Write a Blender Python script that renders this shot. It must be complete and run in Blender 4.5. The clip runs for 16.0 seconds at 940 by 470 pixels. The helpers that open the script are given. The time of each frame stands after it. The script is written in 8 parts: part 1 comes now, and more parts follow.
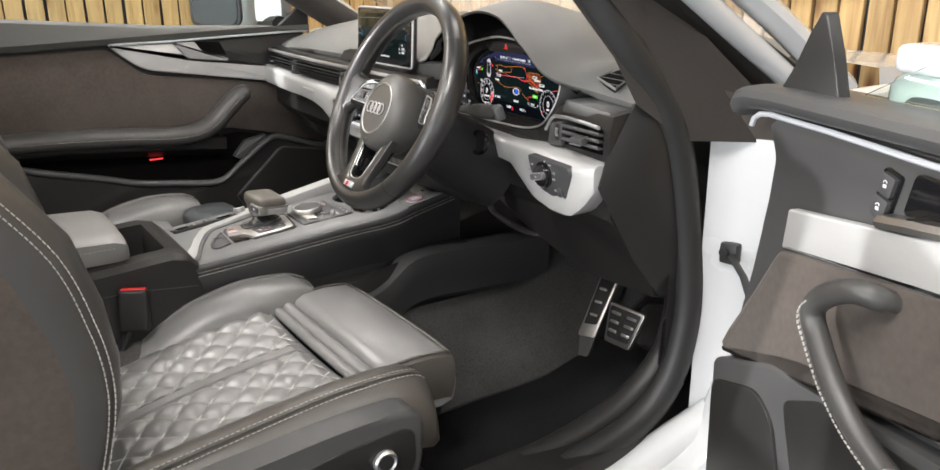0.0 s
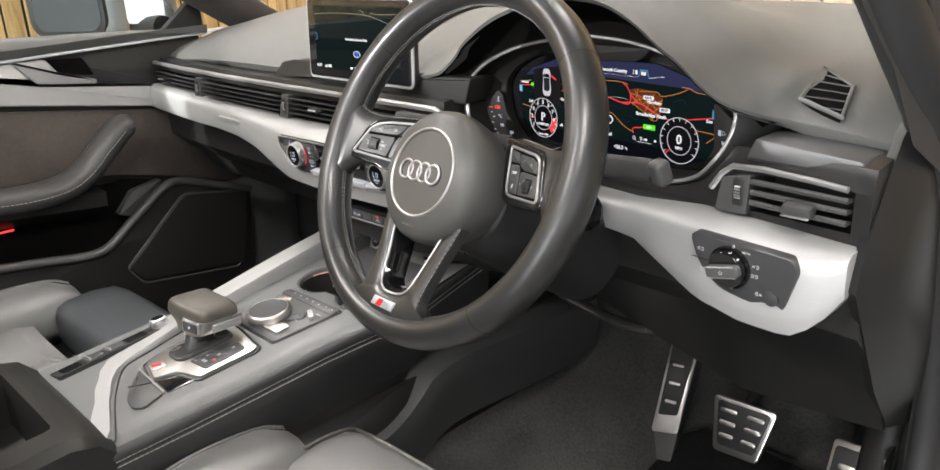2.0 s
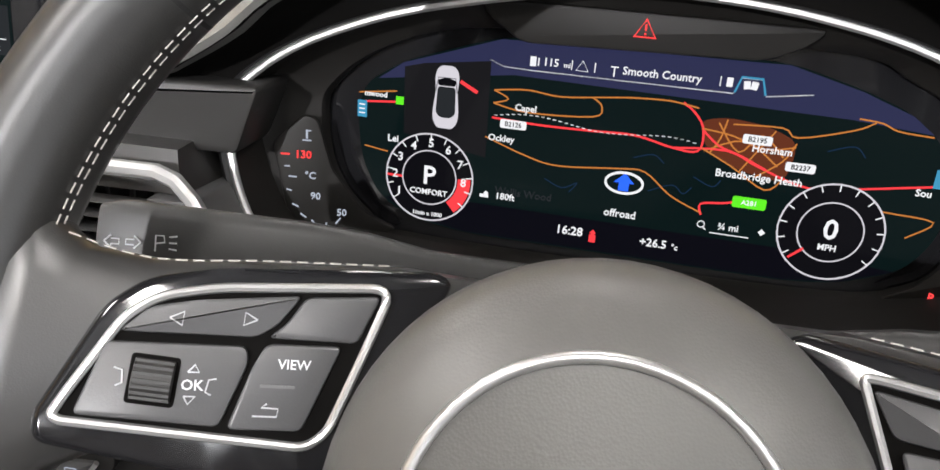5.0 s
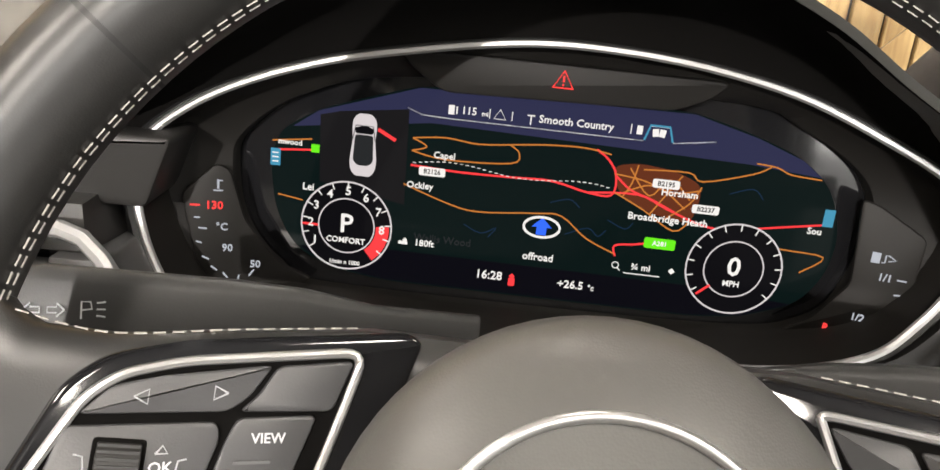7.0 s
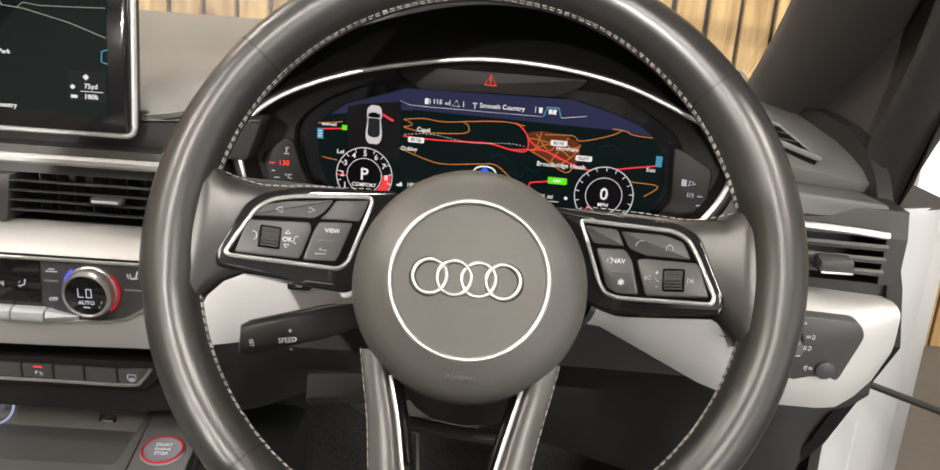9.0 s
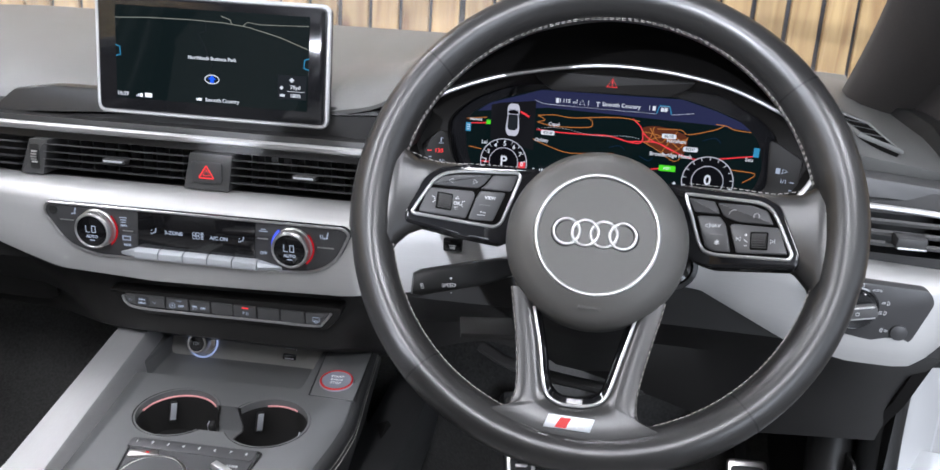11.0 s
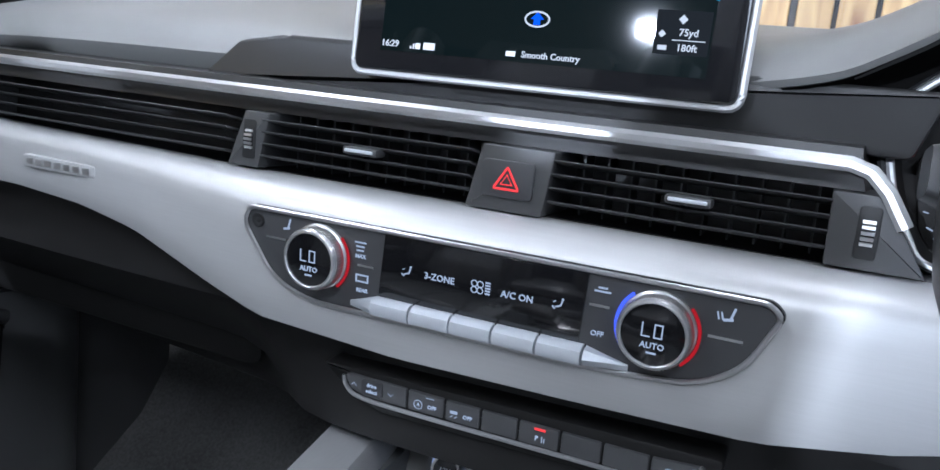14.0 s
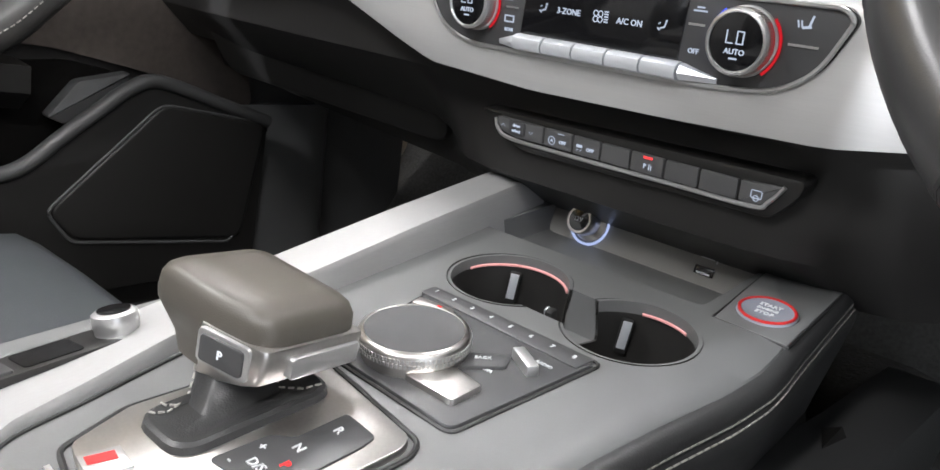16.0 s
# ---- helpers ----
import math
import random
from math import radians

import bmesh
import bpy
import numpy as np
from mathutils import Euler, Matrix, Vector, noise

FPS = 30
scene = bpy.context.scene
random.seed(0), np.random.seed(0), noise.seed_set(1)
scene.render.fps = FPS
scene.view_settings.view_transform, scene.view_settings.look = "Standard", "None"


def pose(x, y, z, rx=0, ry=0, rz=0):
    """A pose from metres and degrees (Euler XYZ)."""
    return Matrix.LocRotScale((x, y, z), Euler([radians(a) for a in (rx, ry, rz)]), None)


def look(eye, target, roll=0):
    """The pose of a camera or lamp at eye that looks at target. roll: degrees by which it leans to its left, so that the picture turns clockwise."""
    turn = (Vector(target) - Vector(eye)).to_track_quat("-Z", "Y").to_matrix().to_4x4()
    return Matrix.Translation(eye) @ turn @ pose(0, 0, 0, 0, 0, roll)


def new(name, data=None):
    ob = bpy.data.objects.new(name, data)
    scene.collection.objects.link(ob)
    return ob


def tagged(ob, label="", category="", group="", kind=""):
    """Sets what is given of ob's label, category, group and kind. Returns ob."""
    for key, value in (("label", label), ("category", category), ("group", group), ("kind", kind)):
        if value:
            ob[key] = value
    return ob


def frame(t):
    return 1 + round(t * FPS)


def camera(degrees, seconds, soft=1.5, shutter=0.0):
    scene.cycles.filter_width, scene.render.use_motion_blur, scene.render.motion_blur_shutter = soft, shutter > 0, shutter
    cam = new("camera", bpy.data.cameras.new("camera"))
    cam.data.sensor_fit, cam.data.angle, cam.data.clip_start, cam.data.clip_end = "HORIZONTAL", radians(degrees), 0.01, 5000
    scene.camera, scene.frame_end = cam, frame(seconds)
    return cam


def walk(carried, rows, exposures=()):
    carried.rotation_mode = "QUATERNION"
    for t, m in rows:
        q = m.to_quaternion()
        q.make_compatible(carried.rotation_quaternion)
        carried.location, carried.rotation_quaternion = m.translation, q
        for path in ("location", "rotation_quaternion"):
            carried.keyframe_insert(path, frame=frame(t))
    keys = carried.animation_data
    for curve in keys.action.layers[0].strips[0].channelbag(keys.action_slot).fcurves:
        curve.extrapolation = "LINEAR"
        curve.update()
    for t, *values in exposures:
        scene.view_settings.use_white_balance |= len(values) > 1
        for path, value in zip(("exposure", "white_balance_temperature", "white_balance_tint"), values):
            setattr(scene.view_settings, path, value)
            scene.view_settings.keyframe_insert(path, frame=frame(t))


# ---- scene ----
cam = camera(60.0, 16.0)
# seconds, eye x y z, yaw, pitch, roll
ROWS = [
    (0.0, 1.6227, -0.8566, 1.0496, 55.99, -17.99, -0.47),
    (0.5, 1.4464, -0.8589, 1.0500, 57.22, -17.84, -0.80),
    (1.0, 1.2998, -0.8375, 1.0528, 55.38, -18.16, -1.34),
    (1.5, 1.1414, -0.7887, 1.0468, 51.13, -18.68, -2.12),
    (2.0, 0.9869, -0.7242, 1.0388, 46.11, -19.59, -2.75),
    (2.5, 0.8605, -0.6903, 1.0239, 39.93, -20.46, -2.64),
    (3.0, 0.7289, -0.6614, 1.0240, 33.54, -21.05, -1.67),
    (3.5, 0.6008, -0.5983, 1.0042, 27.05, -21.48, -0.15),
    (4.0, 0.4857, -0.4802, 0.9674, 19.84, -21.72, 1.67),
    (4.5, 0.4157, -0.4058, 0.9627, 13.95, -21.02, 2.37),
    (5.0, 0.3803, -0.3588, 0.9555, 7.05, -20.50, 4.47),
    (5.2, 0.3735, -0.3420, 0.9538, 5.13, -19.92, 4.72),
    (7.3, 0.3487, -0.3690, 0.9637, -2.84, -17.01, 6.00),
    (7.5, 0.3515, -0.4060, 0.9681, -2.61, -16.76, 5.85),
    (8.0, 0.3638, -0.4677, 0.9675, -2.44, -16.06, 5.47),
    (8.5, 0.3759, -0.5526, 0.9688, -2.08, -15.58, 4.93),
    (8.7, 0.3831, -0.5914, 0.9710, -1.81, -15.51, 4.66),
    (10.8, 0.3672, -0.8056, 0.9865, 4.97, -15.86, 3.79),
    (11.0, 0.3651, -0.7959, 0.9858, 6.28, -15.84, 3.69),
    (11.5, 0.3399, -0.7414, 0.9778, 9.86, -14.87, 3.60),
    (12.0, 0.2962, -0.6535, 0.9741, 13.47, -13.34, 3.68),
    (12.5, 0.2478, -0.5572, 0.9509, 16.48, -11.60, 4.06),
    (13.0, 0.2096, -0.4976, 0.9255, 19.69, -10.25, 4.64),
    (13.5, 0.1818, -0.4705, 0.8958, 21.63, -9.70, 5.47),
    (14.0, 0.1740, -0.4506, 0.8506, 23.60, -10.14, 6.18),
    (14.5, 0.1777, -0.4342, 0.8122, 25.86, -10.78, 7.08),
    (15.0, 0.2140, -0.4405, 0.7759, 29.43, -12.64, 7.61),
    (15.5, 0.2599, -0.4654, 0.7457, 34.17, -14.85, 7.83),
    (16.0, 0.3150, -0.4965, 0.7498, 40.99, -16.81, 7.77),
]
walk(cam, [(t, pose(x, y, z, 90 + pitch, 0, yaw) @ pose(0, 0, 0, 0, 0, roll)) for t, x, y, z, yaw, pitch, roll in ROWS],
     exposures=[(0.0, 0.33, 6650, 11), (5.0, 0.45, 6600, 12), (7.4, 0.4, 7250, 12), (8.6, 0.3, 7250, 12), (11.0, 0.15, 5950, 13), (12.0, 0.05, 5850, 13), (13.0, -0.1, 5400, 13), (14.0, 0.15, 5400, 11), (14.5, 0.3, 5750, 12), (16.0, 0.6, 6300, 11)])
# ---- end of camera ----

# ---- world and light ----
world = bpy.data.worlds.new("garage_air")
scene.world = world
world.use_nodes = True
world.node_tree.nodes["Background"].inputs[0].default_value = (0.75, 0.82, 0.9, 1)
world.node_tree.nodes["Background"].inputs[1].default_value = 0.25


# ---- materials ----
def material(name, color, rough=0.5, metal=0.0, grain=0.0, scale=400.0, vary=0.12, vary_scale=6.0, bump=0.0, spec=0.5,
             coat=0.0, sheen=0.0, alpha=None, emit=0.0, rough_vary=0.08, stretch=(1, 1, 1)):
    """Principled surface with large patches, fine grain and a fine relief."""
    m = bpy.data.materials.new(name)
    m.use_nodes = True
    nt = m.node_tree
    n, l = nt.nodes, nt.links
    b = n["Principled BSDF"]
    b.inputs["Metallic"].default_value = metal
    b.inputs["Specular IOR Level"].default_value = spec
    b.inputs["Coat Weight"].default_value = coat
    b.inputs["Coat Roughness"].default_value = 0.08
    b.inputs["Sheen Weight"].default_value = sheen
    tc = n.new("ShaderNodeTexCoord")
    mp = n.new("ShaderNodeMapping")
    mp.inputs["Scale"].default_value = stretch
    l.new(tc.outputs["Object"], mp.inputs["Vector"])
    big = n.new("ShaderNodeTexNoise")
    big.inputs["Scale"].default_value = vary_scale
    big.inputs["Detail"].default_value = 4
    fine = n.new("ShaderNodeTexNoise")
    fine.inputs["Scale"].default_value = scale
    fine.inputs["Detail"].default_value = 3
    for t in (big, fine):
        l.new(mp.outputs[0], t.inputs["Vector"])
    mix = n.new("ShaderNodeMix")
    mix.data_type = "RGBA"
    mix.blend_type = "MULTIPLY"
    mix.inputs[0].default_value = 1.0
    mix.inputs[6].default_value = (*color, 1)
    add = n.new("ShaderNodeMath")
    add.operation = "MULTIPLY_ADD"
    l.new(big.outputs[0], add.inputs[0])
    add.inputs[1].default_value = 2 * vary
    fm = n.new("ShaderNodeMath")
    fm.operation = "MULTIPLY_ADD"
    l.new(fine.outputs[0], fm.inputs[0])
    fm.inputs[1].default_value = 2 * grain
    fm.inputs[2].default_value = 1 - vary - grain
    l.new(fm.outputs[0], add.inputs[2])
    comb = n.new("ShaderNodeCombineColor")
    for i in range(3):
        l.new(add.outputs[0], comb.inputs[i])
    l.new(comb.outputs[0], mix.inputs[7])
    l.new(mix.outputs[2], b.inputs["Base Color"])
    rm = n.new("ShaderNodeMath")
    rm.operation = "MULTIPLY_ADD"
    l.new(big.outputs[0], rm.inputs[0])
    rm.inputs[1].default_value = 2 * rough_vary
    rm.inputs[2].default_value = rough - rough_vary
    l.new(rm.outputs[0], b.inputs["Roughness"])
    if bump:
        bp = n.new("ShaderNodeBump")
        bp.inputs["Strength"].default_value = bump
        bp.inputs["Distance"].default_value = 0.001
        l.new(fine.outputs[0], bp.inputs["Height"])
        l.new(bp.outputs[0], b.inputs["Normal"])
    if emit:
        b.inputs["Emission Color"].default_value = (*color, 1)
        b.inputs["Emission Strength"].default_value = emit
    return m


def glow(name, color, strength, spec=0.0, rough=0.4):
    """Something that gives off light of its own: a lit display, a lamp or a backlit mark."""
    m = bpy.data.materials.new(name)
    m.use_nodes = True
    b = m.node_tree.nodes["Principled BSDF"]
    b.inputs["Base Color"].default_value = (0.002, 0.002, 0.002, 1)
    b.inputs["Roughness"].default_value = rough
    b.inputs["Specular IOR Level"].default_value = spec
    b.inputs["Emission Color"].default_value = (*color, 1)
    b.inputs["Emission Strength"].default_value = strength
    return m


def leather(name, color, rough, cell=260.0, bump=0.35, vary=0.1):
    """Grained hide: cell pattern as relief, broad tone changes."""
    m = material(name, color, rough, vary=vary, vary_scale=9, grain=0.04, scale=300, rough_vary=0.06)
    nt = m.node_tree
    n, l = nt.nodes, nt.links
    v = n.new("ShaderNodeTexVoronoi")
    v.inputs["Scale"].default_value = cell
    tc = n.new("ShaderNodeTexCoord")
    l.new(tc.outputs["Object"], v.inputs["Vector"])
    bp = n.new("ShaderNodeBump")
    bp.inputs["Strength"].default_value = bump
    bp.inputs["Distance"].default_value = 0.0008
    l.new(v.outputs["Distance"], bp.inputs["Height"])
    l.new(bp.outputs[0], n["Principled BSDF"].inputs["Normal"])
    return m


def wood(name):
    """Yellow pine: long grain up the board, knots, a tone of its own for each board."""
    m = bpy.data.materials.new(name)
    m.use_nodes = True
    n, l = m.node_tree.nodes, m.node_tree.links
    b = n["Principled BSDF"]
    b.inputs["Roughness"].default_value = 0.65
    tc, oi = n.new("ShaderNodeTexCoord"), n.new("ShaderNodeObjectInfo")
    shift = n.new("ShaderNodeVectorMath")
    shift.operation = "MULTIPLY_ADD"
    cr = n.new("ShaderNodeCombineXYZ")
    for i in range(3):
        l.new(oi.outputs["Random"], cr.inputs[i])
    l.new(cr.outputs[0], shift.inputs[0])
    shift.inputs[1].default_value = (37, 53, 71)
    l.new(tc.outputs["Object"], shift.inputs[2])
    mp = n.new("ShaderNodeMapping")
    mp.inputs["Scale"].default_value = (14, 14, 1.1)
    l.new(shift.outputs[0], mp.inputs["Vector"])
    grain = n.new("ShaderNodeTexNoise")
    grain.inputs["Scale"].default_value = 3.0
    grain.inputs["Detail"].default_value = 6
    grain.inputs["Distortion"].default_value = 0.6
    l.new(mp.outputs[0], grain.inputs["Vector"])
    ramp = n.new("ShaderNodeValToRGB")
    ramp.color_ramp.elements[0].position, ramp.color_ramp.elements[0].color = 0.3, (0.31, 0.185, 0.073, 1)
    ramp.color_ramp.elements[1].position, ramp.color_ramp.elements[1].color = 0.7, (0.52, 0.365, 0.165, 1)
    l.new(grain.outputs[0], ramp.inputs[0])
    kmap = n.new("ShaderNodeMapping")
    kmap.inputs["Scale"].default_value = (9, 9, 3.2)
    l.new(shift.outputs[0], kmap.inputs["Vector"])
    knot = n.new("ShaderNodeTexVoronoi")
    knot.inputs["Scale"].default_value = 1.0
    l.new(kmap.outputs[0], knot.inputs["Vector"])
    kr = n.new("ShaderNodeValToRGB")
    kr.color_ramp.elements[0].position, kr.color_ramp.elements[0].color = 0.08, (0.35, 0.2, 0.1, 1)
    kr.color_ramp.elements[1].position, kr.color_ramp.elements[1].color = 0.24, (1, 1, 1, 1)
    l.new(knot.outputs["Distance"], kr.inputs[0])
    mul = n.new("ShaderNodeMix")
    mul.data_type, mul.blend_type = "RGBA", "MULTIPLY"
    mul.inputs[0].default_value = 1.0
    l.new(ramp.outputs[0], mul.inputs[6])
    l.new(kr.outputs[0], mul.inputs[7])
    tone = n.new("ShaderNodeHueSaturation")
    tm = n.new("ShaderNodeMath")
    tm.operation = "MULTIPLY_ADD"
    l.new(oi.outputs["Random"], tm.inputs[0])
    tm.inputs[1].default_value, tm.inputs[2].default_value = 0.35, 0.82
    l.new(tm.outputs[0], tone.inputs["Value"])
    l.new(mul.outputs[2], tone.inputs["Color"])
    l.new(tone.outputs[0], b.inputs["Base Color"])
    bp = n.new("ShaderNodeBump")
    bp.inputs["Strength"].default_value = 0.3
    bp.inputs["Distance"].default_value = 0.002
    l.new(grain.outputs[0], bp.inputs["Height"])
    l.new(bp.outputs[0], b.inputs["Normal"])
    return m


def glass(name, color=(1, 1, 1), rough=0.0):
    m = bpy.data.materials.new(name)
    m.use_nodes = True
    n, l = m.node_tree.nodes, m.node_tree.links
    b = n["Principled BSDF"]
    b.inputs["Base Color"].default_value = (*color, 1)
    b.inputs["Transmission Weight"].default_value = 1
    b.inputs["Roughness"].default_value = rough
    b.inputs["IOR"].default_value = 1.2
    return m


DASH = material("dash_pad_grey", (0.1, 0.1, 0.095), 0.55, grain=0.1, scale=1400, bump=0.12, vary=0.05)
BLACK = material("black_soft_plastic", (0.0175, 0.0168, 0.0162), 0.42, grain=0.1, scale=1400, bump=0.1, spec=0.4)
CHARCOAL = material("charcoal_plastic", (0.06, 0.06, 0.0605), 0.45, grain=0.08, scale=1400, bump=0.1)
GLOSS = material("gloss_black", (0.008, 0.008, 0.009), 0.08, vary=0.05, rough_vary=0.02, coat=0.4)
BUTTON = material("button_grey", (0.055, 0.055, 0.057), 0.4, grain=0.04, scale=1500, bump=0.06)
SILVER = material("matt_aluminium_trim", (0.5, 0.5, 0.495), 0.46, metal=0.3, grain=0.05, scale=160, vary=0.03, stretch=(0.15, 1, 6), bump=0.02)
CHROME = material("satin_chrome", (0.6, 0.6, 0.6), 0.34, metal=0.85, vary=0.04)
STEEL = material("brushed_steel", (0.62, 0.6, 0.58), 0.3, metal=1.0, grain=0.1, scale=500, vary=0.1)
WHEEL_HIDE = leather("black_wheel_leather", (0.023, 0.0225, 0.022), 0.33, 1700, 0.035, 0.06)
WHEEL_HIDE.node_tree.nodes["Principled BSDF"].inputs["Specular IOR Level"].default_value = 0.75
HUB = leather("grey_black_hub_plastic", (0.095, 0.093, 0.088), 0.42, 1300, 0.05, 0.05)
SWITCH = material("switch_grey", (0.09, 0.09, 0.092), 0.42, grain=0.04, scale=1500, bump=0.05)
CONSOLE = material("dark_grey_console_plastic", (0.125, 0.127, 0.127), 0.42, grain=0.08, scale=1400, bump=0.08)
# black felt for linings; also stands for shade in flat recess plates
FELT_SHADE = material("black_felt_shade", (0.0045, 0.0042, 0.004), 1.0, grain=0.2, scale=700, spec=0.05)
RAIL = material("brushed_aluminium_rail", (0.4, 0.4, 0.398), 0.55, metal=0.6, grain=0.06, scale=160, vary=0.04, stretch=(6, 0.15, 6), bump=0.02)
SEAT_HIDE = leather("grey_seat_leather", (0.185, 0.182, 0.18), 0.32, 700, 0.2, 0.16)
# darker copy of the seat leather for the shaded passenger cushion
SHADED_HIDE = leather("shaded_seat_leather", (0.055, 0.06, 0.064), 0.36, 700, 0.15, 0.1)
SIDE_HIDE = leather("brown_black_seat_leather", (0.07, 0.064, 0.057), 0.38, 700, 0.2, 0.14)
for m, v in ((SEAT_HIDE, 0.75), (SIDE_HIDE, 0.6)):
    m.node_tree.nodes["Principled BSDF"].inputs["Specular IOR Level"].default_value = v
ARM_HIDE = leather("dark_grey_armrest_leather", (0.06, 0.058, 0.056), 0.34, 1000, 0.15)
DARK_HIDE = leather("black_console_leather", (0.036, 0.036, 0.0365), 0.38, 1000, 0.15)
SUEDE = material("brown_grey_suede", (0.08, 0.067, 0.059), 0.95, grain=0.22, scale=110, vary=0.35, vary_scale=8, sheen=0.15, spec=0.1, bump=0.2)
CARPET = material("black_carpet", (0.07, 0.069, 0.067), 1.0, grain=0.5, scale=220, vary=0.5, vary_scale=9, bump=0.9, spec=0.1)
PAINT = material("white_car_paint", (0.55, 0.56, 0.57), 0.25, vary=0.02, coat=0.6)
SHADED_MAT = material("shaded_mat_pile", (0.014, 0.014, 0.0145), 1.0, grain=0.5, scale=220, vary=0.3, vary_scale=7, bump=0.9, spec=0.05)
RUBBER = material("black_rubber", (0.018, 0.018, 0.018), 0.5, grain=0.1, scale=500)
THREAD = material("pale_thread", (0.38, 0.365, 0.34), 0.8, grain=0.2, scale=900)
SEAM = material("light_grey_thread", (0.52, 0.51, 0.49), 0.8, grain=0.2, scale=900)
PINE = wood("yellow_pine")
KEY = material("satin_silver_key", (0.68, 0.71, 0.75), 0.4, metal=0.5, vary=0.03)
GAP = material("dark_felt_behind_boards", (0.035, 0.035, 0.04), 0.9, grain=0.2, scale=60)
CONCRETE = material("grey_painted_concrete", (0.13, 0.13, 0.13), 0.5, grain=0.15, scale=40, vary=0.2, vary_scale=2)
CEILING = material("dark_grey_roof_paint", (0.09, 0.09, 0.088), 0.8, grain=0.1, scale=20)
WALL_PAINT = material("pale_grey_wall_paint", (0.2, 0.2, 0.195), 0.8, grain=0.1, scale=20)
HEADLINE = material("dark_pillar_cloth", (0.03, 0.0255, 0.0225), 0.95, grain=0.15, scale=300)
RED = material("red_plastic", (0.55, 0.02, 0.02), 0.4, vary=0.05)
GLASS = glass("clear_glass")
TINT = glass("tinted_window_glass", (0.85, 0.92, 0.9))
LAMP = glow("lamp_panel", (1.0, 0.98, 0.94), 9.0)
MARK = glow("white_backlit_mark", (0.68, 0.76, 0.9), 0.55)
MARK_DIM = material("printed_grey_mark", (0.55, 0.56, 0.58), 0.6, vary=0.02)
RED_GLOW = glow("red_backlit_mark", (1.0, 0.06, 0.06), 1.1)
ARC_RED = glow("dark_red_ring", (0.75, 0.02, 0.03), 0.5)
BLUE_GLOW = glow("blue_backlit_ring", (0.1, 0.15, 1.0), 1.0)


# ---- mesh helpers ----
def thing(name, label, category, at=(0, 0, 0), group="", kind="", turn=None):
    e = new(name)
    e.empty_display_size = 0.05
    e.matrix_world = turn if turn is not None else Matrix.Translation(at)
    return tagged(e, label, category, group, kind)


def part(name, bm, mat, parent=None, label="", smooth=True):
    """Links a bmesh (in world metres) as one mesh under its parent, in the parent's own space."""
    me = bpy.data.meshes.new(name)
    bmesh.ops.recalc_face_normals(bm, faces=bm.faces[:])
    if parent is not None:
        bmesh.ops.transform(bm, matrix=world_of(parent).inverted(), verts=bm.verts[:])
    bm.to_mesh(me)
    bm.free()
    for p in me.polygons:
        p.use_smooth = smooth
    if smooth:
        me.set_sharp_from_angle(angle=radians(40))
    me.materials.append(mat)
    ob = new(name, me)
    if parent is not None:
        ob.parent = parent
    return tagged(ob, label)


def world_of(ob):
    m = ob.matrix_basis.copy()
    while ob.parent is not None:
        ob = ob.parent
        m = ob.matrix_basis @ m
    return m


def solo(name, bm, mat, label, category, group="", kind="", smooth=True):
    return tagged(part(name, bm, mat, None, "", smooth), label, category, group, kind)


def curve_through(pts, n=8, closed=False):
    """Catmull-Rom points through pts."""
    P = [Vector(p) for p in pts]
    k = len(P)
    out = []
    for i in range(k if closed else k - 1):
        a, b, c, d = (P[(i + j - 1) % k] if closed else P[min(max(i + j - 1, 0), k - 1)] for j in range(4))
        for s in range(n):
            t = s / n
            out.append(0.5 * (2 * b + (c - a) * t + (2 * a - 5 * b + 4 * c - d) * t * t + (3 * b - a - 3 * c + d) * t ** 3))
    if not closed:
        out.append(P[-1])
    return out


def lerp(table, x):
    """Piecewise straight value from rows of (x, value)."""
    xs, ys = zip(*table)
    return float(np.interp(x, xs, ys))


def loft(sections, closed=True, caps=True, loop=False):
    bm = bmesh.new()
    rows = [[bm.verts.new(p) for p in s] for s in sections]
    k = len(rows[0])
    pairs = list(zip(rows, rows[1:])) + ([(rows[-1], rows[0])] if loop else [])
    for a, b in pairs:
        for i in range(k if closed else k - 1):
            j = (i + 1) % k
            try:
                bm.faces.new((a[i], a[j], b[j], b[i]))
            except ValueError:
                pass
    if caps and closed and not loop:
        bm.faces.new(rows[0][::-1])
        bm.faces.new(rows[-1])
    return bm


def tube(path, r, closed=False, sides=10, flat=1.0, up=(0, 0, 1), twist=0.0):
    """A round or flattened bar along a path. r: one radius or one for each point; flat: thickness across up."""
    P = [Vector(p) for p in path]
    secs = []
    k = len(P)
    for i, p in enumerate(P):
        d = (P[(i + 1) % k] - P[i - 1]) if closed else (P[min(i + 1, k - 1)] - P[max(i - 1, 0)])
        d.normalize()
        u = Vector(up) - d * d.dot(Vector(up))
        if u.length < 1e-4:
            u = d.orthogonal()
        u.normalize()
        v = d.cross(u)
        rr = r[i] if isinstance(r, (list, tuple)) else r
        secs.append([p + rr * (math.cos(a) * v + flat * math.sin(a) * u) for a in (2 * math.pi * (s + 0.5) / sides + twist for s in range(sides))])
    return loft(secs, True, True, closed)


def bm_box(bm, size, m, bevel=0.0, segs=2):
    r = bmesh.ops.create_cube(bm, size=1.0, matrix=m @ Matrix.Diagonal((*size, 1)))
    if bevel:
        edges = list({e for v in r["verts"] for e in v.link_edges})
        bmesh.ops.bevel(bm, geom=edges, offset=bevel, segments=segs, affect="EDGES", profile=0.6)
    return bm


def box(size, m, bevel=0.0, segs=2):
    return bm_box(bmesh.new(), size, m, bevel, segs)


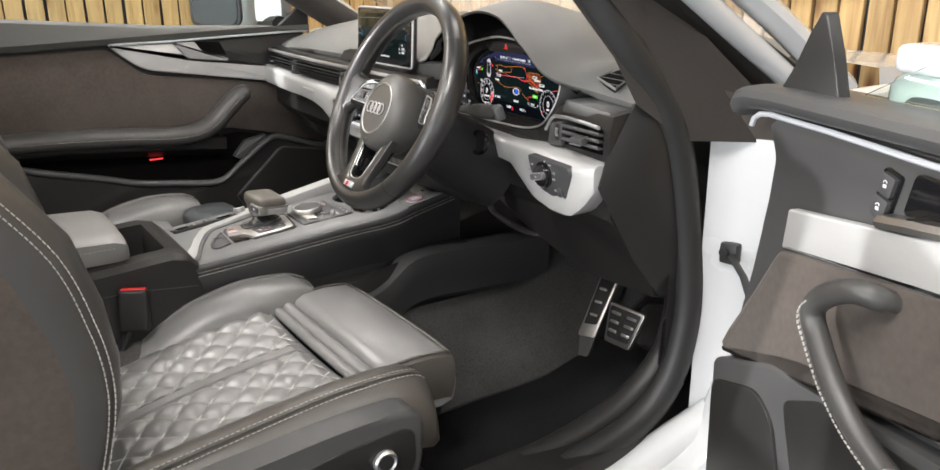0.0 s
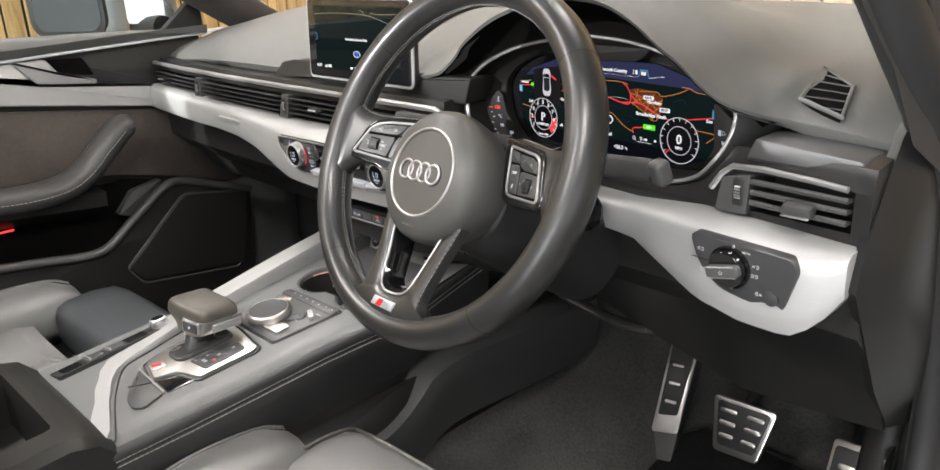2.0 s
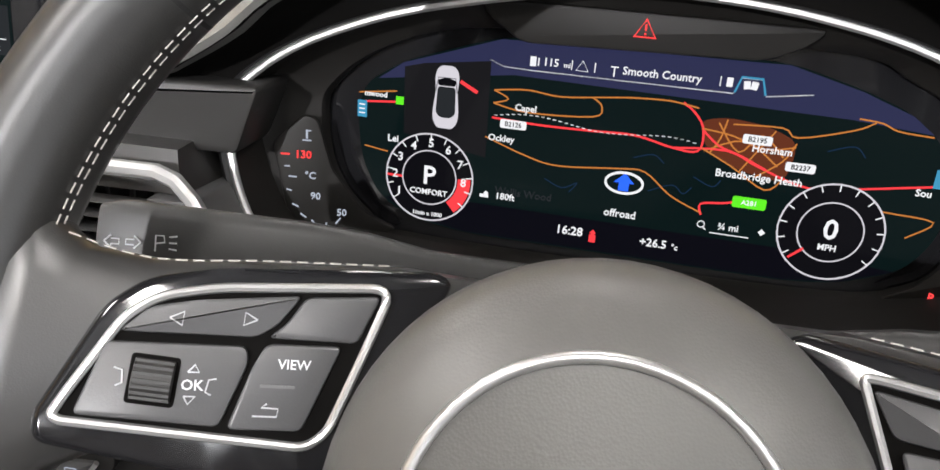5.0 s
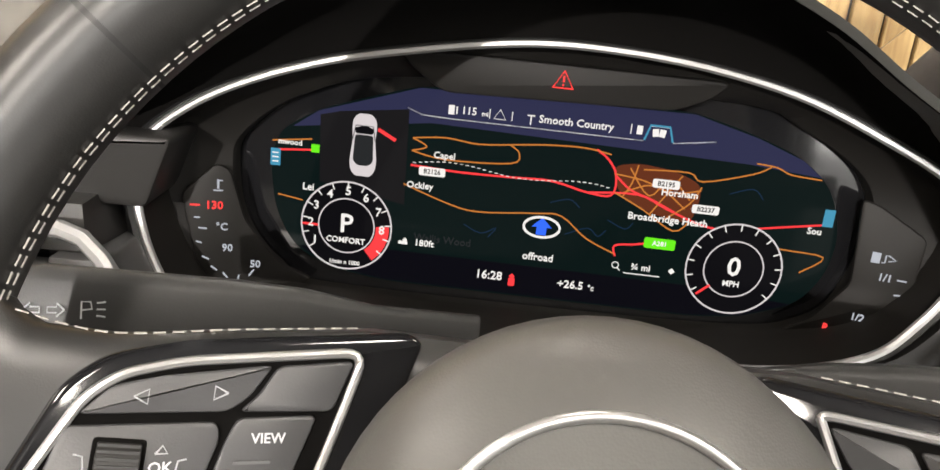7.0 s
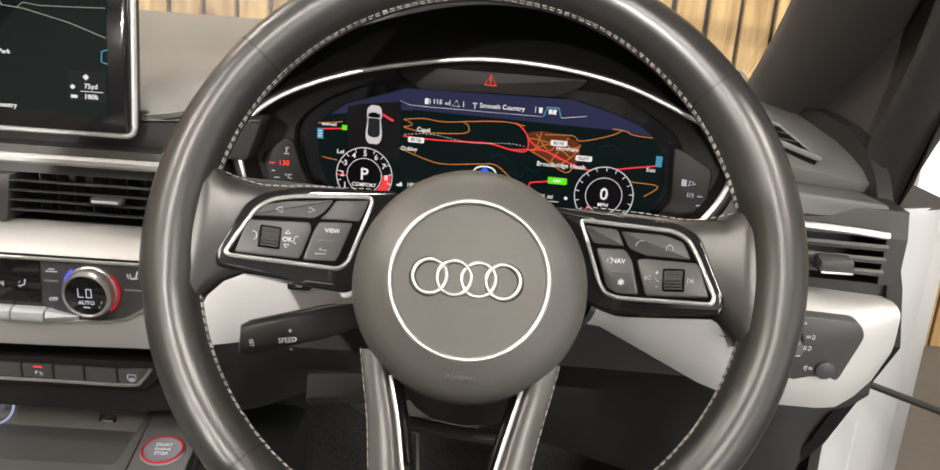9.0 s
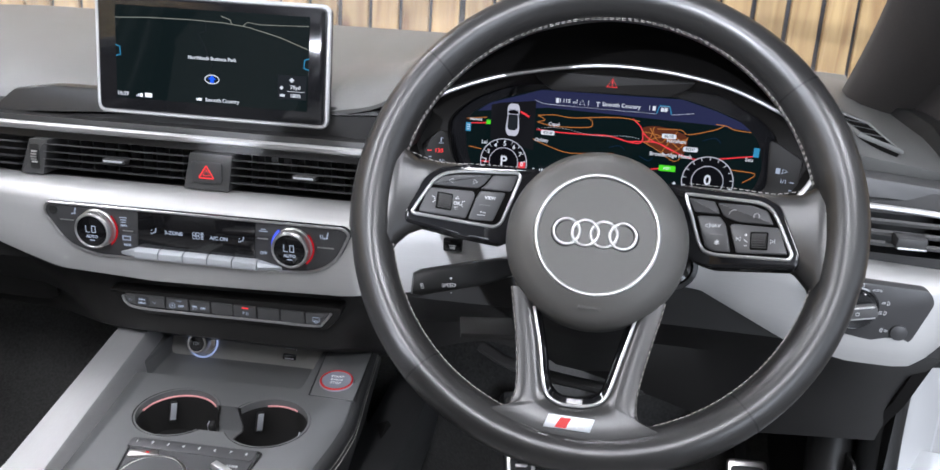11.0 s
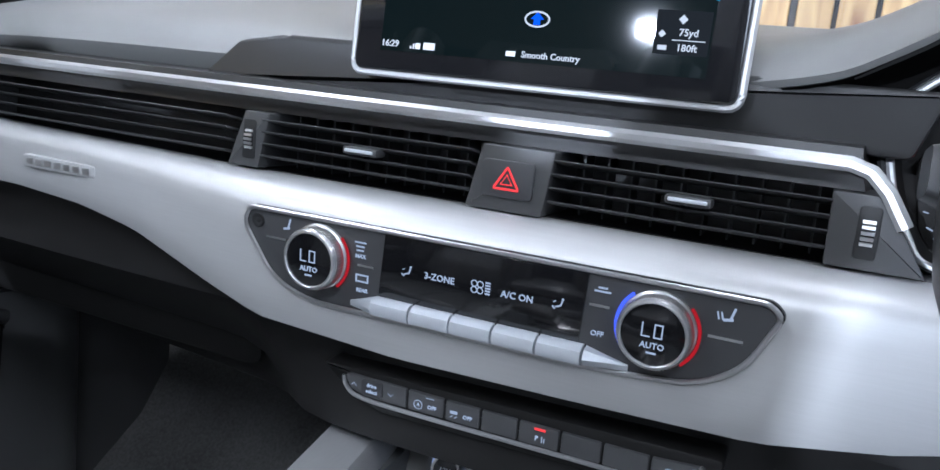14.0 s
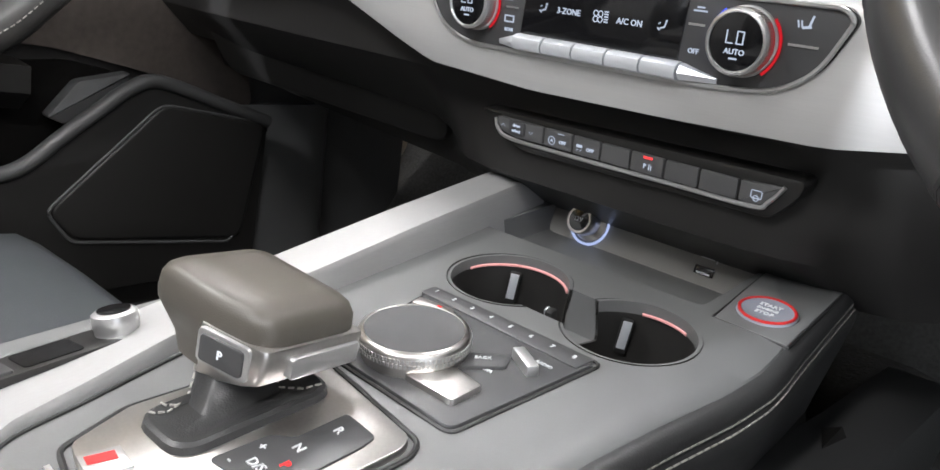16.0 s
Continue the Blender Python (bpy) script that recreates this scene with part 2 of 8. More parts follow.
def plate(outline, m, depth, bevel=0.0, segs=2):
    """A slab: a 2D outline in the plane of m, its face at local z = 0, its back at -depth."""
    bm = bmesh.new()
    vs = [bm.verts.new((p[0], p[1], 0)) for p in outline]
    f = bm.faces.new(vs)
    f.normal_update()
    if f.normal.z < 0:
        f.normal_flip()
    back = bmesh.ops.extrude_face_region(bm, geom=[f])
    bv = [g for g in back["geom"] if isinstance(g, bmesh.types.BMVert)]
    for v in vs:
        v.co.z = -depth
    if bevel:
        ring = [e for e in bm.edges if all(v in bv for v in e.verts)]
        bmesh.ops.bevel(bm, geom=ring, offset=bevel, segments=segs, affect="EDGES", profile=0.5)
    bmesh.ops.transform(bm, matrix=m, verts=bm.verts[:])
    return bm


def lathe(profile, m, n=32, caps=True):
    """Turned piece: rows of (radius, height) round local z."""
    secs = [[m @ Vector((r * math.cos(a), r * math.sin(a), h)) for a in (2 * math.pi * i / n for i in range(n))] for r, h in profile]
    return loft(secs, True, caps)


def rounded(w, h, r, n=4, cx=0.0, cy=0.0):
    out = []
    for qx, qy, a0 in ((1, 1, 0), (-1, 1, 90), (-1, -1, 180), (1, -1, 270)):
        for i in range(n + 1):
            a = radians(a0 + 90 * i / n)
            out.append((cx + qx * (w / 2 - r) + r * math.cos(a), cy + qy * (h / 2 - r) + r * math.sin(a)))
    return out


def round_poly(pts, r, n=4):
    """A polygon with its corners rounded; r: one radius or one for each corner."""
    P = [Vector(p[:2]) for p in pts]
    k = len(P)
    out = []
    for i, p in enumerate(P):
        rr = r[i] if isinstance(r, (list, tuple)) else r
        a, b = P[i - 1] - p, P[(i + 1) % k] - p
        t = min(rr, a.length * 0.45, b.length * 0.45)
        s, e = p + a.normalized() * t, p + b.normalized() * t
        for j in range(n + 1):
            u = j / n
            out.append(tuple((1 - u) ** 2 * s + 2 * u * (1 - u) * p + u * u * e))
    return out


def mm(pts):
    return [(x / 1000, y / 1000) for x, y in pts]


def facing(x, y, z, tilt=0.0, yaw=0.0):
    """Local x right, y up, z towards the driver; tilt leans the top forward."""
    return pose(x, y, z, 90 - tilt, 0, yaw)


def on(m, pts, h=0.0):
    return [m @ Vector((p[0], p[1], h)) for p in pts]


def letters(text, size, m, mat, parent, name="lettering", align="CENTER", label="", h=0.0003, shear=0.0):
    cu = bpy.data.curves.new("text", "FONT")
    size *= 0.8
    cu.offset = 0.012 * size
    cu.body, cu.size, cu.align_x, cu.align_y, cu.extrude, cu.resolution_u, cu.shear = text, size, align, "CENTER", h, 2, shear
    ob = bpy.data.objects.new("text", cu)
    scene.collection.objects.link(ob)
    me = bpy.data.meshes.new_from_object(ob.evaluated_get(bpy.context.evaluated_depsgraph_get()))
    bpy.data.objects.remove(ob)
    me.transform(world_of(parent).inverted() @ m)
    me.name = name
    me.materials.clear()
    me.materials.append(mat)
    o = new(name, me)
    o.parent = parent
    return tagged(o, label)


def stitches(path, name, parent, length=0.0045, gap=0.0025, r=0.0005, mat=None, shift=(0, 0, 0)):
    """One seam of sewn stitches along a path."""
    P = [Vector(p) + Vector(shift) for p in path]
    bm = bmesh.new()
    run, at = 0.0, 0.0
    for a, b in zip(P, P[1:]):
        d = (b - a)
        seg = d.length
        if seg < 1e-6:
            continue
        d /= seg
        while at < run + seg:
            s = a + d * (at - run)
            m = Matrix.Translation(s + d * length / 2) @ d.to_track_quat("X", "Z").to_matrix().to_4x4()
            bm_box(bm, (length, r * 2.2, r * 2), m)
            at += length + gap
        run += seg
    return part(name, bm, mat or THREAD, parent, "pale sewn stitches", smooth=False)


def basis_to(eye, target):
    """A frame whose -z axis looks at the target."""
    return look(eye, target)


# ---- the room: boarded walls, floor, ceiling, lamps ----
floor = solo("floor", box((14, 14, 0.1), pose(-0.5, -2.0, -0.05)), CONCRETE, "grey painted concrete garage floor", "floor", kind="structure")
ceiling = solo("ceiling", box((14, 14, 0.1), pose(-0.5, -2.0, 3.05)), CEILING, "dark grey ceiling above the car", "ceiling", kind="structure")


def boarded_wall(name, m, length, pieces):
    """Dark backing with upright pine boards on it, a gap between each two."""
    w = solo(name, box((length, 0.06, 3.0), m @ pose(0, 0.055, 1.5)), GAP, "wall of upright yellow pine boards with dark gaps", "wall", kind="structure", smooth=False)
    n = int(length / 0.1)
    bm = bmesh.new()
    bm_box(bm, (0.086, 0.022, 3.0), Matrix.Identity(4), 0.003, 1)
    me = bpy.data.meshes.new("board")
    bm.to_mesh(me)
    bm.free()
    me.materials.append(PINE)
    for i in range(n):
        x = -length / 2 + 0.1 * (i + 0.5)
        o = new("board", me)
        o.parent = w
        wob = random.Random(i * 7 + len(name))
        o.matrix_basis = m @ pose(x + wob.uniform(-0.003, 0.003), wob.uniform(-0.004, 0.004) + 0.012, 1.5, 0, wob.uniform(-0.15, 0.15), 0)
    return w


boarded_wall("wall_front", pose(-0.3, 1.87, 0), 8.0, 80)
boarded_wall("wall_left", pose(-3.4, -1.6, 0, 0, 0, 90), 7.0, 70)
# unseen white walls behind and beside the car; wide openings added for fill light
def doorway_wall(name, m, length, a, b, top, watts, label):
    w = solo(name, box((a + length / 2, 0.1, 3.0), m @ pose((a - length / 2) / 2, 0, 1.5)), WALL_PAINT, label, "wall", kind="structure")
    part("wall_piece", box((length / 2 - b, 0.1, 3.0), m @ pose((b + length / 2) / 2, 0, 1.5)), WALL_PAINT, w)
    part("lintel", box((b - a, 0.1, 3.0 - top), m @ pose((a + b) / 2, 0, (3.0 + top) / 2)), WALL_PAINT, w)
    # area lamp in the added opening, brightens dashboard and footwell
    fill_lamp = bpy.data.lights.new("opening_fill", "AREA")
    fill_lamp.shape, fill_lamp.size, fill_lamp.size_y, fill_lamp.energy, fill_lamp.color = "RECTANGLE", b - a, top, watts, (0.93, 0.97, 1.0)
    o = new("opening_fill", fill_lamp)
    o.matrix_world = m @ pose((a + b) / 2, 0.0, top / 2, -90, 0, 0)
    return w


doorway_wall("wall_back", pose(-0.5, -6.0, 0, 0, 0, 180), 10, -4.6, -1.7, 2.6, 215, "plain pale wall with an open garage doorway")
doorway_wall("wall_right", pose(4.2, -2.0, 0, 0, 0, -90), 10, -1.4, 1.8, 2.4, 28, "plain pale wall with an open garage doorway")

for x, y, watts in ((-1.6, 0.6, 17), (0.3, 0.75, 7), (-1.6, -1.6, 56), (1.9, -1.6, 56), (0.3, -3.2, 74), (2.4, 0.5, 18)):
    lamp = thing("ceiling_lamp", "white rectangular LED ceiling lamp, lit", "ceiling lamp", (x, y, 2.95), group="ceiling lamps")
    part("housing", box((0.34, 1.24, 0.05), pose(x, y, 2.965), 0.006), WALL_PAINT, lamp)
    part("diffuser", box((0.3, 1.2, 0.01), pose(x, y, 2.937)), LAMP, lamp, "glowing white diffuser")
    ld = bpy.data.lights.new("lamp_light", "AREA")
    ld.shape, ld.size, ld.size_y, ld.energy, ld.color = "RECTANGLE", 0.3, 1.2, watts, (1.0, 0.98, 0.95)
    lo = new("lamp_light", ld)
    lo.matrix_world = pose(x, y, 2.925)

# work light high on the back wall
FL = basis_to((-1.25, -5.55, 2.0), (0.25, 0.0, 0.75))
flood = thing("flood_lamp", "black work light on the back wall, lit", "work light", turn=FL)
part("housing", box((0.2, 0.15, 0.07), FL @ pose(0, 0, 0.06), 0.012), BLACK, flood)
part("lens", box((0.08, 0.055, 0.01), FL @ pose(0, 0, 0.022)), glow("work_light_glass", (0.95, 0.97, 1.0), 25.0), flood, "glowing lens")
part("bracket", tube([FL @ Vector((-0.115, 0, 0.06)), FL @ Vector((-0.115, 0, 0.2)), FL @ Vector((0.115, 0, 0.2)), FL @ Vector((0.115, 0, 0.06))], 0.008, sides=8), STEEL, flood)
part("arm", tube([FL @ Vector((0, 0, 0.2)), Vector((-1.3, -5.96, 2.05))], 0.012, sides=8), STEEL, flood)
ld = bpy.data.lights.new("work_light", "AREA")
ld.shape, ld.size, ld.size_y, ld.energy, ld.color = "RECTANGLE", 0.08, 0.055, 300, (0.97, 0.98, 1.0)
lo = new("work_light", ld)
lo.matrix_world = FL @ pose(0, 0, 0.01)

# ---- car shell ----
# painted body: rocker and door frame on the driver's side, bonnet, wings
shell = thing("car_body", "white car body with open driver's door", "car", (0, -0.3, 0.2))
bon = []
for y in np.linspace(0.52, 1.62, 12):
    t = (y - 0.52) / 1.1
    zc = 0.905 - 0.04 * t - 0.10 * t * t
    bon.append([Vector((x, y, zc - 0.02 * abs(x / 0.85) ** 3 - (0.5 if abs(x) > 0.9 else 0))) for x in np.linspace(-0.92, 0.92, 25)])
part("bonnet", loft(bon, False, False), PAINT, shell, "white painted bonnet")
for s in (-1, 1):
    # windscreen pillar, painted outside
    part("windscreen_pillar", tube(curve_through([(s * 0.84, 0.42, 0.86), (s * 0.81, 0.22, 1.0), (s * 0.76, -0.05, 1.15), (s * 0.70, -0.35, 1.27)], 6), 0.03, sides=10, flat=0.7), PAINT, shell, "white painted windscreen pillar")
    part("pillar_cover", tube(curve_through([(s * 0.765, 0.36, 0.86), (s * 0.735, 0.15, 0.98), (s * 0.69, -0.07, 1.11), (s * 0.62, -0.37, 1.23)], 6), 0.052, sides=12, flat=0.8), HEADLINE, shell, "black cloth pillar cover")
part("pillar_foot", plate(mm([(100, 850), (50, 900), (10, 950), (-50, 1020), (-100, 1070), (100, 1010), (200, 950), (340, 870), (300, 850)]), Matrix(((0, 0, 1, 0.774), (1, 0, 0, 0), (0, 1, 0, 0), (0, 0, 0, 1))), 0.012, 0.003), HEADLINE, shell, "black cloth foot of the windscreen pillar")
part("pillar_edge", tube(curve_through([(0.82, 0.40, 0.825), (0.812, 0.31, 0.8815), (0.806, 0.17, 0.9645), (0.802, 0.04, 1.0415), (0.785, -0.11, 1.125), (0.74, -0.3, 1.215)], 6), 0.0205, sides=12, flat=0.9), PAINT, shell, "white painted rear edge of the pillar")
part("header_bar", tube([(-0.66, -0.36, 1.255), (-0.35, -0.33, 1.28), (0, -0.32, 1.288), (0.35, -0.33, 1.28), (0.66, -0.36, 1.255)], 0.035, sides=12, flat=0.6), BLACK, shell, "black windscreen header")
part("rear_bulkhead", box((1.5, 0.1, 0.6), pose(0, -1.95, 0.55), 0.03), BLACK, shell)
part("rear_deck", loft([[Vector((x, y, z - 0.03 * (x / 0.8) ** 2)) for x in np.linspace(-0.82, 0.82, 13)] + [Vector((x, y, z - 0.06)) for x in np.linspace(0.82, -0.82, 13)] for y, z in ((-1.35, 0.85), (-1.5, 0.875), (-1.75, 0.87), (-1.98, 0.84))]), BLACK, shell, "black rear deck")
part("rear_side", box((0.06, 1.0, 0.95), pose(-0.8, -1.45, 0.55), 0.02), BLACK, shell)
part("rear_side", box((0.06, 0.9, 0.95), pose(0.8, -1.5, 0.55), 0.02), BLACK, shell)

# windscreen
ws = []
for t in np.linspace(0, 1, 6):
    y, z, w = 0.52 - 0.87 * t, 0.91 + 0.36 * t, 0.78 - 0.13 * t
    ws.append([Vector((w * u, y + 0.1 * (1 - u * u) * (1 - 0.5 * t), z + 0.02 * (1 - u * u))) for u in np.linspace(-1, 1, 13)])
wsb = loft(ws, False, False)
bmesh.ops.recalc_face_normals(wsb, faces=wsb.faces[:])
bmesh.ops.solidify(wsb, geom=wsb.faces[:], thickness=0.004)
wind = solo("windscreen", wsb, GLASS, "clear curved windscreen glass", "windscreen", kind="structure")
wind.visible_shadow = False

# carpeted floor and firewall
fl = []
for y, z in ((-1.4, 0.26), (-0.5, 0.2), (-0.1, 0.17), (0.2, 0.17), (0.32, 0.2), (0.45, 0.3), (0.55, 0.45), (0.6, 0.75)):
    fl.append([Vector((x, y, z + 0.2 * min(1.0, max(0.0, (0.36 - abs(x)) / 0.19)) ** 0.8 * (1 if y < 0.4 else 0.6))) for x in np.linspace(-0.78, 0.78, 53)])
solo("carpet", loft(fl, False, False), CARPET, "black carpet of the car's footwells", "carpet", kind="structure")

kick = []
for z in np.linspace(0.18, 0.54, 9):
    kick.append([Vector((x, y, z)) for x, y in ((-0.775, 0.06), (-0.748, 0.08), (-0.742, 0.16), (-0.738, 0.24), (-0.737, 0.29), (-0.743, 0.325), (-0.757, 0.345), (-0.775, 0.35))])
# grey raised to stand for light that falls on this panel
part("kick_panel", loft(kick), CONSOLE, shell, "grey plastic footwell side panel")

# sill, door frame and seal, driver's side
frame_path = curve_through([(0.735, -0.95, 0.30), (0.755, -0.4, 0.27), (0.765, -0.1, 0.28), (0.775, 0.09, 0.34), (0.78, 0.15, 0.48), (0.775, 0.14, 0.65), (0.77, 0.09, 0.83), (0.755, 0.0, 0.95), (0.72, -0.12, 1.08), (0.66, -0.4, 1.2)], 6)
part("door_seal", tube(frame_path, 0.026, sides=12, flat=0.9, up=(1, 0, 0)), RUBBER, shell, "black rubber door seal")
part("sill_plate", tube([p + Vector((-0.045, -0.015 + 0.05 * min(1.0, max(0.0, (p.z - 0.29) / 0.12)), 0.0)) for p in frame_path[:36]], 0.03, sides=12, flat=0.9, up=(1, 0, 0)), BLACK, shell, "black plastic sill trim")
jamb = []
for z in np.linspace(0.12, 0.80, 12):
    jamb.append([Vector((x, y, z)) for x, y in ((0.797, 0.155), (0.802, 0.17), (0.83, 0.19), (0.9, 0.22), (0.93, 0.24), (0.93, 0.30), (0.797, 0.30))])
part("door_jamb", loft(jamb), PAINT, shell, "white painted door jamb")
part("rocker", tube(curve_through([(0.80, -1.0, 0.22), (0.82, -0.3, 0.2), (0.84, 0.0, 0.2), (0.86, 0.16, 0.27), (0.875, 0.25, 0.45)], 6), 0.06, sides=12), PAINT, shell, "white painted sill")
part("inner_sill", tube(curve_through([(0.80, -1.0, 0.24), (0.8, -0.3, 0.235), (0.805, -0.05, 0.24), (0.815, 0.1, 0.285), (0.84, 0.2, 0.33), (0.86, 0.26, 0.36)], 5), 0.034, sides=10), PAINT, shell, "white painted sill")
part("sill_trim", box((0.1, 1.1, 0.12), pose(0.745, -0.48, 0.245), 0.015), BLACK, shell, "black plastic sill cover")
part("front_wing", box((0.06, 1.2, 0.55), pose(0.93, 0.85, 0.6), 0.02), PAINT, shell, "white painted front wing")
part("front_wing", box((0.06, 1.2, 0.55), pose(-0.93, 0.85, 0.6), 0.02), PAINT, shell, "white painted front wing")

# ---- dashboard ----
dash = thing("dashboard", "grey and black dashboard with matt aluminium trim", "dashboard", (0, 0.1, 0.8))
PLAN = [(-0.78, 0.035), (-0.6, 0.018), (-0.4, 0.006), (-0.2, 0.0), (0.3, 0.0), (0.5, -0.002), (0.62, -0.008), (0.76, -0.022)]


def front(x):
    return lerp(PLAN, x)


# top pad and instrument hood, one skin: lip rows are x, y, z
LIP = [(-0.765, 0.058, 0.832), (-0.6, 0.046, 0.848), (-0.4, 0.034, 0.856), (0.05, 0.028, 0.858), (0.11, 0.028, 0.868), (0.162, 0.02, 0.878), (0.188, 0.014, 0.89), (0.214, 0.008, 0.906), (0.24, 0.0, 0.926), (0.299, -0.006, 0.958),
       (0.384, -0.012, 0.981), (0.454, -0.017, 0.979), (0.5, -0.023, 0.963), (0.537, -0.028, 0.94), (0.564, -0.03, 0.924), (0.586, -0.03, 0.906), (0.606, -0.024, 0.891), (0.622, -0.008, 0.881), (0.636, 0.012, 0.873), (0.656, 0.03, 0.867), (0.71, 0.042, 0.858), (0.77, 0.052, 0.848)]
lip_line = curve_through(LIP, 6)
lip_y, lip_z = ([(p.x, p[k]) for p in lip_line] for k in (1, 2))
pad = []
for x in np.linspace(-0.765, 0.766, 170):
    f = front(x)
    drop = 0.028 * max(0.0, (abs(x) - 0.45) / 0.3) ** 2
    base = [(f + 0.02, 0.85), (f + 0.05, 0.87), (f + 0.09, 0.884), (f + 0.14, 0.897), (0.22, 0.912), (0.32, 0.928), (0.42, 0.937), (0.47, 0.936)]
    yl, zl = lerp(lip_y, x), lerp(lip_z, x)
    up = zl - (lerp(base, yl) - drop)
    top = []
    for t in (0.0, 0.012, 0.04, 0.1, 0.18, 0.28, 0.4, 0.52, 0.64, 0.76, 0.88, 1.0):
        y = yl + (0.46 - yl) * t
        u = min(1.0, (y - yl) / (0.2 + 0.2 * math.exp(-((x - 0.4) / 0.2) ** 6)))
        w = 1 - u * u * (3 - 2 * u)
        top.append((y, lerp(base, y) - drop + up * w + 0.005 * min(1.0, t / 0.05)))
    inside = min(1.0, max(0.0, 1 - (abs(x - 0.39) - 0.25) / 0.03))
    foot = 0.842 * (1 - inside) + (zl - 0.012) * inside if x < 0.6 else zl - 0.016
    rest = [(0.5, 0.92), (0.5, 0.88), (yl + 0.09, zl + 0.002 if inside > 0 else 0.84), (yl + 0.012, min(zl - 0.004, foot + 0.006 * inside)), (yl + 0.002, zl - 0.004)]
    pad.append([Vector((x, y, z)) for y, z in top + rest])
dash_pad = part("dash_pad", loft(pad), DASH, dash, "soft grey grained top pad with instrument hood")


def pad_height(x, y):
    """Height of the top pad at a place in the plan."""
    row = min(pad, key=lambda r: abs(r[0].x - x))
    return lerp([(p.y, p.z) for p in row[:12]], y)

# lower body of the dashboard
low = []
XS = sorted([*np.linspace(-0.76, 0.75, 60), -0.7461, -0.7459, 0.1959, 0.1961, 0.6339, 0.6341, 0.7339, 0.7341])
for x in XS:
    f = front(x)
    vent = 0.05 if -0.746 < x < 0.196 or 0.634 < x < 0.734 else 0.0
    side = 1 if abs(x) < 0.2 else 0
    cen = math.exp(-(x / 0.19) ** 6)
    zl = lerp([(-0.76, 0.60), (-0.4, 0.58), (-0.2, 0.57), (0.2, 0.57), (0.3, 0.60), (0.45, 0.58), (0.6, 0.53), (0.75, 0.53)], x)
    yb = lerp([(-0.76, 0.12), (-0.25, 0.10), (-0.15, 0.065), (0.15, 0.065), (0.25, 0.10), (0.45, 0.05), (0.75, 0.08)], x)
    prof = [(f + 0.045, 0.845), (f + 0.012, 0.842), (f + 0.006, 0.8205), (f + 0.006 + vent, 0.82), (f + 0.006 + vent, 0.781), (f + 0.01, 0.7805), (f + 0.012, 0.70), (f + 0.02 * cen - 0.0 + 0.012 * (1 - cen), 0.68),
            (f + 0.004 + 0.05 * (1 - cen), 0.64), (yb * (1 - cen) + cen * 0.006, zl + 0.04), (yb + 0.02, zl), (0.40, zl + 0.02), (0.42, 0.84)]
    low.append([Vector((x, y, z)) for y, z in prof])
lower_panel = part("lower_panel", loft(low), BLACK, dash, "black grained lower dashboard")

# matt aluminium trim band, one piece from door to door
BOT = [(-0.76, 0.742), (-0.5, 0.738), (-0.41, 0.738), (-0.34, 0.734), (-0.28, 0.725), (-0.2, 0.702), (-0.155, 0.69), (-0.05, 0.685), (0.06, 0.687), (0.16, 0.69), (0.22, 0.70), (0.3, 0.72), (0.36, 0.732), (0.46, 0.735), (0.51, 0.73), (0.6, 0.69), (0.65, 0.682), (0.7, 0.683), (0.725, 0.7), (0.744, 0.73)]
TOP = [(-0.76, 0.792), (-0.5, 0.784), (-0.2, 0.78), (0.22, 0.78), (0.35, 0.777), (0.5, 0.769), (0.58, 0.776), (0.744, 0.77)]
band = []
for x in np.linspace(-0.757, 0.744, 110):
    f, b, t = front(x), lerp(BOT, x), lerp(TOP, x)
    wide = min(1.0, (t - b) / 0.09)
    r = []
    for s in (0.0, 0.03, 0.1, 0.25, 0.45, 0.65, 0.8, 0.87, 0.92, 0.96, 0.985, 1.0):
        bulge = (0.82 + 0.18 * math.sin(math.pi / 2 * min(1.0, s / 0.3))) * math.sqrt(max(0.0, 1 - max(0.0, (s - 0.78) / 0.22) ** 2))
        r.append(Vector((x, f - 0.004 - 0.0335 * wide * bulge, b + (t - b) * s)))
    r += [Vector((x, f + 0.014, t)), Vector((x, f + 0.014, b))]
    band.append(r)
trim_band = part("trim_band", loft(band), SILVER, dash, "matt aluminium trim band")
# chrome line above the vents
part("chrome_line", tube([(x, front(x) - 0.002, 0.834) for x in np.linspace(-0.745, 0.18, 50)] + [Vector(p) for p in ((0.19, -0.003, 0.831), (0.199, -0.004, 0.822), (0.209, -0.005, 0.806))], 0.0042, sides=8), CHROME, dash, "satin chrome strip")


def carve(ob, cutters):
    """Cuts closed meshes out of an object."""
    tools = []
    for c in cutters:
        t = part("cutter", c, ob.data.materials[0], None)
        md = ob.modifiers.new("cut", "BOOLEAN")
        md.operation, md.solver, md.object = "DIFFERENCE", "EXACT", t
        tools.append(t)
    bpy.context.view_layer.update()
    me = bpy.data.meshes.new_from_object(ob.evaluated_get(bpy.context.evaluated_depsgraph_get()))
    ob.modifiers.clear()
    ob.data = me
    me.set_sharp_from_angle(angle=radians(35))
    for t in tools:
        bpy.data.objects.remove(t)
    return ob


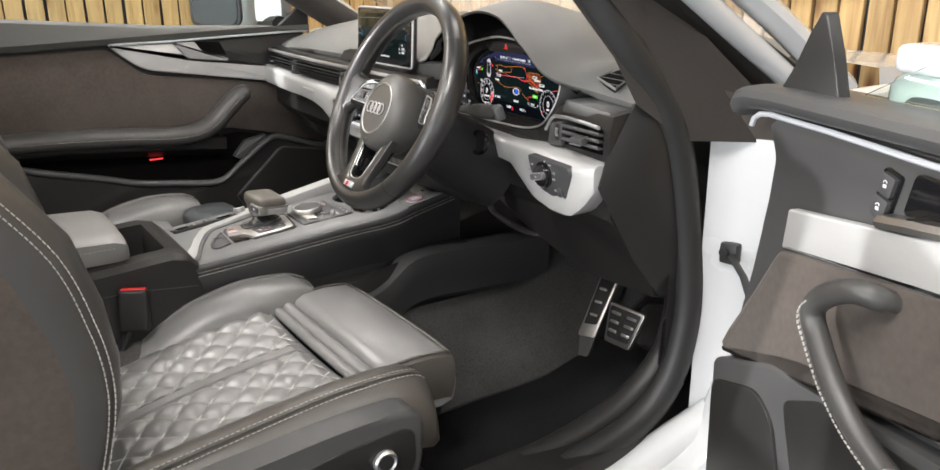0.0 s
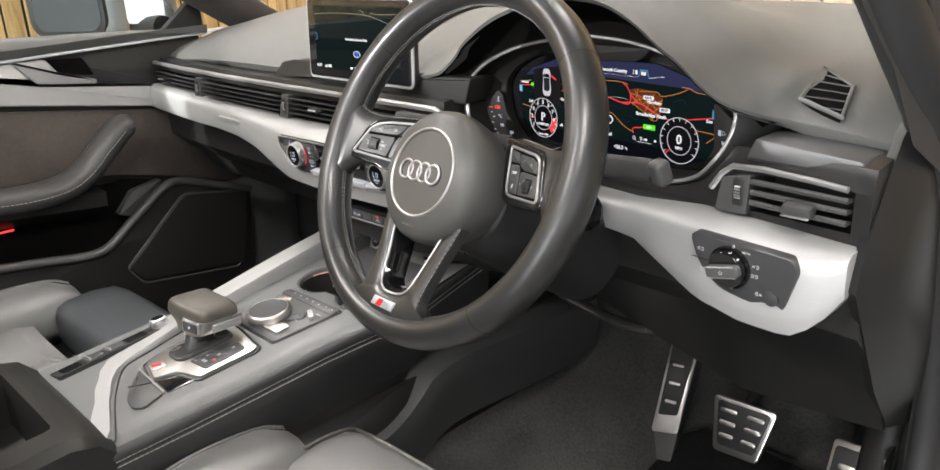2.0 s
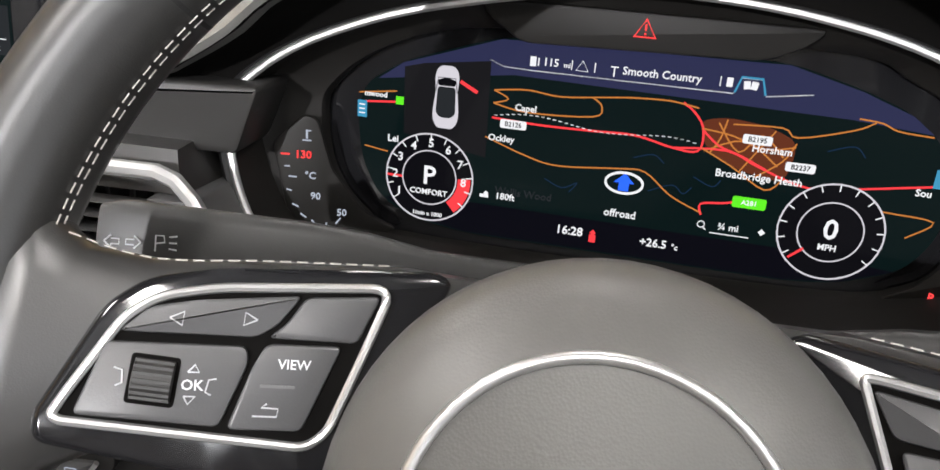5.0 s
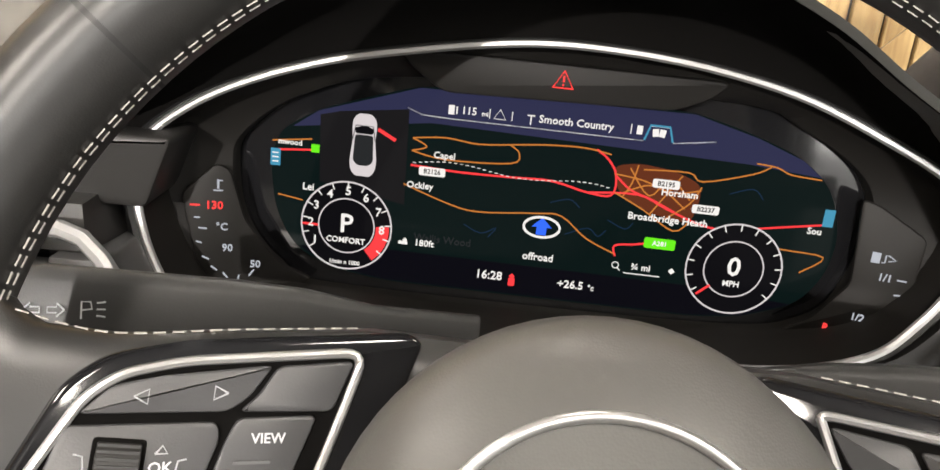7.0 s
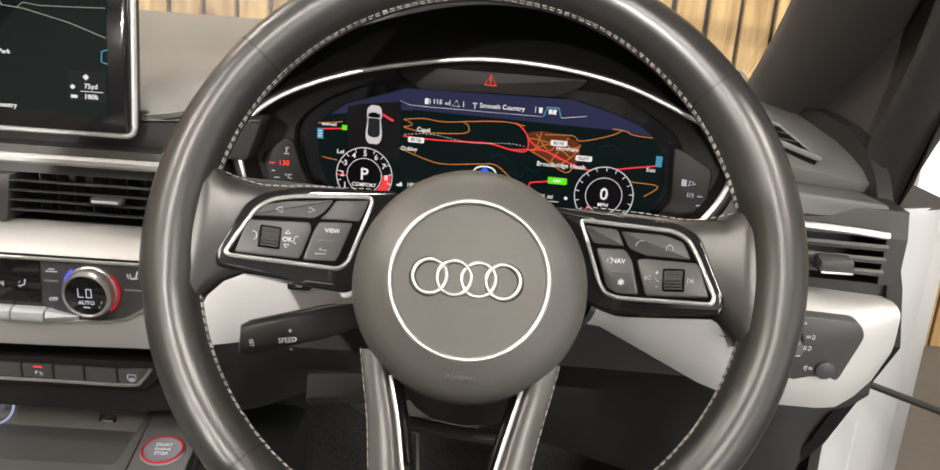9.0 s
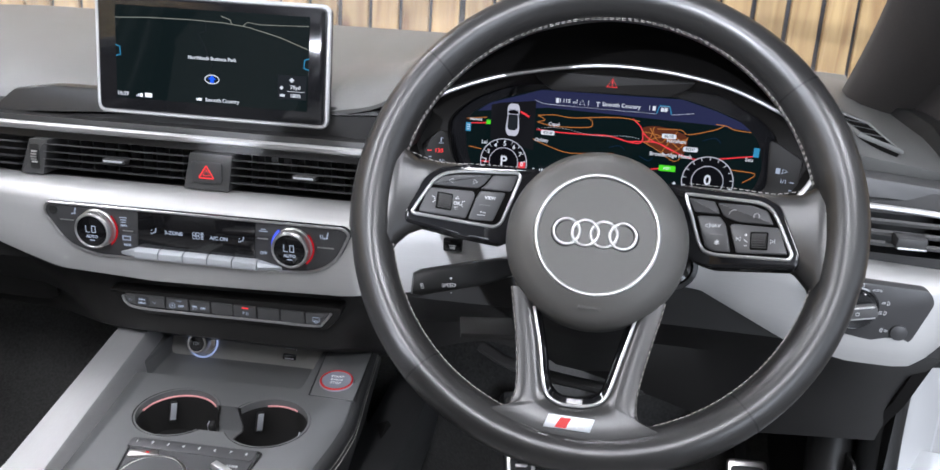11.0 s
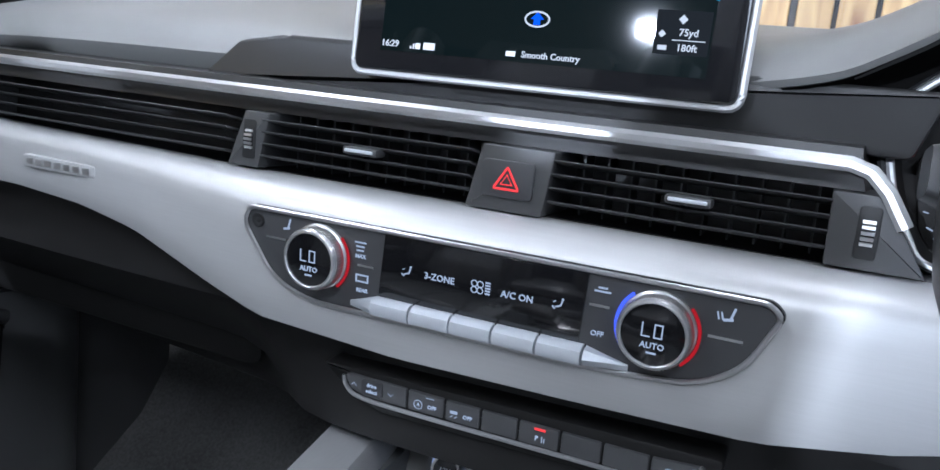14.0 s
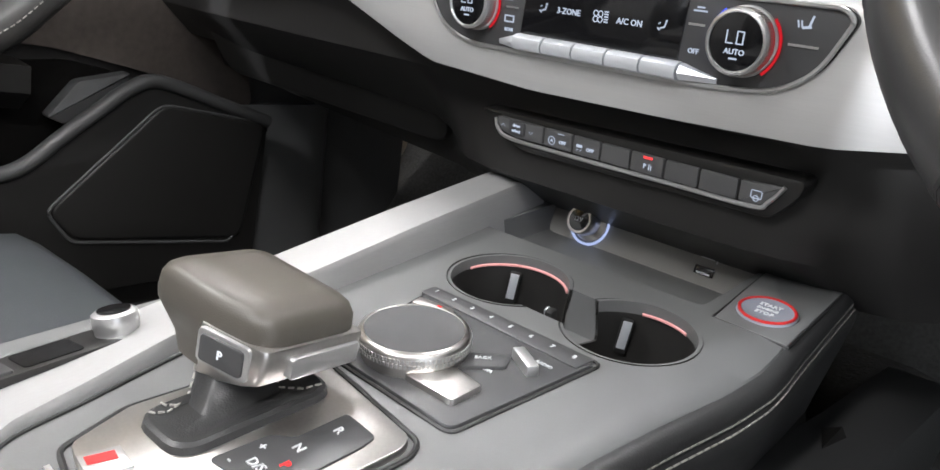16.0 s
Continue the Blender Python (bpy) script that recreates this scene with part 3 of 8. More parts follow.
def ribbon(pts, w, m, mat, parent, name="road", h=0.0002):
    """A thin flat line drawn on a display."""
    bm = bmesh.new()
    P = [Vector((p[0], p[1], 0)) for p in pts]
    left, right = [], []
    for i, p in enumerate(P):
        d = P[min(i + 1, len(P) - 1)] - P[max(i - 1, 0)]
        d.normalize()
        q = Vector((-d.y, d.x, 0)) * w / 2
        left.append(bm.verts.new(p + q + Vector((0, 0, h))))
        right.append(bm.verts.new(p - q + Vector((0, 0, h))))
    for i in range(len(P) - 1):
        bm.faces.new((left[i], right[i], right[i + 1], left[i + 1]))
    bmesh.ops.solidify(bm, geom=bm.faces[:], thickness=0.0001)
    bmesh.ops.transform(bm, matrix=m, verts=bm.verts[:])
    return part(name, bm, mat, parent, smooth=False)


def bars(rows, m, mat, parent, name="mark", h=0.0004):
    """Small flat bars: rows of x, y, width, height and turn, in millimetres and degrees."""
    for x, y, w, hh, a in rows:
        part(name, box((w / 1000, hh / 1000, 0.0003), m @ pose(x / 1000, y / 1000, h, 0, 0, a)), mat, parent, smooth=False)


def arc(r, a0, a1, n=24, cx=0.0, cy=0.0):
    return [(cx + r * math.cos(radians(a0 + (a1 - a0) * i / n)), cy + r * math.sin(radians(a0 + (a1 - a0) * i / n))) for i in range(n + 1)]


# ---- air vents ----
def slat(x0, x1, z, parent, depth=0.02, tilt=-10, thick=0.0008):
    secs = []
    for x in np.linspace(x0, x1, max(3, int((x1 - x0) / 0.04))):
        c = Vector((x, front(x) + 0.006, z))
        t = radians(tilt)
        loop = [(-0.0085, thick), (-0.0102, 0), (-0.0085, -thick), (depth - 0.009, -0.0006), (depth - 0.009, 0.0006)]
        secs.append([c + Vector((0, math.cos(t) * a - math.sin(t) * b, math.sin(t) * a + math.cos(t) * b)) for a, b in loop])
    return part("slat", loft(secs), CHARCOAL, parent)


def vent(x0, x1, label, fins=True, tab=None, zs=(0.8135, 0.8055, 0.7975, 0.7895), thick=0.0008):
    v = thing("air_vent", label, "air vent", ((x0 + x1) / 2, front((x0 + x1) / 2), 0.79), group="dashboard air vents")
    for z in zs:
        slat(x0, x1, z, v, thick=thick)
    if fins:
        for x in np.arange(x0 + 0.012, x1 - 0.005, 0.0145):
            part("fin", box((0.0012, 0.018, 0.036), pose(x, front(x) + 0.032, 0.8005)), CHARCOAL, v)
    if tab:
        part("tab", box((0.025, 0.013, 0.0052), pose(tab, front(tab) - 0.005, 0.8042), 0.002), CHARCOAL, v, "grey slider tab")
        # bright strip puts the tab's highlight into the shape
        part("tab_highlight", box((0.021, 0.0016, 0.0022), pose(tab, front(tab) - 0.0117, 0.8044), 0.0007), KEY, v, "chrome edge")
    return v


def thumbwheel(x, parent, z=0.801):
    y = front(x) - 0.001
    part("slot", plate(rounded(0.0105, 0.027, 0.002), facing(x, y - 0.0026, z), 0.002, 0.0005), RUBBER, parent, "dark thumbwheel slot")
    w = part("thumbwheel", lathe([(0.011, -0.0035), (0.0125, -0.003), (0.0125, 0.003), (0.011, 0.0035)], pose(x, y + 0.0085, z, 0, 90, 0), 28), BLACK, parent, "ribbed chrome thumbwheel")
    for k in range(-4, 5):
        a = radians(k * 13)
        part("rib", box((0.0062, 0.0012, 0.0017), pose(x, y + 0.0085 - 0.0127 * math.cos(a), z + 0.0127 * math.sin(a), -k * 13)), CHROME, w, smooth=False)


v1 = vent(-0.50, -0.214, "wide black louvred vent on the passenger side", fins=False)
v0 = vent(-0.745, -0.53, "black louvred side vent with slider", fins=False, tab=-0.69)
vent(-0.183, -0.026, "black louvred centre vent with chrome slider", tab=-0.10)
vent(0.025, 0.175, "black louvred centre vent with chrome slider", tab=0.105)
v4 = vent(0.637, 0.732, "black louvred side vent beside the light switch", fins=False, zs=(0.8125, 0.802, 0.7915), thick=0.0026)
part("tab", box((0.028, 0.016, 0.012), pose(0.69, front(0.69) - 0.008, 0.799, 12), 0.004), CHARCOAL, v4, "grey slider tab with chrome foot")
part("tab_foot", box((0.026, 0.003, 0.002), pose(0.69, front(0.69) - 0.016, 0.7935), 0.0008), CHROME, v4)
for pts, wx in ((((-198, 820), (-177, 820), (-185, 782), (-211, 782)), -0.193), (((-528, 820), (-507, 820), (-511, 782), (-536, 782)), -0.52), (((174, 820), (199, 820), (222, 782), (175, 782)), 0.193)):
    y = front(wx)
    bz = part("vent_bezel", plate(round_poly(mm(pts), 0.0015), pose(0, y - 0.003, 0, 90), 0.05, 0.001), CHARCOAL, dash, "charcoal vent bezel")
    thumbwheel(wx, bz)
hz = thing("hazard_switch", "square black hazard switch with a red triangle", "switch", (0, -0.004, 0.79))
part("bezel", plate(round_poly(mm([(-19, 820), (27, 820), (22, 781), (-27, 781)]), 0.0015), pose(0, -0.004, 0, 90), 0.05, 0.001), CHARCOAL, hz)
part("button", plate(rounded(0.033, 0.022, 0.003), facing(-0.0005, -0.0062, 0.8005), 0.004, 0.0008), BUTTON, hz)
tri = [(0, 0.0072), (-0.008, -0.0058), (0.008, -0.0058)]
part("triangle", tube(on(facing(-0.0005, -0.0066, 0.8005), round_poly(tri, 0.001), 0), 0.0007, True, 6), RED_GLOW, hz, "glowing red triangle")
part("triangle", tube(on(facing(-0.0005, -0.0066, 0.800), [(p[0] * 0.45, p[1] * 0.45) for p in tri], 0), 0.0006, True, 6), RED_GLOW, hz)

# ledge that carries the display, pad step
part("display_ledge", plate(round_poly(mm([(-268, 838), (-232, 868), (-190, 874), (221, 874), (208, 838)]), 0.004), pose(0, 0.027, 0, 90), 0.05, 0.003), BLACK, dash, "black ledge under the display")

# ---- centre display ----
SCR = facing(0.0, 0.014, 0.914, 3)
scr = thing("centre_display", "free-standing display with a silver frame showing a dark map", "display", turn=SCR)
part("housing", plate(round_poly(mm([(-126, 61), (122, 61), (122, -60.5), (-126, -60.5)]), 0.009), SCR @ pose(0, 0, -0.0015), 0.011, 0.003, 3), BLACK, scr)
part("frame", tube(on(SCR, round_poly(mm([(-125, 60), (121, 60), (121, -59.5), (-125, -59.5)]), 0.008), -0.003), 0.0024, True, 8), RAIL, scr, "thin satin silver frame")
part("glass", plate(round_poly(mm([(-122.5, 57.5), (118.5, 57.5), (118.5, -57), (-122.5, -57)]), 0.007), SCR @ pose(0, 0, 0.0005), 0.003, 0.0005), GLOSS, scr, "glossy black glass")
part("foot", box((0.13, 0.03, 0.05), pose(0, 0.04, 0.868), 0.01), BLACK, scr)
BEZEL = material("grey_brown_bezel", (0.009, 0.0082, 0.0074), 0.55, grain=0.1, scale=1400, bump=0.06, spec=0.22)
STREAM = glow("stream_blue", (0.01, 0.03, 0.07), 0.7)
NIGHT = glow("map_night_green", (0.003, 0.012, 0.0125), 0.5, 0.3, 0.03)
NIGHT_DIM = glow("cluster_night_green", (0.003, 0.012, 0.0125), 0.5, 0.05, 0.08)
NIGHT2 = glow("map_panel_grey", (0.03, 0.035, 0.04), 0.5)
ROAD_GREY = glow("road_pale", (0.32, 0.33, 0.27), 0.8)
WHITE_GLOW = glow("display_white", (0.8, 0.82, 0.85), 0.85)
CYAN_GLOW = glow("display_cyan", (0.05, 0.3, 0.5), 0.8)
ARROW = glow("display_arrow_blue", (0.02, 0.12, 0.9), 1.0)
SKY_GLOW = glow("display_dusk_blue", (0.022, 0.025, 0.068), 0.9)
ORANGE_GLOW = glow("road_orange", (0.75, 0.27, 0.06), 0.6)
ROADRED_GLOW = glow("road_red", (0.9, 0.05, 0.06), 0.9)
TOWN_GLOW = glow("town_brown", (0.14, 0.035, 0.015), 0.7)
GREEN_GLOW = glow("road_sign_green", (0.1, 0.75, 0.02), 0.9)
S1 = SCR @ pose(0, 0, 0.0009)
mapm = part("map", plate(mm([(-104, 49), (102, 49), (101, -45), (-104, -45)]), S1, 0.0004), NIGHT, scr, "dark green map")
ribbon(mm([(-104, 36), (-66, 38), (-25, 38.5), (13, 37.6), (38, 35), (72, 27), (101, 17)]), 0.0007, S1, ROAD_GREY, mapm)
ribbon(mm([(10, 44), (19, 41), (21, 37)]), 0.0007, S1, ROAD_GREY, mapm)
ribbon(mm([(33, 36), (37, 39.7), (50, 38.2), (70, 38.7), (101, 39.8)]), 0.0006, S1, ROAD_GREY, mapm)
ribbon(mm([(-7, 37.6), (-6.2, 28.5), (-14.7, 25.6), (-7.6, 11.8), (0.9, -7.5)]), 0.0009, S1, NIGHT2, mapm)
letters("Northlands Business Park", 0.0062, S1 @ pose(0, 0.0012, 0.0004), WHITE_GLOW, mapm)
letters("16:29", 0.0072, S1 @ pose(-0.097, -0.0405, 0.0004), WHITE_GLOW, mapm)
bars([(-82, -42, 1, 1.5, 0), (-80, -41.2, 1, 3, 0), (-77, -41, 3.5, 3.6, 0), (-69, -40.6, 8, 4.4, 0), (-14, -40.6, 6, 3, 0)], S1, MARK_DIM, mapm, "status_bar")
letters("Smooth Country", 0.0066, S1 @ pose(0.011, -0.0406, 0.0004), WHITE_GLOW, mapm)
letters("75yd", 0.0068, S1 @ pose(0.0885, -0.0215, 0.0006), WHITE_GLOW, mapm)
letters("180ft", 0.0068, S1 @ pose(0.0885, -0.0298, 0.0006), WHITE_GLOW, mapm)
bars([(85, -21.5, 30, 24, 0)], S1, NIGHT2, mapm, "scale_panel", 0.0002)
bars([(89, -25.6, 18, 0.5, 0), (74, -22.5, 3, 3, 45), (75, -30, 5, 2.5, 0), (84.6, -14.3, 3.6, 3.6, 45)], S1, WHITE_GLOW, mapm, "scale_mark", 0.0005)
ribbon(mm([(-104, 8.5), (-99.5, 7), (-99, -1), (-104, -2.5)]), 0.0012, S1, CYAN_GLOW, mapm, "menu_tab")
ribbon(mm([(102, 8), (97.5, 6.5), (97, -1.5), (102, -3)]), 0.0012, S1, CYAN_GLOW, mapm, "menu_tab")


def nav_arrow(m, k, parent):
    a = part("position_arrow", plate([(x * k, y * k) for x, y in ((0, 5), (-5, 0), (-2.5, 0), (-2.5, -4), (2.5, -4), (2.5, 0), (5, 0))], m @ pose(0, 0, 0.0006), 0.0003), ARROW, parent, "blue arrow in a white oval")
    part("oval", tube([m @ Vector((9 * k * math.cos(t), 5.2 * k * math.sin(t), 0.0004)) for t in np.linspace(0, 2 * math.pi, 33)[:-1]], 0.65 * k, True, 6), WHITE_GLOW, a)


nav_arrow(S1 @ pose(0, -0.0195, 0), 0.00083, mapm)

# ---- climate panel ----
CP = facing(0.0, -0.0395, 0.737, -4)
cp = thing("climate_panel", "dark climate panel with two chrome dials and five silver keys", "control panel", turn=CP)
OUT = mm([(-159, 27), (157, 28), (164, 22), (150, -8), (128, -22), (84, -26), (-80, -27), (-112, -27), (-140, -17), (-163, 16)])
out_s = round_poly(OUT, [0.008, 0.006, 0.008, 0.03, 0.03, 0.02, 0.02, 0.02, 0.02, 0.01], 5)
part("surround", plate([(x * 1.006, y * 1.015) for x, y in out_s], CP @ pose(0, 0, -0.0012), 0.03, 0.001), GLOSS, cp, "gloss black surround")
part("panel_face", plate(out_s, CP, 0.012, 0.001), BUTTON, cp)
part("chrome_outline", tube(on(CP, [(x * 0.992, y * 0.985) for x, y in out_s], 0.0008), 0.0015, True, 6), CHROME, cp, "thin chrome outline")
part("display_glass", plate(mm([(-58, 25.5), (66, 25.5), (64, -13), (-61, -13)]), CP @ pose(0, 0, 0.0012), 0.003, 0.0004), GLOSS, cp, "black display glass")
D = CP @ pose(0, 0.0035, 0.0014)
letters("3-ZONE", 0.0068, D @ pose(-0.021, 0.002, 0), MARK, cp)
letters("A/C ON", 0.0068, D @ pose(0.027, 0.001, 0), MARK, cp)
bars([(9.5, 5.5 - 1.6 * i, 3, 0.9, 0) for i in range(5)], D, MARK, cp, "fan_level")
for k in range(4):
    part("fan_icon", tube(on(D, arc(0.0018, 0, 360, 12, 0.003 + 0.0026 * math.cos(radians(45 + 90 * k)), 0.002 + 0.0026 * math.sin(radians(45 + 90 * k)))[:-1], 0.0002), 0.00035, True, 5), MARK, cp)
for sx in (-42, 51):
    bars([(sx, 1.0, 3.6, 0.8, 20), (sx + 1.8, 2.7, 0.8, 3.4, -15), (sx + 2.4, 5.2, 1.2, 1.2, 0), (sx - 2.5, 0, 2.4, 0.7, -40), (sx - 2.2, 3.4, 1.8, 0.5, 30)], D, MARK, cp, "seat_airflow_icon")
for i in range(5):
    x0 = -62 + 26.2 * i
    k = part("key", loft([[CP @ Vector((xx / 1000, yy / 1000, zz / 1000)) for yy, zz in ((-13.5, 0.5), (-14, 5), (-16, 8), (-20, 9), (-23.5, 7.5), (-25, 3), (-25, 0))] for xx in (x0, x0 + 0.4, x0 + 24.4, x0 + 24.8)]), KEY, cp, "satin silver rocker key")
for s, x0, x1 in ((-1, -80, -62.5), (1, 68.8, 92)):
    a, b = (x1, x0) if s < 0 else (x0, x1)
    part("key_wing", loft([[CP @ Vector((xx / 1000, yy / 1000, zz / 1000)) for yy, zz in ((-14 - 6 * t, 0.5), (-15 - 5 * t, 6 - 5 * t), (-20, 8 - 7 * t), (-24 + 1 * t, 5 - 4.5 * t), (-25 + 2 * t, 0))] for xx, t in ((a, 0), (a + (b - a) * 0.5, 0.5), (b, 0.95))]), KEY, cp)


def climate_dial(x, z, tint_left):
    m = CP @ pose(x, z, 0)
    d = part("dial", lathe([(0.0202, 0), (0.0202, 0.002), (0.0190, 0.003), (0.0188, 0.011), (0.018, 0.0128), (0.0168, 0.0132), (0.0162, 0.0126), (0.0162, 0.009)], m, 48), CHROME, cp, "knurled chrome dial")
    part("dial_glass", lathe([(0.0001, 0.0127), (0.010, 0.0125), (0.0163, 0.0118), (0.0163, 0.010)], m, 32), GLOSS, d, "black glass dial face")
    bm = bmesh.new()
    for k in range(64):
        a = 360 * k / 64
        bm_box(bm, (0.0006, 0.0009, 0.007), m @ pose(0, 0, 0, 0, 0, a) @ pose(0.019, 0, 0.007))
    part("knurl", bm, STEEL, d, smooth=False)
    f = m @ pose(0, 0, 0.0127)
    bars([(-5.3, 2.6, 0.7, 7.4, 0), (-3.1, -0.8, 4, 0.7, 0), (1.0, 2.6, 0.7, 7.4, 0), (4.8, 2.6, 0.7, 7.4, 0), (2.9, 6.0, 4, 0.7, 0), (2.9, -0.8, 4, 0.7, 0)], f, MARK, d, "digit_stroke")
    letters("AUTO", 0.0056, f @ pose(0.0005, -0.0055, 0.0002), MARK, d)
    bars([(0.5, -9.2, 5, 1.0, 0)], f, MARK, d, "auto_bar")
    part("red_arc", tube(on(m, arc(0.0214, -50, 42, 20), 0.0016), 0.0009, False, 6), ARC_RED, d, "red lit arc")
    if tint_left:
        part("blue_arc", tube(on(m, arc(0.0214, 130, 225, 20), 0.0016), 0.0010, False, 6), BLUE_GLOW, d, "blue lit arc")


climate_dial(-0.1035, 0.0035, False)
climate_dial(0.1045, 0.0035, True)
bars([(-137, 9, 15, 1.2, 0), (-71, 3, 11, 1.2, 0), (73, 9, 11, 1.4, 0), (138, 5.5, 17, 1.4, 0)], CP, CHROME, cp, "indicator_bar")
bars([(-127, 20, 1.2, 6, -15), (-129, 16.5, 5, 1.4, 10), (-75, 17, 8, 1, 0), (-75, 14.5, 6, 1, 0), (-75, 12, 5, 1, 0), (-73, -7, 9, 1, 0), (-73, -3, 9, 1, 0), (-77, -5, 1, 4, 0), (-69, -5, 1, 4, 0),
      (74, 17, 9, 1, 0), (74, 19, 5, 1, 0), (140, 19, 1.2, 6, -15), (138, 15.5, 5, 1.4, 10), (133, 17, 0.8, 4, 15), (135, 17, 0.8, 4, 15)], CP, MARK, cp, "button_icon")
letters("MAX", 0.0042, CP @ pose(-0.0745, 0.0085, 0.0006), MARK, cp)
letters("REAR", 0.0042, CP @ pose(-0.0725, -0.0125, 0.0006), MARK, cp)
letters("OFF", 0.0052, CP @ pose(0.0735, -0.0065, 0.0006), MARK, cp)
part("sensor", lathe([(0.0045, 0.0), (0.0045, 0.001), (0.0035, 0.0012), (0.002, 0.0004), (0.0001, 0.001)], CP @ pose(-0.151, 0.0185, 0.0), 20), RUBBER, cp)

# ---- row of switches below ----
SW = facing(0.018, -0.0045, 0.650, -6)
sw = thing("switch_row", "row of grey function switches with a chrome lower edge", "switch panel", turn=SW)
part("surround", plate(round_poly(mm([(-138, 10), (128, 15), (126, 4), (110, -14), (-92, -17), (-116, -8)]), 0.006), SW @ pose(0, 0, -0.001), 0.02, 0.002), BLACK, sw)
edges = [-118, -70, -43, -18, 7, 34, 60, 88, 116]
for i in range(8):
    a, b = edges[i] + 0.8, edges[i + 1] - 0.8
    pts = [(a, 7), (b, 7), (b, -6.5), (a, -6.5)]
    if i == 0:
        pts = [(a, 5), (a + 2, 7), (b, 7), (b, -6.5), (a + 16, -6.5), (a + 4, -3)]
    if i == 7:
        pts = [(a, 7), (b + 1, 9), (b - 3, 2), (b - 10, -6.5), (a, -6.5)]
    part("switch", plate(round_poly(mm(pts), 0.0012), SW @ pose(0, 0, 0.0015), 0.008, 0.0008), SWITCH, sw)
part("chrome_edge", tube(on(SW, curve_through([Vector((x, y, 0)) for x, y in mm([(-118.5, 5), (-116, -3), (-104, -8.5), (-60, -9.3), (40, -8.5), (98, -8), (108, -3), (117, 9)])], 4), 0.001), 0.0016, False, 6), CHROME, sw, "chrome lower edge")
F = SW @ pose(0, 0, 0.0018)
part("select_key", plate(rounded(0.016, 0.011, 0.002), F @ pose(-0.096, 0.001, 0.0008), 0.002, 0.0004), BUTTON, sw)
letters("drive", 0.0046, F @ pose(-0.096, 0.003, 0.0011), MARK, sw)
letters("select", 0.0046, F @ pose(-0.096, -0.0012, 0.0011), MARK, sw)
ribbon(mm([(-112, 0), (-110, 2), (-108, 0)]), 0.0005, F, MARK, sw, "arrow_icon")
ribbon(mm([(-84, 1), (-82, -1), (-80, 1)]), 0.0005, F, MARK, sw, "arrow_icon")
letters("OFF", 0.0046, F @ pose(-0.0515, -0.001, 0.0003), MARK, sw)
letters("OFF", 0.0046, F @ pose(-0.0265, -0.001, 0.0003), MARK, sw)
part("start_icon", tube(on(F, arc(0.003, 0, 360, 16, -0.0615, -0.001)[:-1], 0.0003), 0.0003, True, 5), MARK, sw)
letters("A", 0.004, F @ pose(-0.0615, -0.001, 0.0003), MARK, sw)
bars([(-36, 0.5, 5, 2, 0), (-37.5, -2.5, 2, 0.6, 40), (-34.5, -2.5, 2, 0.6, 40), (-53, 5.2, 6, 0.5, 0)], F, MARK, sw, "icon")
letters("P", 0.0055, F @ pose(0.0195, -0.001, 0.0003), MARK, sw)
bars([(23, -1, 0.6, 4, 0), (24.5, -1.5, 0.6, 3, 0)], F, MARK, sw, "icon")
bars([(21.5, 5.2, 7, 1.5, 0)], F, RED_GLOW, sw, "red_indicator")
part("icon", tube(on(F, rounded(0.007, 0.005, 0.0008, 2, 0.1005, 0.0005), 0.0003), 0.0003, True, 5), MARK, sw)
part("icon", tube(on(F, arc(0.0018, 0, 360, 12, 0.1005, -0.002)[:-1], 0.0004), 0.0003, True, 5), MARK, sw)

# badge on the trim
bd = thing("trim_badge", "small silver badge on the aluminium trim", "badge", (-0.358, front(-0.358) - 0.034, 0.76))
yb = front(-0.358) - 0.0245
part("badge_plate", plate(rounded(0.078, 0.0095, 0.003), facing(-0.358, yb, 0.7605), 0.012, 0.001), SILVER, bd)
bars([(-30 + 10 * i, 0, 7, 4.6, 0) for i in range(7)], facing(-0.358, yb, 0.7605), CHROME, bd, "raised_bar")

# ---- instrument cluster ----
CL = facing(0.414, 0.077, 0.845, 0, -5.5)
cl = thing("instrument_cluster", "digital instrument cluster showing a map and two round dials", "instrument cluster", turn=CL)
rim_pts = mm([(-196, -46), (-206, -26), (-212, -2), (-212, 17), (-198, 34), (-168, 53), (-120, 71), (-60, 84), (-16, 90), (26, 90), (68, 86), (111, 77), (155, 60), (183, 46), (197, 31), (199, 18), (194, -1), (181, -22), (160, -42), (117, -54), (48, -58), (-60, -60), (-150, -62), (-184, -60)])
rim_c = [p.to_2d() for p in curve_through([Vector((x, y, 0)) for x, y in rim_pts], 6, True)]
recess = [p.to_2d() for p in curve_through([Vector((x, y, 0)) for x, y in mm([(-175, 7), (-169, 26), (-138, 49), (-81, 64), (81, 69), (122, 58), (154, 39), (164, 17), (161, -18), (143, -44), (86, -55), (-119, -58), (-148, -49), (-169, -25)])], 6, True)]
disp = round_poly(mm([(-158, 12), (-153, 27), (-132, 41), (-78, 59), (67, 61), (102, 52), (127, 43), (145, 28), (154, 2), (151, -20), (140, -37), (111, -49), (83, -52), (-91, -53), (-121, -49), (-143, -39), (-155, -17)]), 0.012)


def rim_at(k, dh):
    return [CL @ Vector((x * k, y * k, 0.0545 - 0.14 * y + dh)) for x, y in rim_c]


def toward(p):
    """Point of the rim that lies in the same direction as p from the middle."""
    a = math.atan2(p[1], p[0])
    return min(rim_c, key=lambda q: abs(math.remainder(math.atan2(q[1], q[0]) - a, 2 * math.pi)))


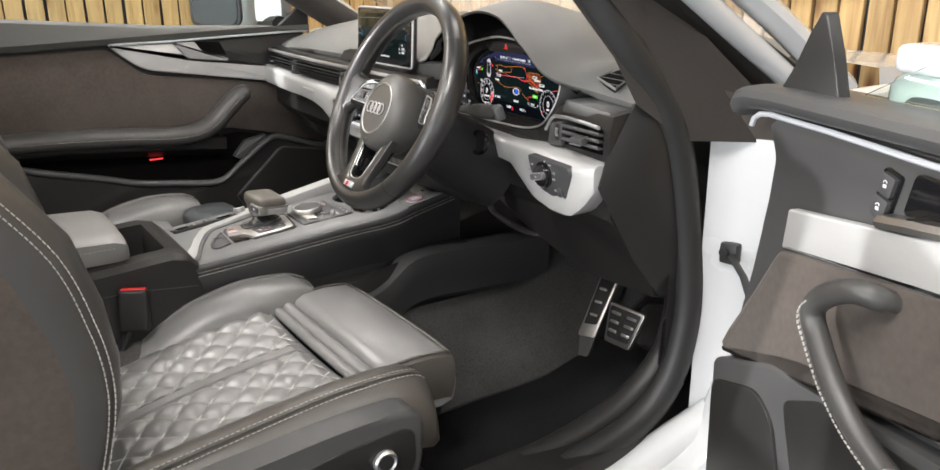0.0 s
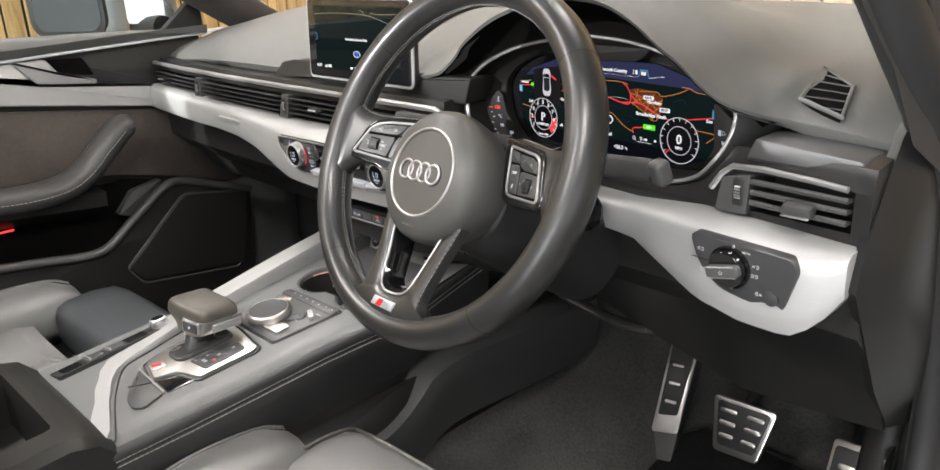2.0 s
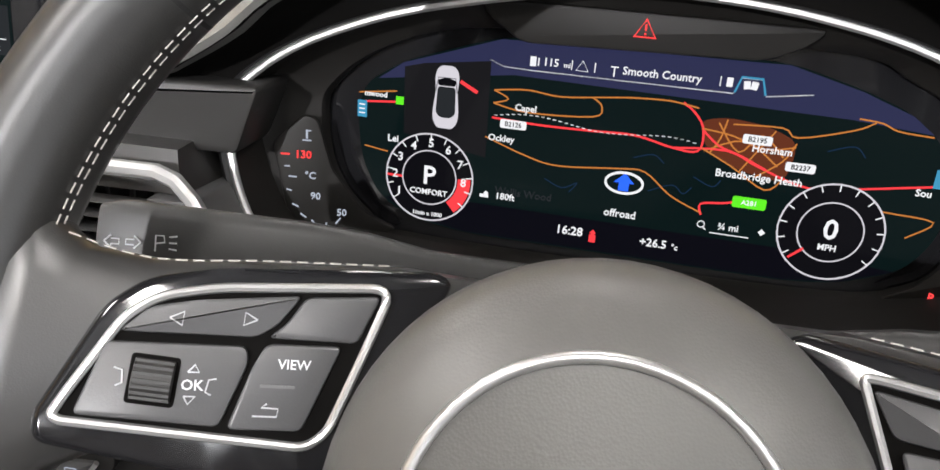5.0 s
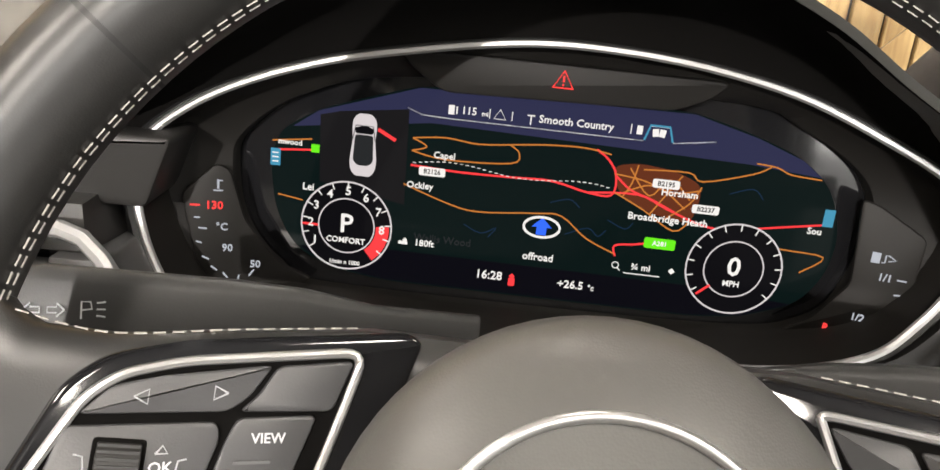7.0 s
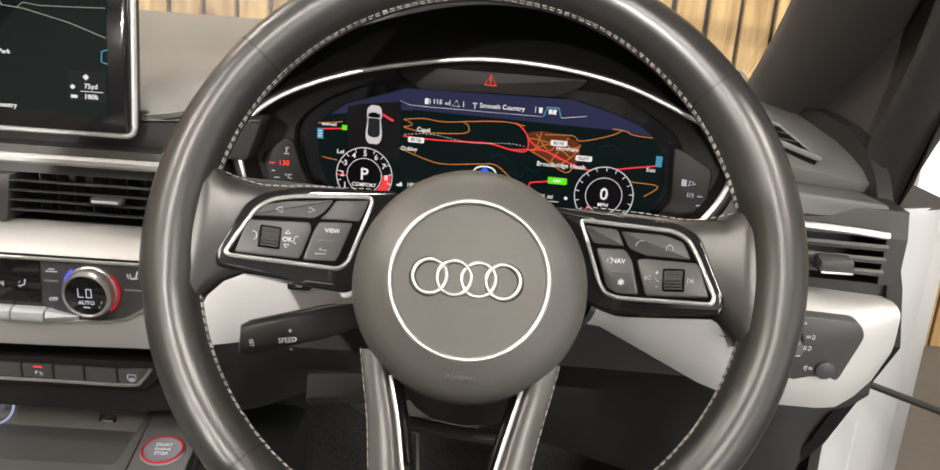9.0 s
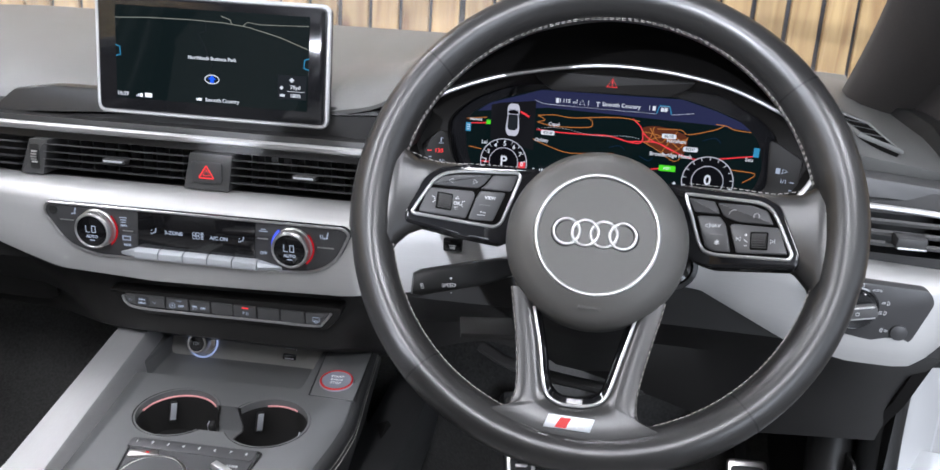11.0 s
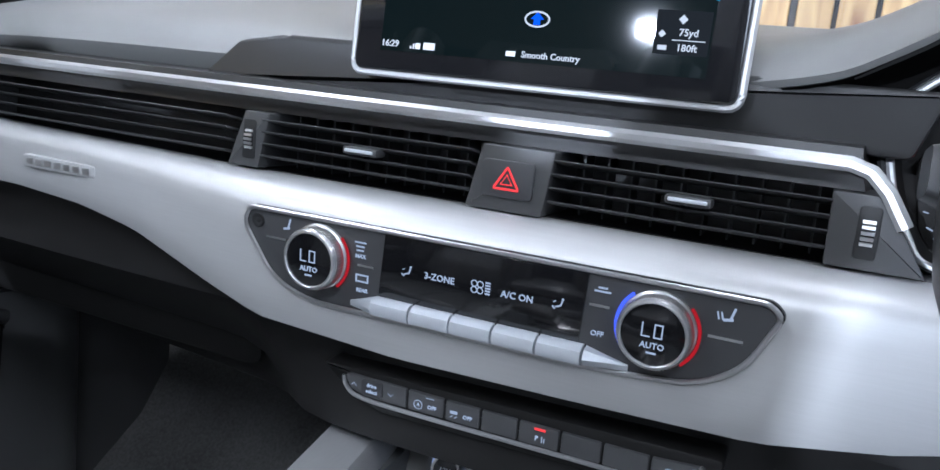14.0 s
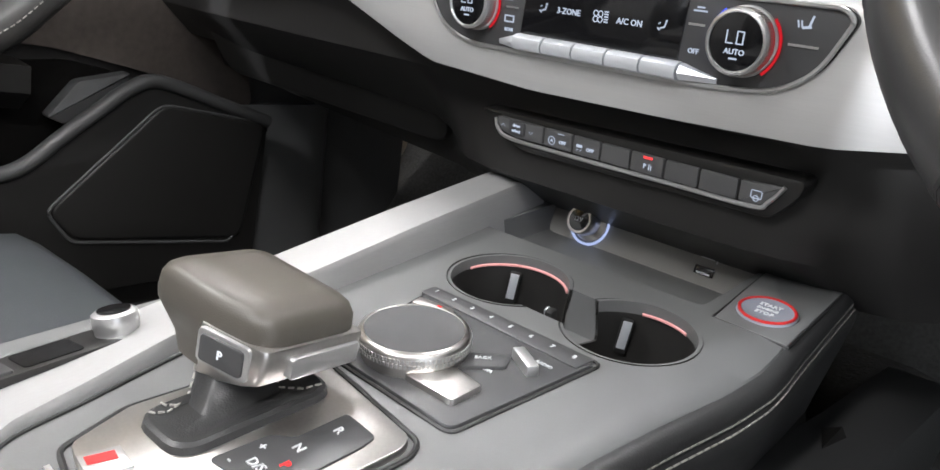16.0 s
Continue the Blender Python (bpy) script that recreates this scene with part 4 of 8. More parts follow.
bowl = []
for t, h in ((0.0, 0.0075), (0.0, 0.014), (0.03, 0.0165), (0.5, 0.022), (0.88, 0.0285), (0.95, 0.04), (1.0, 0.0545)):
    bowl.append([CL @ Vector((p.x + (q.x - p.x) * t, p.y + (q.y - p.y) * t, h - (0.14 * q.y * t if t > 0.9 else 0))) for p, q in ((p, toward(p)) for p in recess)])
part("bezel", loft(bowl, True, False), BEZEL, cl, "dark grey-brown bezel that slopes in to the display")
part("back_panel", plate([(x * 0.99, y * 0.99) for x, y in rim_c], CL @ pose(0, 0, 0.006), 0.01), GLOSS, cl)
part("chrome_rim", tube(rim_at(1.0, 0.0), 0.0023, True, 8), CHROME, cl, "chrome rim")
part("surround", loft([rim_at(1.0, -0.001), rim_at(1.02, 0.003), rim_at(1.05, -0.004), rim_at(1.12, -0.03), rim_at(1.12, -0.05)], True, False), RUBBER, cl, "black surround outside the chrome rim")
part("display", plate(disp, CL @ pose(0, 0, 0.0075), 0.001), NIGHT_DIM, cl, "dark green map display")
E2 = CL @ pose(0, 0, 0.0078)
part("sky_band", plate(mm([(-146, 30), (-132, 40), (-78, 58), (67, 60), (102, 51), (127, 42), (138, 34), (100, 37), (40, 38), (-70, 40)]), E2, 0.0002), SKY_GLOW, cl, "dusk blue band")
part("foot_band", plate(mm([(-140, -38), (-121, -48), (-91, -52), (83, -51), (111, -48), (136, -38), (80, -34), (-88, -34)]), E2 @ pose(0, 0, 0.0003), 0.0002), glow("display_foot_blue", (0.004, 0.004, 0.009), 0.5), cl, "dark blue status band")
K = E2 @ pose(0, 0, 0.0002)
for pts in ([(-80, 16), (-53, 15), (-25, 15.5), (-3, 16), (17, 12), (30, 12), (31, 23), (26, 31), (19, 36)], [(17, 12), (44, 14), (60, 8), (81, 1), (97, 0), (111, 3), (144, 9)], [(111, 3), (100, -2), (85, -4)], [(37, -22), (36, -16), (47, -14), (55, -12)], [(-156, 16), (-135, 18)], [(31, 23), (40, 16), (52, 12), (66, 6)]):
    ribbon([p.to_2d() for p in curve_through([Vector((x, y, 0)) for x, y in mm(pts)], 4)], 0.0011, K, ROADRED_GLOW, cl)
for pts in ([(-80, 31), (-62, 33), (-44, 31.5), (-20, 34), (-5, 35.5), (13, 36), (27, 34)], [(-80, 24), (-61, 21), (-26, 23), (-22, 29), (-27, 33)], [(-83, 5), (-59, -3), (-41, -6), (-9, -3), (5, -3), (20, -14), (37, -21)], [(103, 38), (114, 37), (122, 34), (138, 33)],
            [(45, 28), (69, 29), (77, 25), (102, 32), (111, 37)], [(88, 0), (102, -4), (124, -7), (148, -9), (137, -19)], [(-153, -9), (-139, -11)], [(-80, 31), (-72, 27), (-80, 24)],
            [(30, 24), (46, 22), (62, 17), (77, 20)], [(34, 13), (52, 20), (70, 9)], [(38, 28), (50, 14), (60, 24), (72, 14)], [(31, 14), (48, 6), (66, -4), (74, 3)], [(52, 4), (58, 14), (66, 27)], [(42, 30), (40, 20), (36, 12)], [(60, 2), (72, 12), (77, 22)], [(-157, 21), (-135, 24)]):
    ribbon([p.to_2d() for p in curve_through([Vector((x, y, 0)) for x, y in mm(pts)], 4)], 0.0008, K, ORANGE_GLOW, cl)
part("town_patch", plate(round_poly(mm([(28, 28), (42, 31), (62, 29), (77, 23), (77, 11), (74, 1), (53, 4), (34, 13)]), 0.006), E2 @ pose(0, 0, 0.0001), 0.0002), TOWN_GLOW, cl)
for pts in ([(8, -13), (20, -8), (26, -12), (30, -8)], [(-2, 4), (8, 7), (14, 3)], [(-48, -14), (-38, -18), (-30, -14), (-34, -20)], [(92, 20), (104, 24), (110, 19)], [(30, -2), (40, -6), (44, -2)]):
    ribbon([p.to_2d() for p in curve_through([Vector((x, y, 0)) for x, y in mm(pts)], 4)], 0.0006, E2 @ pose(0, 0, 0.0001), STREAM, cl, "stream")
for i in range(34):
    x = -78 + 3.2 * i
    bars([(x, 17.5 + 2.2 * math.sin(i * 0.25) - 0.0016 * (x + 20) ** 2 * (x > -20), 1.8, 0.45, 0)], K, MARK_DIM, cl, "rail_dash", 0.0002)
for txt, x, y, s in (("Capel", -62, 23, 6.4), ("Ockley", -74, 5, 6.4), ("Horsham", 66, 17, 6.6), ("Broadbridge Heath", 62, 2, 7.0), ("offroad", -5, -28, 7.4), ("180ft", -69, -28, 6.6), ("115", -51, 48.6, 7.0), ("mi", -42.5, 48, 4.6), ("Smooth Country", 6, 48.6, 7.2), ("Lei", -136, -3, 7.0), ("Sou", 140, 5, 6.4), ("mwood", -147, 21, 5.4), ("16:28", -31, -42, 8.6), ("+26.5", 15, -42, 8.0), ("°c", 26.5, -42.5, 5.6), ("¾ mi", 52, -27, 6.4)):
    letters(txt, s / 1000, K @ pose(x / 1000, y / 1000, 0.0005), WHITE_GLOW, cl)
letters("Wallis Wood", 0.0074, E2 @ pose(-0.059, -0.025, 0.0003), NIGHT2, cl)
for txt, x, y, mat in (("B2126", -68, 13.5, WHITE_GLOW), ("B2195", 58, 21.5, WHITE_GLOW), ("B2237", 81, 10, WHITE_GLOW), ("A281", 60, -12, GREEN_GLOW)):
    sign = part("road_sign", plate(rounded(0.0145 if mat is WHITE_GLOW else 0.017, 0.0048 if mat is WHITE_GLOW else 0.006, 0.001, 2), K @ pose(x / 1000, y / 1000, 0.0007), 0.0002), mat, cl, "green road sign" if mat is GREEN_GLOW else "white road sign")
    letters(txt, 0.0046, K @ pose(x / 1000, y / 1000, 0.0009), WHITE_GLOW if mat is GREEN_GLOW else NIGHT2, sign)
bars([(-133, 19, 4.5, 4.5, 0)], K, GREEN_GLOW, cl, "green_road_sign", 0.0004)
bars([(-40, 48.5, 0.5, 5, 0), (-28, 48.5, 0.5, 5, 0), (35, 48.8, 0.5, 5, 0), (-60.5, 48.4, 3.2, 5, 0), (-57.6, 48.4, 0.7, 4, 0), (-18, 47.6, 0.7, 5, 0), (-18, 50, 4, 0.7, 0), (39.5, 48.8, 3, 4.6, 0), (48, 48.2, 3.2, 4, 8), (51.6, 48.2, 3.2, 4, -8), (53, -31, 20, 0.5, 0), (-81, -28.8, 5, 1.8, 0), (-80, -27.2, 2, 2, 45), (69, -27, 2.6, 2.6, 45)], K, WHITE_GLOW, cl, "status_mark", 0.0004)
part("warning_icon", tube(on(K @ pose(-0.0345, 0.0485, 0), [(0, 0.0028), (-0.0032, -0.0024), (0.0032, -0.0024)], 0.0004), 0.0003, True, 5), WHITE_GLOW, cl)
part("zoom_icon", tube(on(K @ pose(0.038, -0.027, 0), arc(0.0018, 0, 360, 12)[:-1], 0.0004), 0.0003, True, 5), WHITE_GLOW, cl)
bars([(39.8, -29, 2.6, 0.6, -45)], K, WHITE_GLOW, cl, "zoom_handle", 0.0004)
bars([(-18, -41, 2.4, 2.4, 45), (-18, -44.4, 3.6, 4.4, 0)], K, ROADRED_GLOW, cl, "belt_warning", 0.0005)
ribbon(mm([(-84, 47), (-76, 44), (-60, 43.5), (42, 43.4), (45, 51.5), (55, 51.5), (58, 43.6), (80, 47)]), 0.0006, K, MARK_DIM, cl, "tab_line", 0.0004)
ribbon(mm([(42.5, 44), (45, 52), (55, 52), (57.5, 44)]), 0.0011, K, CYAN_GLOW, cl, "tab_line", 0.0005)
bars([(-155, 12, 5.5, 9.5, 0), (146, 13, 5.5, 9.5, 0)], K, CYAN_GLOW, cl, "menu_tab", 0.0004)
bars([(-155, 12 + 2.4 * k, 3.4, 0.7, 0) for k in (-1, 0, 1)], K, WHITE_GLOW, cl, "menu_line", 0.0007)
nav_arrow(K @ pose(-0.005, -0.0105, 0), 0.0011, cl)
part("info_panel", plate(mm([(-131, 38), (-120, 41), (-83, 46), (-82, -7), (-130, 1)]), E2 @ pose(0, 0, 0.0003), 0.0002), glow("info_panel_black", (0.011, 0.011, 0.013), 0.7), cl)
PALE = glow("display_pale_grey", (0.56, 0.55, 0.6), 0.9)
DARKD = glow("display_black", (0.006, 0.006, 0.009), 0.5)
carm = E2 @ pose(-0.1065, 0.0235, 0.0006)
icon = part("car_icon", plate(round_poly(mm([(-6.8, 11), (-6, 15), (-3.5, 17.5), (3.5, 17.5), (6, 15), (6.8, 11), (6.2, 3), (7.4, -8), (7, -13), (4.5, -17), (-4.5, -17), (-7, -13), (-7.4, -8), (-6.2, 3)]), 0.002), carm, 0.0002), PALE, cl)
part("car_icon_roof", plate(round_poly(mm([(-5, 6), (5, 6), (5.6, -8.5), (3, -11), (-3, -11), (-5.6, -8.5)]), 0.0018), carm @ pose(0, 0, 0.0002), 0.0002), NIGHT2, icon)
part("car_icon_screen", plate(round_poly(mm([(-5.4, 9.6), (0, 11.2), (5.4, 9.6), (4.6, 6.6), (-4.6, 6.6)]), 0.001), carm @ pose(0, 0, 0.0002), 0.0002), DARKD, icon)
part("car_icon_edge", tube(on(carm, [(-0.0062, 0.003), (-0.0048, 0.011), (0.0048, 0.011), (0.0062, 0.003)], 0.0003), 0.00025, False, 5), NIGHT2, icon)
bars([(12.5, 7.5, 11, 1.9, -27)], carm, ROADRED_GLOW, cl, "open_door_mark")


def dial(cx, cy, r, text, sub, red):
    m = E2 @ pose(cx / 1000, cy / 1000, 0.0006)
    d = part("dial", lathe([(0.0001, 0), (r, 0), (r, -0.0002)], m, 40), DARKD, cl, "round digital dial")
    part("dial_ring", tube(on(m, arc(r, 0, 360, 40)[:-1], 0.0002), 0.0005, True, 5), PALE, d)
    part("dial_ring", tube(on(m, arc(r * 0.62, 0, 360, 40)[:-1], 0.0002), 0.0004, True, 5), PALE, d)
    for k in range(13):
        a = radians(215 - 250 * k / 12)
        part("tick", box((0.0035, 0.0006, 0.0003), m @ pose(r * 0.92 * math.cos(a), r * 0.92 * math.sin(a), 0.0004, 0, 0, math.degrees(a))), WHITE_GLOW, d, smooth=False)
    letters(text, 0.019, m @ pose(0, 0.001, 0.0004), WHITE_GLOW, d)
    letters(sub, 0.0058, m @ pose(0, -0.0085, 0.0004), WHITE_GLOW, d)
    if red:
        part("red_zone", loft([[m @ Vector((p[0], p[1], 0.0003)) for p in arc(r * 0.95, -50, 5, 10)], [m @ Vector((p[0], p[1], 0.0003)) for p in arc(r * 0.66, -50, 5, 10)]], False, False), ROADRED_GLOW, d)
        bars([(-r * 800, -1, 9, 1.2, 0)], m, ROADRED_GLOW, d, "needle", 0.0006)
        for k in range(1, 9):
            a = radians(215 - 250 * k / 8.3 + 25)
            letters(str(k), 0.0085, m @ pose(r * 0.79 * math.cos(a), r * 0.79 * math.sin(a), 0.0005), WHITE_GLOW, d)
    else:
        bars([(-r * 560, -r * 520, 9, 1.2, 42)], m, ROADRED_GLOW, d, "needle", 0.0006)


dial(-113.5, -23, 0.0255, "P", "COMFORT", True)
letters("1/min x 1000", 0.0042, E2 @ pose(-0.1135, -0.0445, 0.0012), WHITE_GLOW, cl)
dial(102, -21.5, 0.0258, "0", "MPH", False)
WP = CL @ pose(0, 0, 0.031)
part("warning_panel", plate(round_poly(mm([(-86, 80), (-82, 72), (-64, 60), (51, 63), (69, 71), (78, 80)]), 0.006), WP, 0.006, 0.0015), BEZEL, cl, "dark warning lamp panel")
wt = part("warning_triangle", tube(on(WP @ pose(-0.0045, 0.0725, 0), [(0, 0.0046), (-0.005, -0.0038), (0.005, -0.0038)], 0.0006), 0.0006, True, 6), RED_GLOW, cl, "red warning triangle")
bars([(-4.5, 73.2, 0.9, 3, 0), (-4.5, 70.2, 0.9, 0.9, 0)], WP, RED_GLOW, wt, "warning_mark", 0.0007)
SL, SR = CL @ pose(-0.175, 0, 0.0262, 0, 15, 0) @ pose(0.175, 0, 0), CL @ pose(0.168, 0, 0.0275, 0, -15, 0) @ pose(-0.168, 0, 0)
scale_l = part("side_scale", plate(round_poly(mm([(-199, -8), (-181, 9), (-174, 6), (-166, -22), (-147, -46), (-128, -55), (-140, -62), (-180, -61), (-192, -46)]), 0.004), SL, 0.003, 0.001), BEZEL, cl, "temperature scale panel")
scale_r = part("side_scale", plate(round_poly(mm([(154, 29), (164, 26), (188, 13), (187, -20), (172, -47), (150, -52), (128, -50), (143, -40), (158, -17)]), 0.004), SR, 0.003, 0.001), BEZEL, cl, "fuel scale panel")
letters("130", 0.0078, SL @ pose(-0.182, -0.014, 0.0005), RED_GLOW, scale_l)
letters("\u00b0C", 0.0072, SL @ pose(-0.178, -0.026, 0.0005), MARK, scale_l)
letters("90", 0.0072, SL @ pose(-0.175, -0.038, 0.0005), MARK, scale_l)
letters("50", 0.0072, SL @ pose(-0.160, -0.047, 0.0005), MARK, scale_l)
letters("1/1", 0.0068, SR @ pose(0.173, -0.010, 0.0005), MARK, scale_r)
letters("1/2", 0.0068, SR @ pose(0.165, -0.034, 0.0005), MARK, scale_r)
letters("R", 0.0072, SR @ pose(0.151, -0.043, 0.0005), RED_GLOW, scale_r)
ribbon(mm([(156, -51), (154, -47), (160, -46), (161, -50)]), 0.0009, SR, RED_GLOW, scale_r, "scale_tick", 0.0005)
bars([(-192, -14, 5, 0.9, 0)], SL, RED_GLOW, scale_l, "scale_tick")
bars([(-191, -21, 3, 0.8, 0), (-188, -27, 4.5, 0.8, -4), (-190, -35, 3, 0.8, -14), (-186.5, -44, 4, 0.8, -24), (-182, -50, 4, 0.8, -36), (-176, -54, 4, 0.8, -52), (-169, -55.5, 4, 0.8, 80), (-162, -52, 4.5, 0.8, 55)], SL, MARK, scale_l, "scale_tick")
bars([(181, -10, 4.5, 0.8, 0), (180.5, -18, 3, 0.8, 8), (180, -24, 3, 0.8, 14), (178, -29.5, 3, 0.8, 20), (174, -37, 4.5, 0.8, 30), (167, -44, 4, 0.8, 46), (173, -43, 3, 0.8, 38), (161, -49, 4, 0.8, 70)], SR, MARK, scale_r, "scale_tick")
part("fuel_icon", box((0.0042, 0.0056, 0.0003), SR @ pose(0.1665, 0.0, 0.0006)), MARK, scale_r, smooth=False)
ribbon(mm([(169.5, -2), (171, -2), (171, 2), (172.5, 2), (176, 0), (172.5, -1)]), 0.0007, SR, MARK, scale_r, "fuel_icon", 0.0006)
bars([(-180, -2, 1.1, 5, 0), (-180, -5.5, 5, 0.7, 0), (-178.6, 0, 2, 0.6, 0)], SL, MARK, scale_l, "temperature_icon")


def even(pts, n):
    """n points at even steps along a line."""
    P = [Vector(p) for p in pts]
    ds = [0.0]
    for a, b in zip(P, P[1:]):
        ds.append(ds[-1] + (b - a).length)
    return [Vector([float(np.interp(ds[-1] * i / (n - 1), ds, [p[k] for p in P])) for k in range(3)]) for i in range(n)]


# black lining from the lip of the hood to the chrome rim
lip = even([p + Vector((0, 0.0005, -0.0045)) for p in lip_line if 0.13 < p.x < 0.645], 90)
loop_pts = rim_at(1.02, 0.001)
edge = even(loop_pts[9:100], 90)
part("hood_lining", loft([[a.lerp(b, t) + Vector((0, 0.012 * math.sin(math.pi * t), 0.006 * math.sin(math.pi * t))) for a, b in zip(lip, edge)] for t in (0.0, 0.06, 0.25, 0.5, 0.75, 1.0)], False, False), FELT_SHADE, dash, "black hood lining")
carve(lower_panel, [plate([(x * 1.05, y * 1.05) for x, y in rim_c], CL @ pose(0, 0, 0.25), 0.27)])
# driver's side: light switch panel, chrome, end of dashboard
LS = facing(0.655, front(0.655) - 0.0395, 0.736, -6, -4)
ls = thing("light_switch", "grey light switch panel with a chrome rotary knob", "switch panel", turn=LS)
part("panel", plate(round_poly(mm([(-58, 30), (48, 27), (55, 16), (42, -28), (28, -32), (-28, -23), (-50, 0)]), [0.008, 0.012, 0.012, 0.013, 0.013, 0.02, 0.02]), LS @ pose(0, 0, 0.001), 0.012, 0.0012), BUTTON, ls)
KB = LS @ pose(-0.013, 0.004, 0.001)
part("knob_ring", lathe([(0.0215, 0), (0.0215, 0.003), (0.0198, 0.0036), (0.0195, 0.001)], KB, 40), GLOSS, ls)
part("ring_mark", tube(on(KB, arc(0.0204, 200, 285, 20), 0.0036), 0.0006, False, 6), CHROME, ls)
knob = part("knob", lathe([(0.0185, 0), (0.0185, 0.008), (0.0172, 0.0098), (0.0001, 0.0098)], KB, 40), GLOSS, ls, "gloss black rotary knob")
part("grip", plate(rounded(0.035, 0.0125, 0.004), KB @ pose(0, 0, 0.0165, 0, 0, 14), 0.008, 0.0018, 3), SWITCH, knob, "grey grip")
# thin chrome tubes stand for highlight lines along the grip
for v in (-0.0052, 0.0052):
    part("grip_highlight", tube(on(KB @ pose(0, 0, 0.0165, 0, 0, 14), [(-0.0145, v), (0.0145, v)], -0.0004), 0.0008, False, 6), CHROME, knob)
part("grip_mark", tube(on(KB @ pose(0, 0, 0.0167, 0, 0, 14), arc(0.0016, 0, 360, 12)[:-1], 0), 0.0004, True, 5), MARK_DIM, knob)
part("dimmer_key", lathe([(0.0075, 0), (0.0075, 0.0025), (0.006, 0.0032), (0.0001, 0.0032)], LS @ pose(0.030, -0.0165, 0.001), 24), BUTTON, ls)
part("key_seam", tube(on(LS, mm([(-56, 5), (-40, 4.2), (-34, 5)]), 0.0014), 0.0004, False, 5), RUBBER, ls)


def lamp_icon(x, y, rays, flip=1):
    """Half-round lamp with short beams."""
    m = LS @ pose(x / 1000, y / 1000, 0.0014)
    part("icon", tube(on(m, [(flip * p[0], p[1]) for p in arc(0.0019, -90, 90, 10)], 0), 0.00038, True, 5), MARK_DIM, ls)
    bars([(x - flip * 3.2, y + 1.3 * (k - (rays - 1) / 2), 3.2, 0.55, 8 * flip) for k in range(rays)], LS, MARK_DIM, ls, "icon_beam", 0.0015)


lamp_icon(-44, 15, 3)
lamp_icon(-44, -6, 3, -1)
lamp_icon(15, 11, 2)
lamp_icon(14, 1, 3)
lamp_icon(16, -16.5, 2, -1)
letters("0", 0.006, LS @ pose(-0.009, 0.0262, 0.0015), MARK_DIM, ls)
letters("AUTO", 0.0036, LS @ pose(0.004, 0.0225, 0.0015), MARK_DIM, ls)
part("knee_lip", tube(curve_through([(0.29, 0.10, 0.594), (0.33, 0.074, 0.586), (0.40, 0.062, 0.579), (0.46, 0.07, 0.572), (0.50, 0.10, 0.572)], 5), 0.009, sides=10, flat=0.7), BLACK, dash, "black lip under the steering column")
part("chrome_line", tube([Vector(p) for p in ((0.596, -0.012, 0.801), (0.607, -0.012, 0.818), (0.618, -0.013, 0.8265), (0.65, -0.014, 0.828), (0.70, -0.018, 0.826), (0.731, -0.021, 0.824))], 0.003, sides=8), CHROME, dash, "satin chrome strip")
thumbwheel(0.624, part("vent_bezel", plate(round_poly(mm([(606, 814), (636, 820), (633, 779), (600, 779)]), 0.002), pose(0, front(0.62) - 0.003, 0, 90), 0.03, 0.001), CHARCOAL, dash, "charcoal vent bezel"), 0.801)
# end cheek of the dashboard
cheek = []
for z, yf, yb2 in ((0.53, 0.11, 0.20), (0.60, 0.05, 0.2), (0.68, 0.0, 0.2), (0.735, -0.035, 0.2), (0.78, -0.02, 0.2), (0.83, 0.012, 0.2), (0.862, 0.035, 0.3), (0.88, 0.06, 0.34), (0.893, 0.1, 0.36), (0.9, 0.16, 0.36)):
    cheek.append([Vector((0.742, yf + 0.006, z)), Vector((0.752, yf, z)), Vector((0.772, yf + 0.04, z)), Vector((0.778, yf + 0.09, z)), Vector((0.776, yb2, z)), Vector((0.742, yb2, z))])
part("end_cheek", loft(cheek), BLACK, dash, "black end cover of the dashboard")
part("vent_shelf", plate(round_poly(mm([(626, 832), (634, 854), (735, 846), (742, 830)]), 0.004), pose(0, front(0.67) + 0.008, 0, 90), 0.05, 0.003), CHARCOAL, dash, "charcoal shelf above the side vent")
# defrost vent in the pad
dv = thing("defrost_vent", "small black slatted vent in the dashboard top", "air vent", (0.665, 0.08, 0.89))
bl, fl2, fr2, br = (Vector(p) for p in ((x, y, pad_height(x, y) + h) for x, y, h in ((0.636, 0.13, -0.001), (0.652, 0.047, 0.0005), (0.693, 0.046, 0.006), (0.678, 0.106, 0.001))))
nrm = (fr2 - fl2).cross(bl - fl2).normalized()
well = [c + nrm * 0.001 for c in (bl, fl2, fr2, br)]
mid_v = sum(well, Vector()) / 4
# solid block; its black top stands for the shade down the vent
part("well", loft([[mid_v + (c - mid_v) * 0.99 + nrm * 0.0005 for c in well], [mid_v + (c - mid_v) * 0.99 - nrm * 0.012 for c in well]]), FELT_SHADE, dv, "black vent opening")
part("vent_frame", tube(well, 0.0026, True, 8), DASH, dv, "grey frame")
for a, b in ((fl2.lerp(fr2, 0.5), fr2.lerp(br, 0.2)), (fl2.lerp(bl, 0.06), fr2.lerp(br, 0.48)), (fl2.lerp(bl, 0.31), fr2.lerp(br, 0.72)), (fl2.lerp(bl, 0.55), fr2.lerp(br, 0.97)), (fl2.lerp(bl, 0.8), bl.lerp(br, 0.72))):
    part("slat", tube([a + nrm * 0.0018, b + nrm * 0.0018], 0.0011, sides=8, flat=0.7), CHARCOAL, dv)


# ---- steering wheel ----
WH = facing(0.3955, -0.188, 0.838, 26.4, -2.9)
wheel = thing("steering_wheel", "black leather three-spoke steering wheel with pale stitching", "steering wheel", turn=WH)
RC, RR = 0.1762, 0.0169


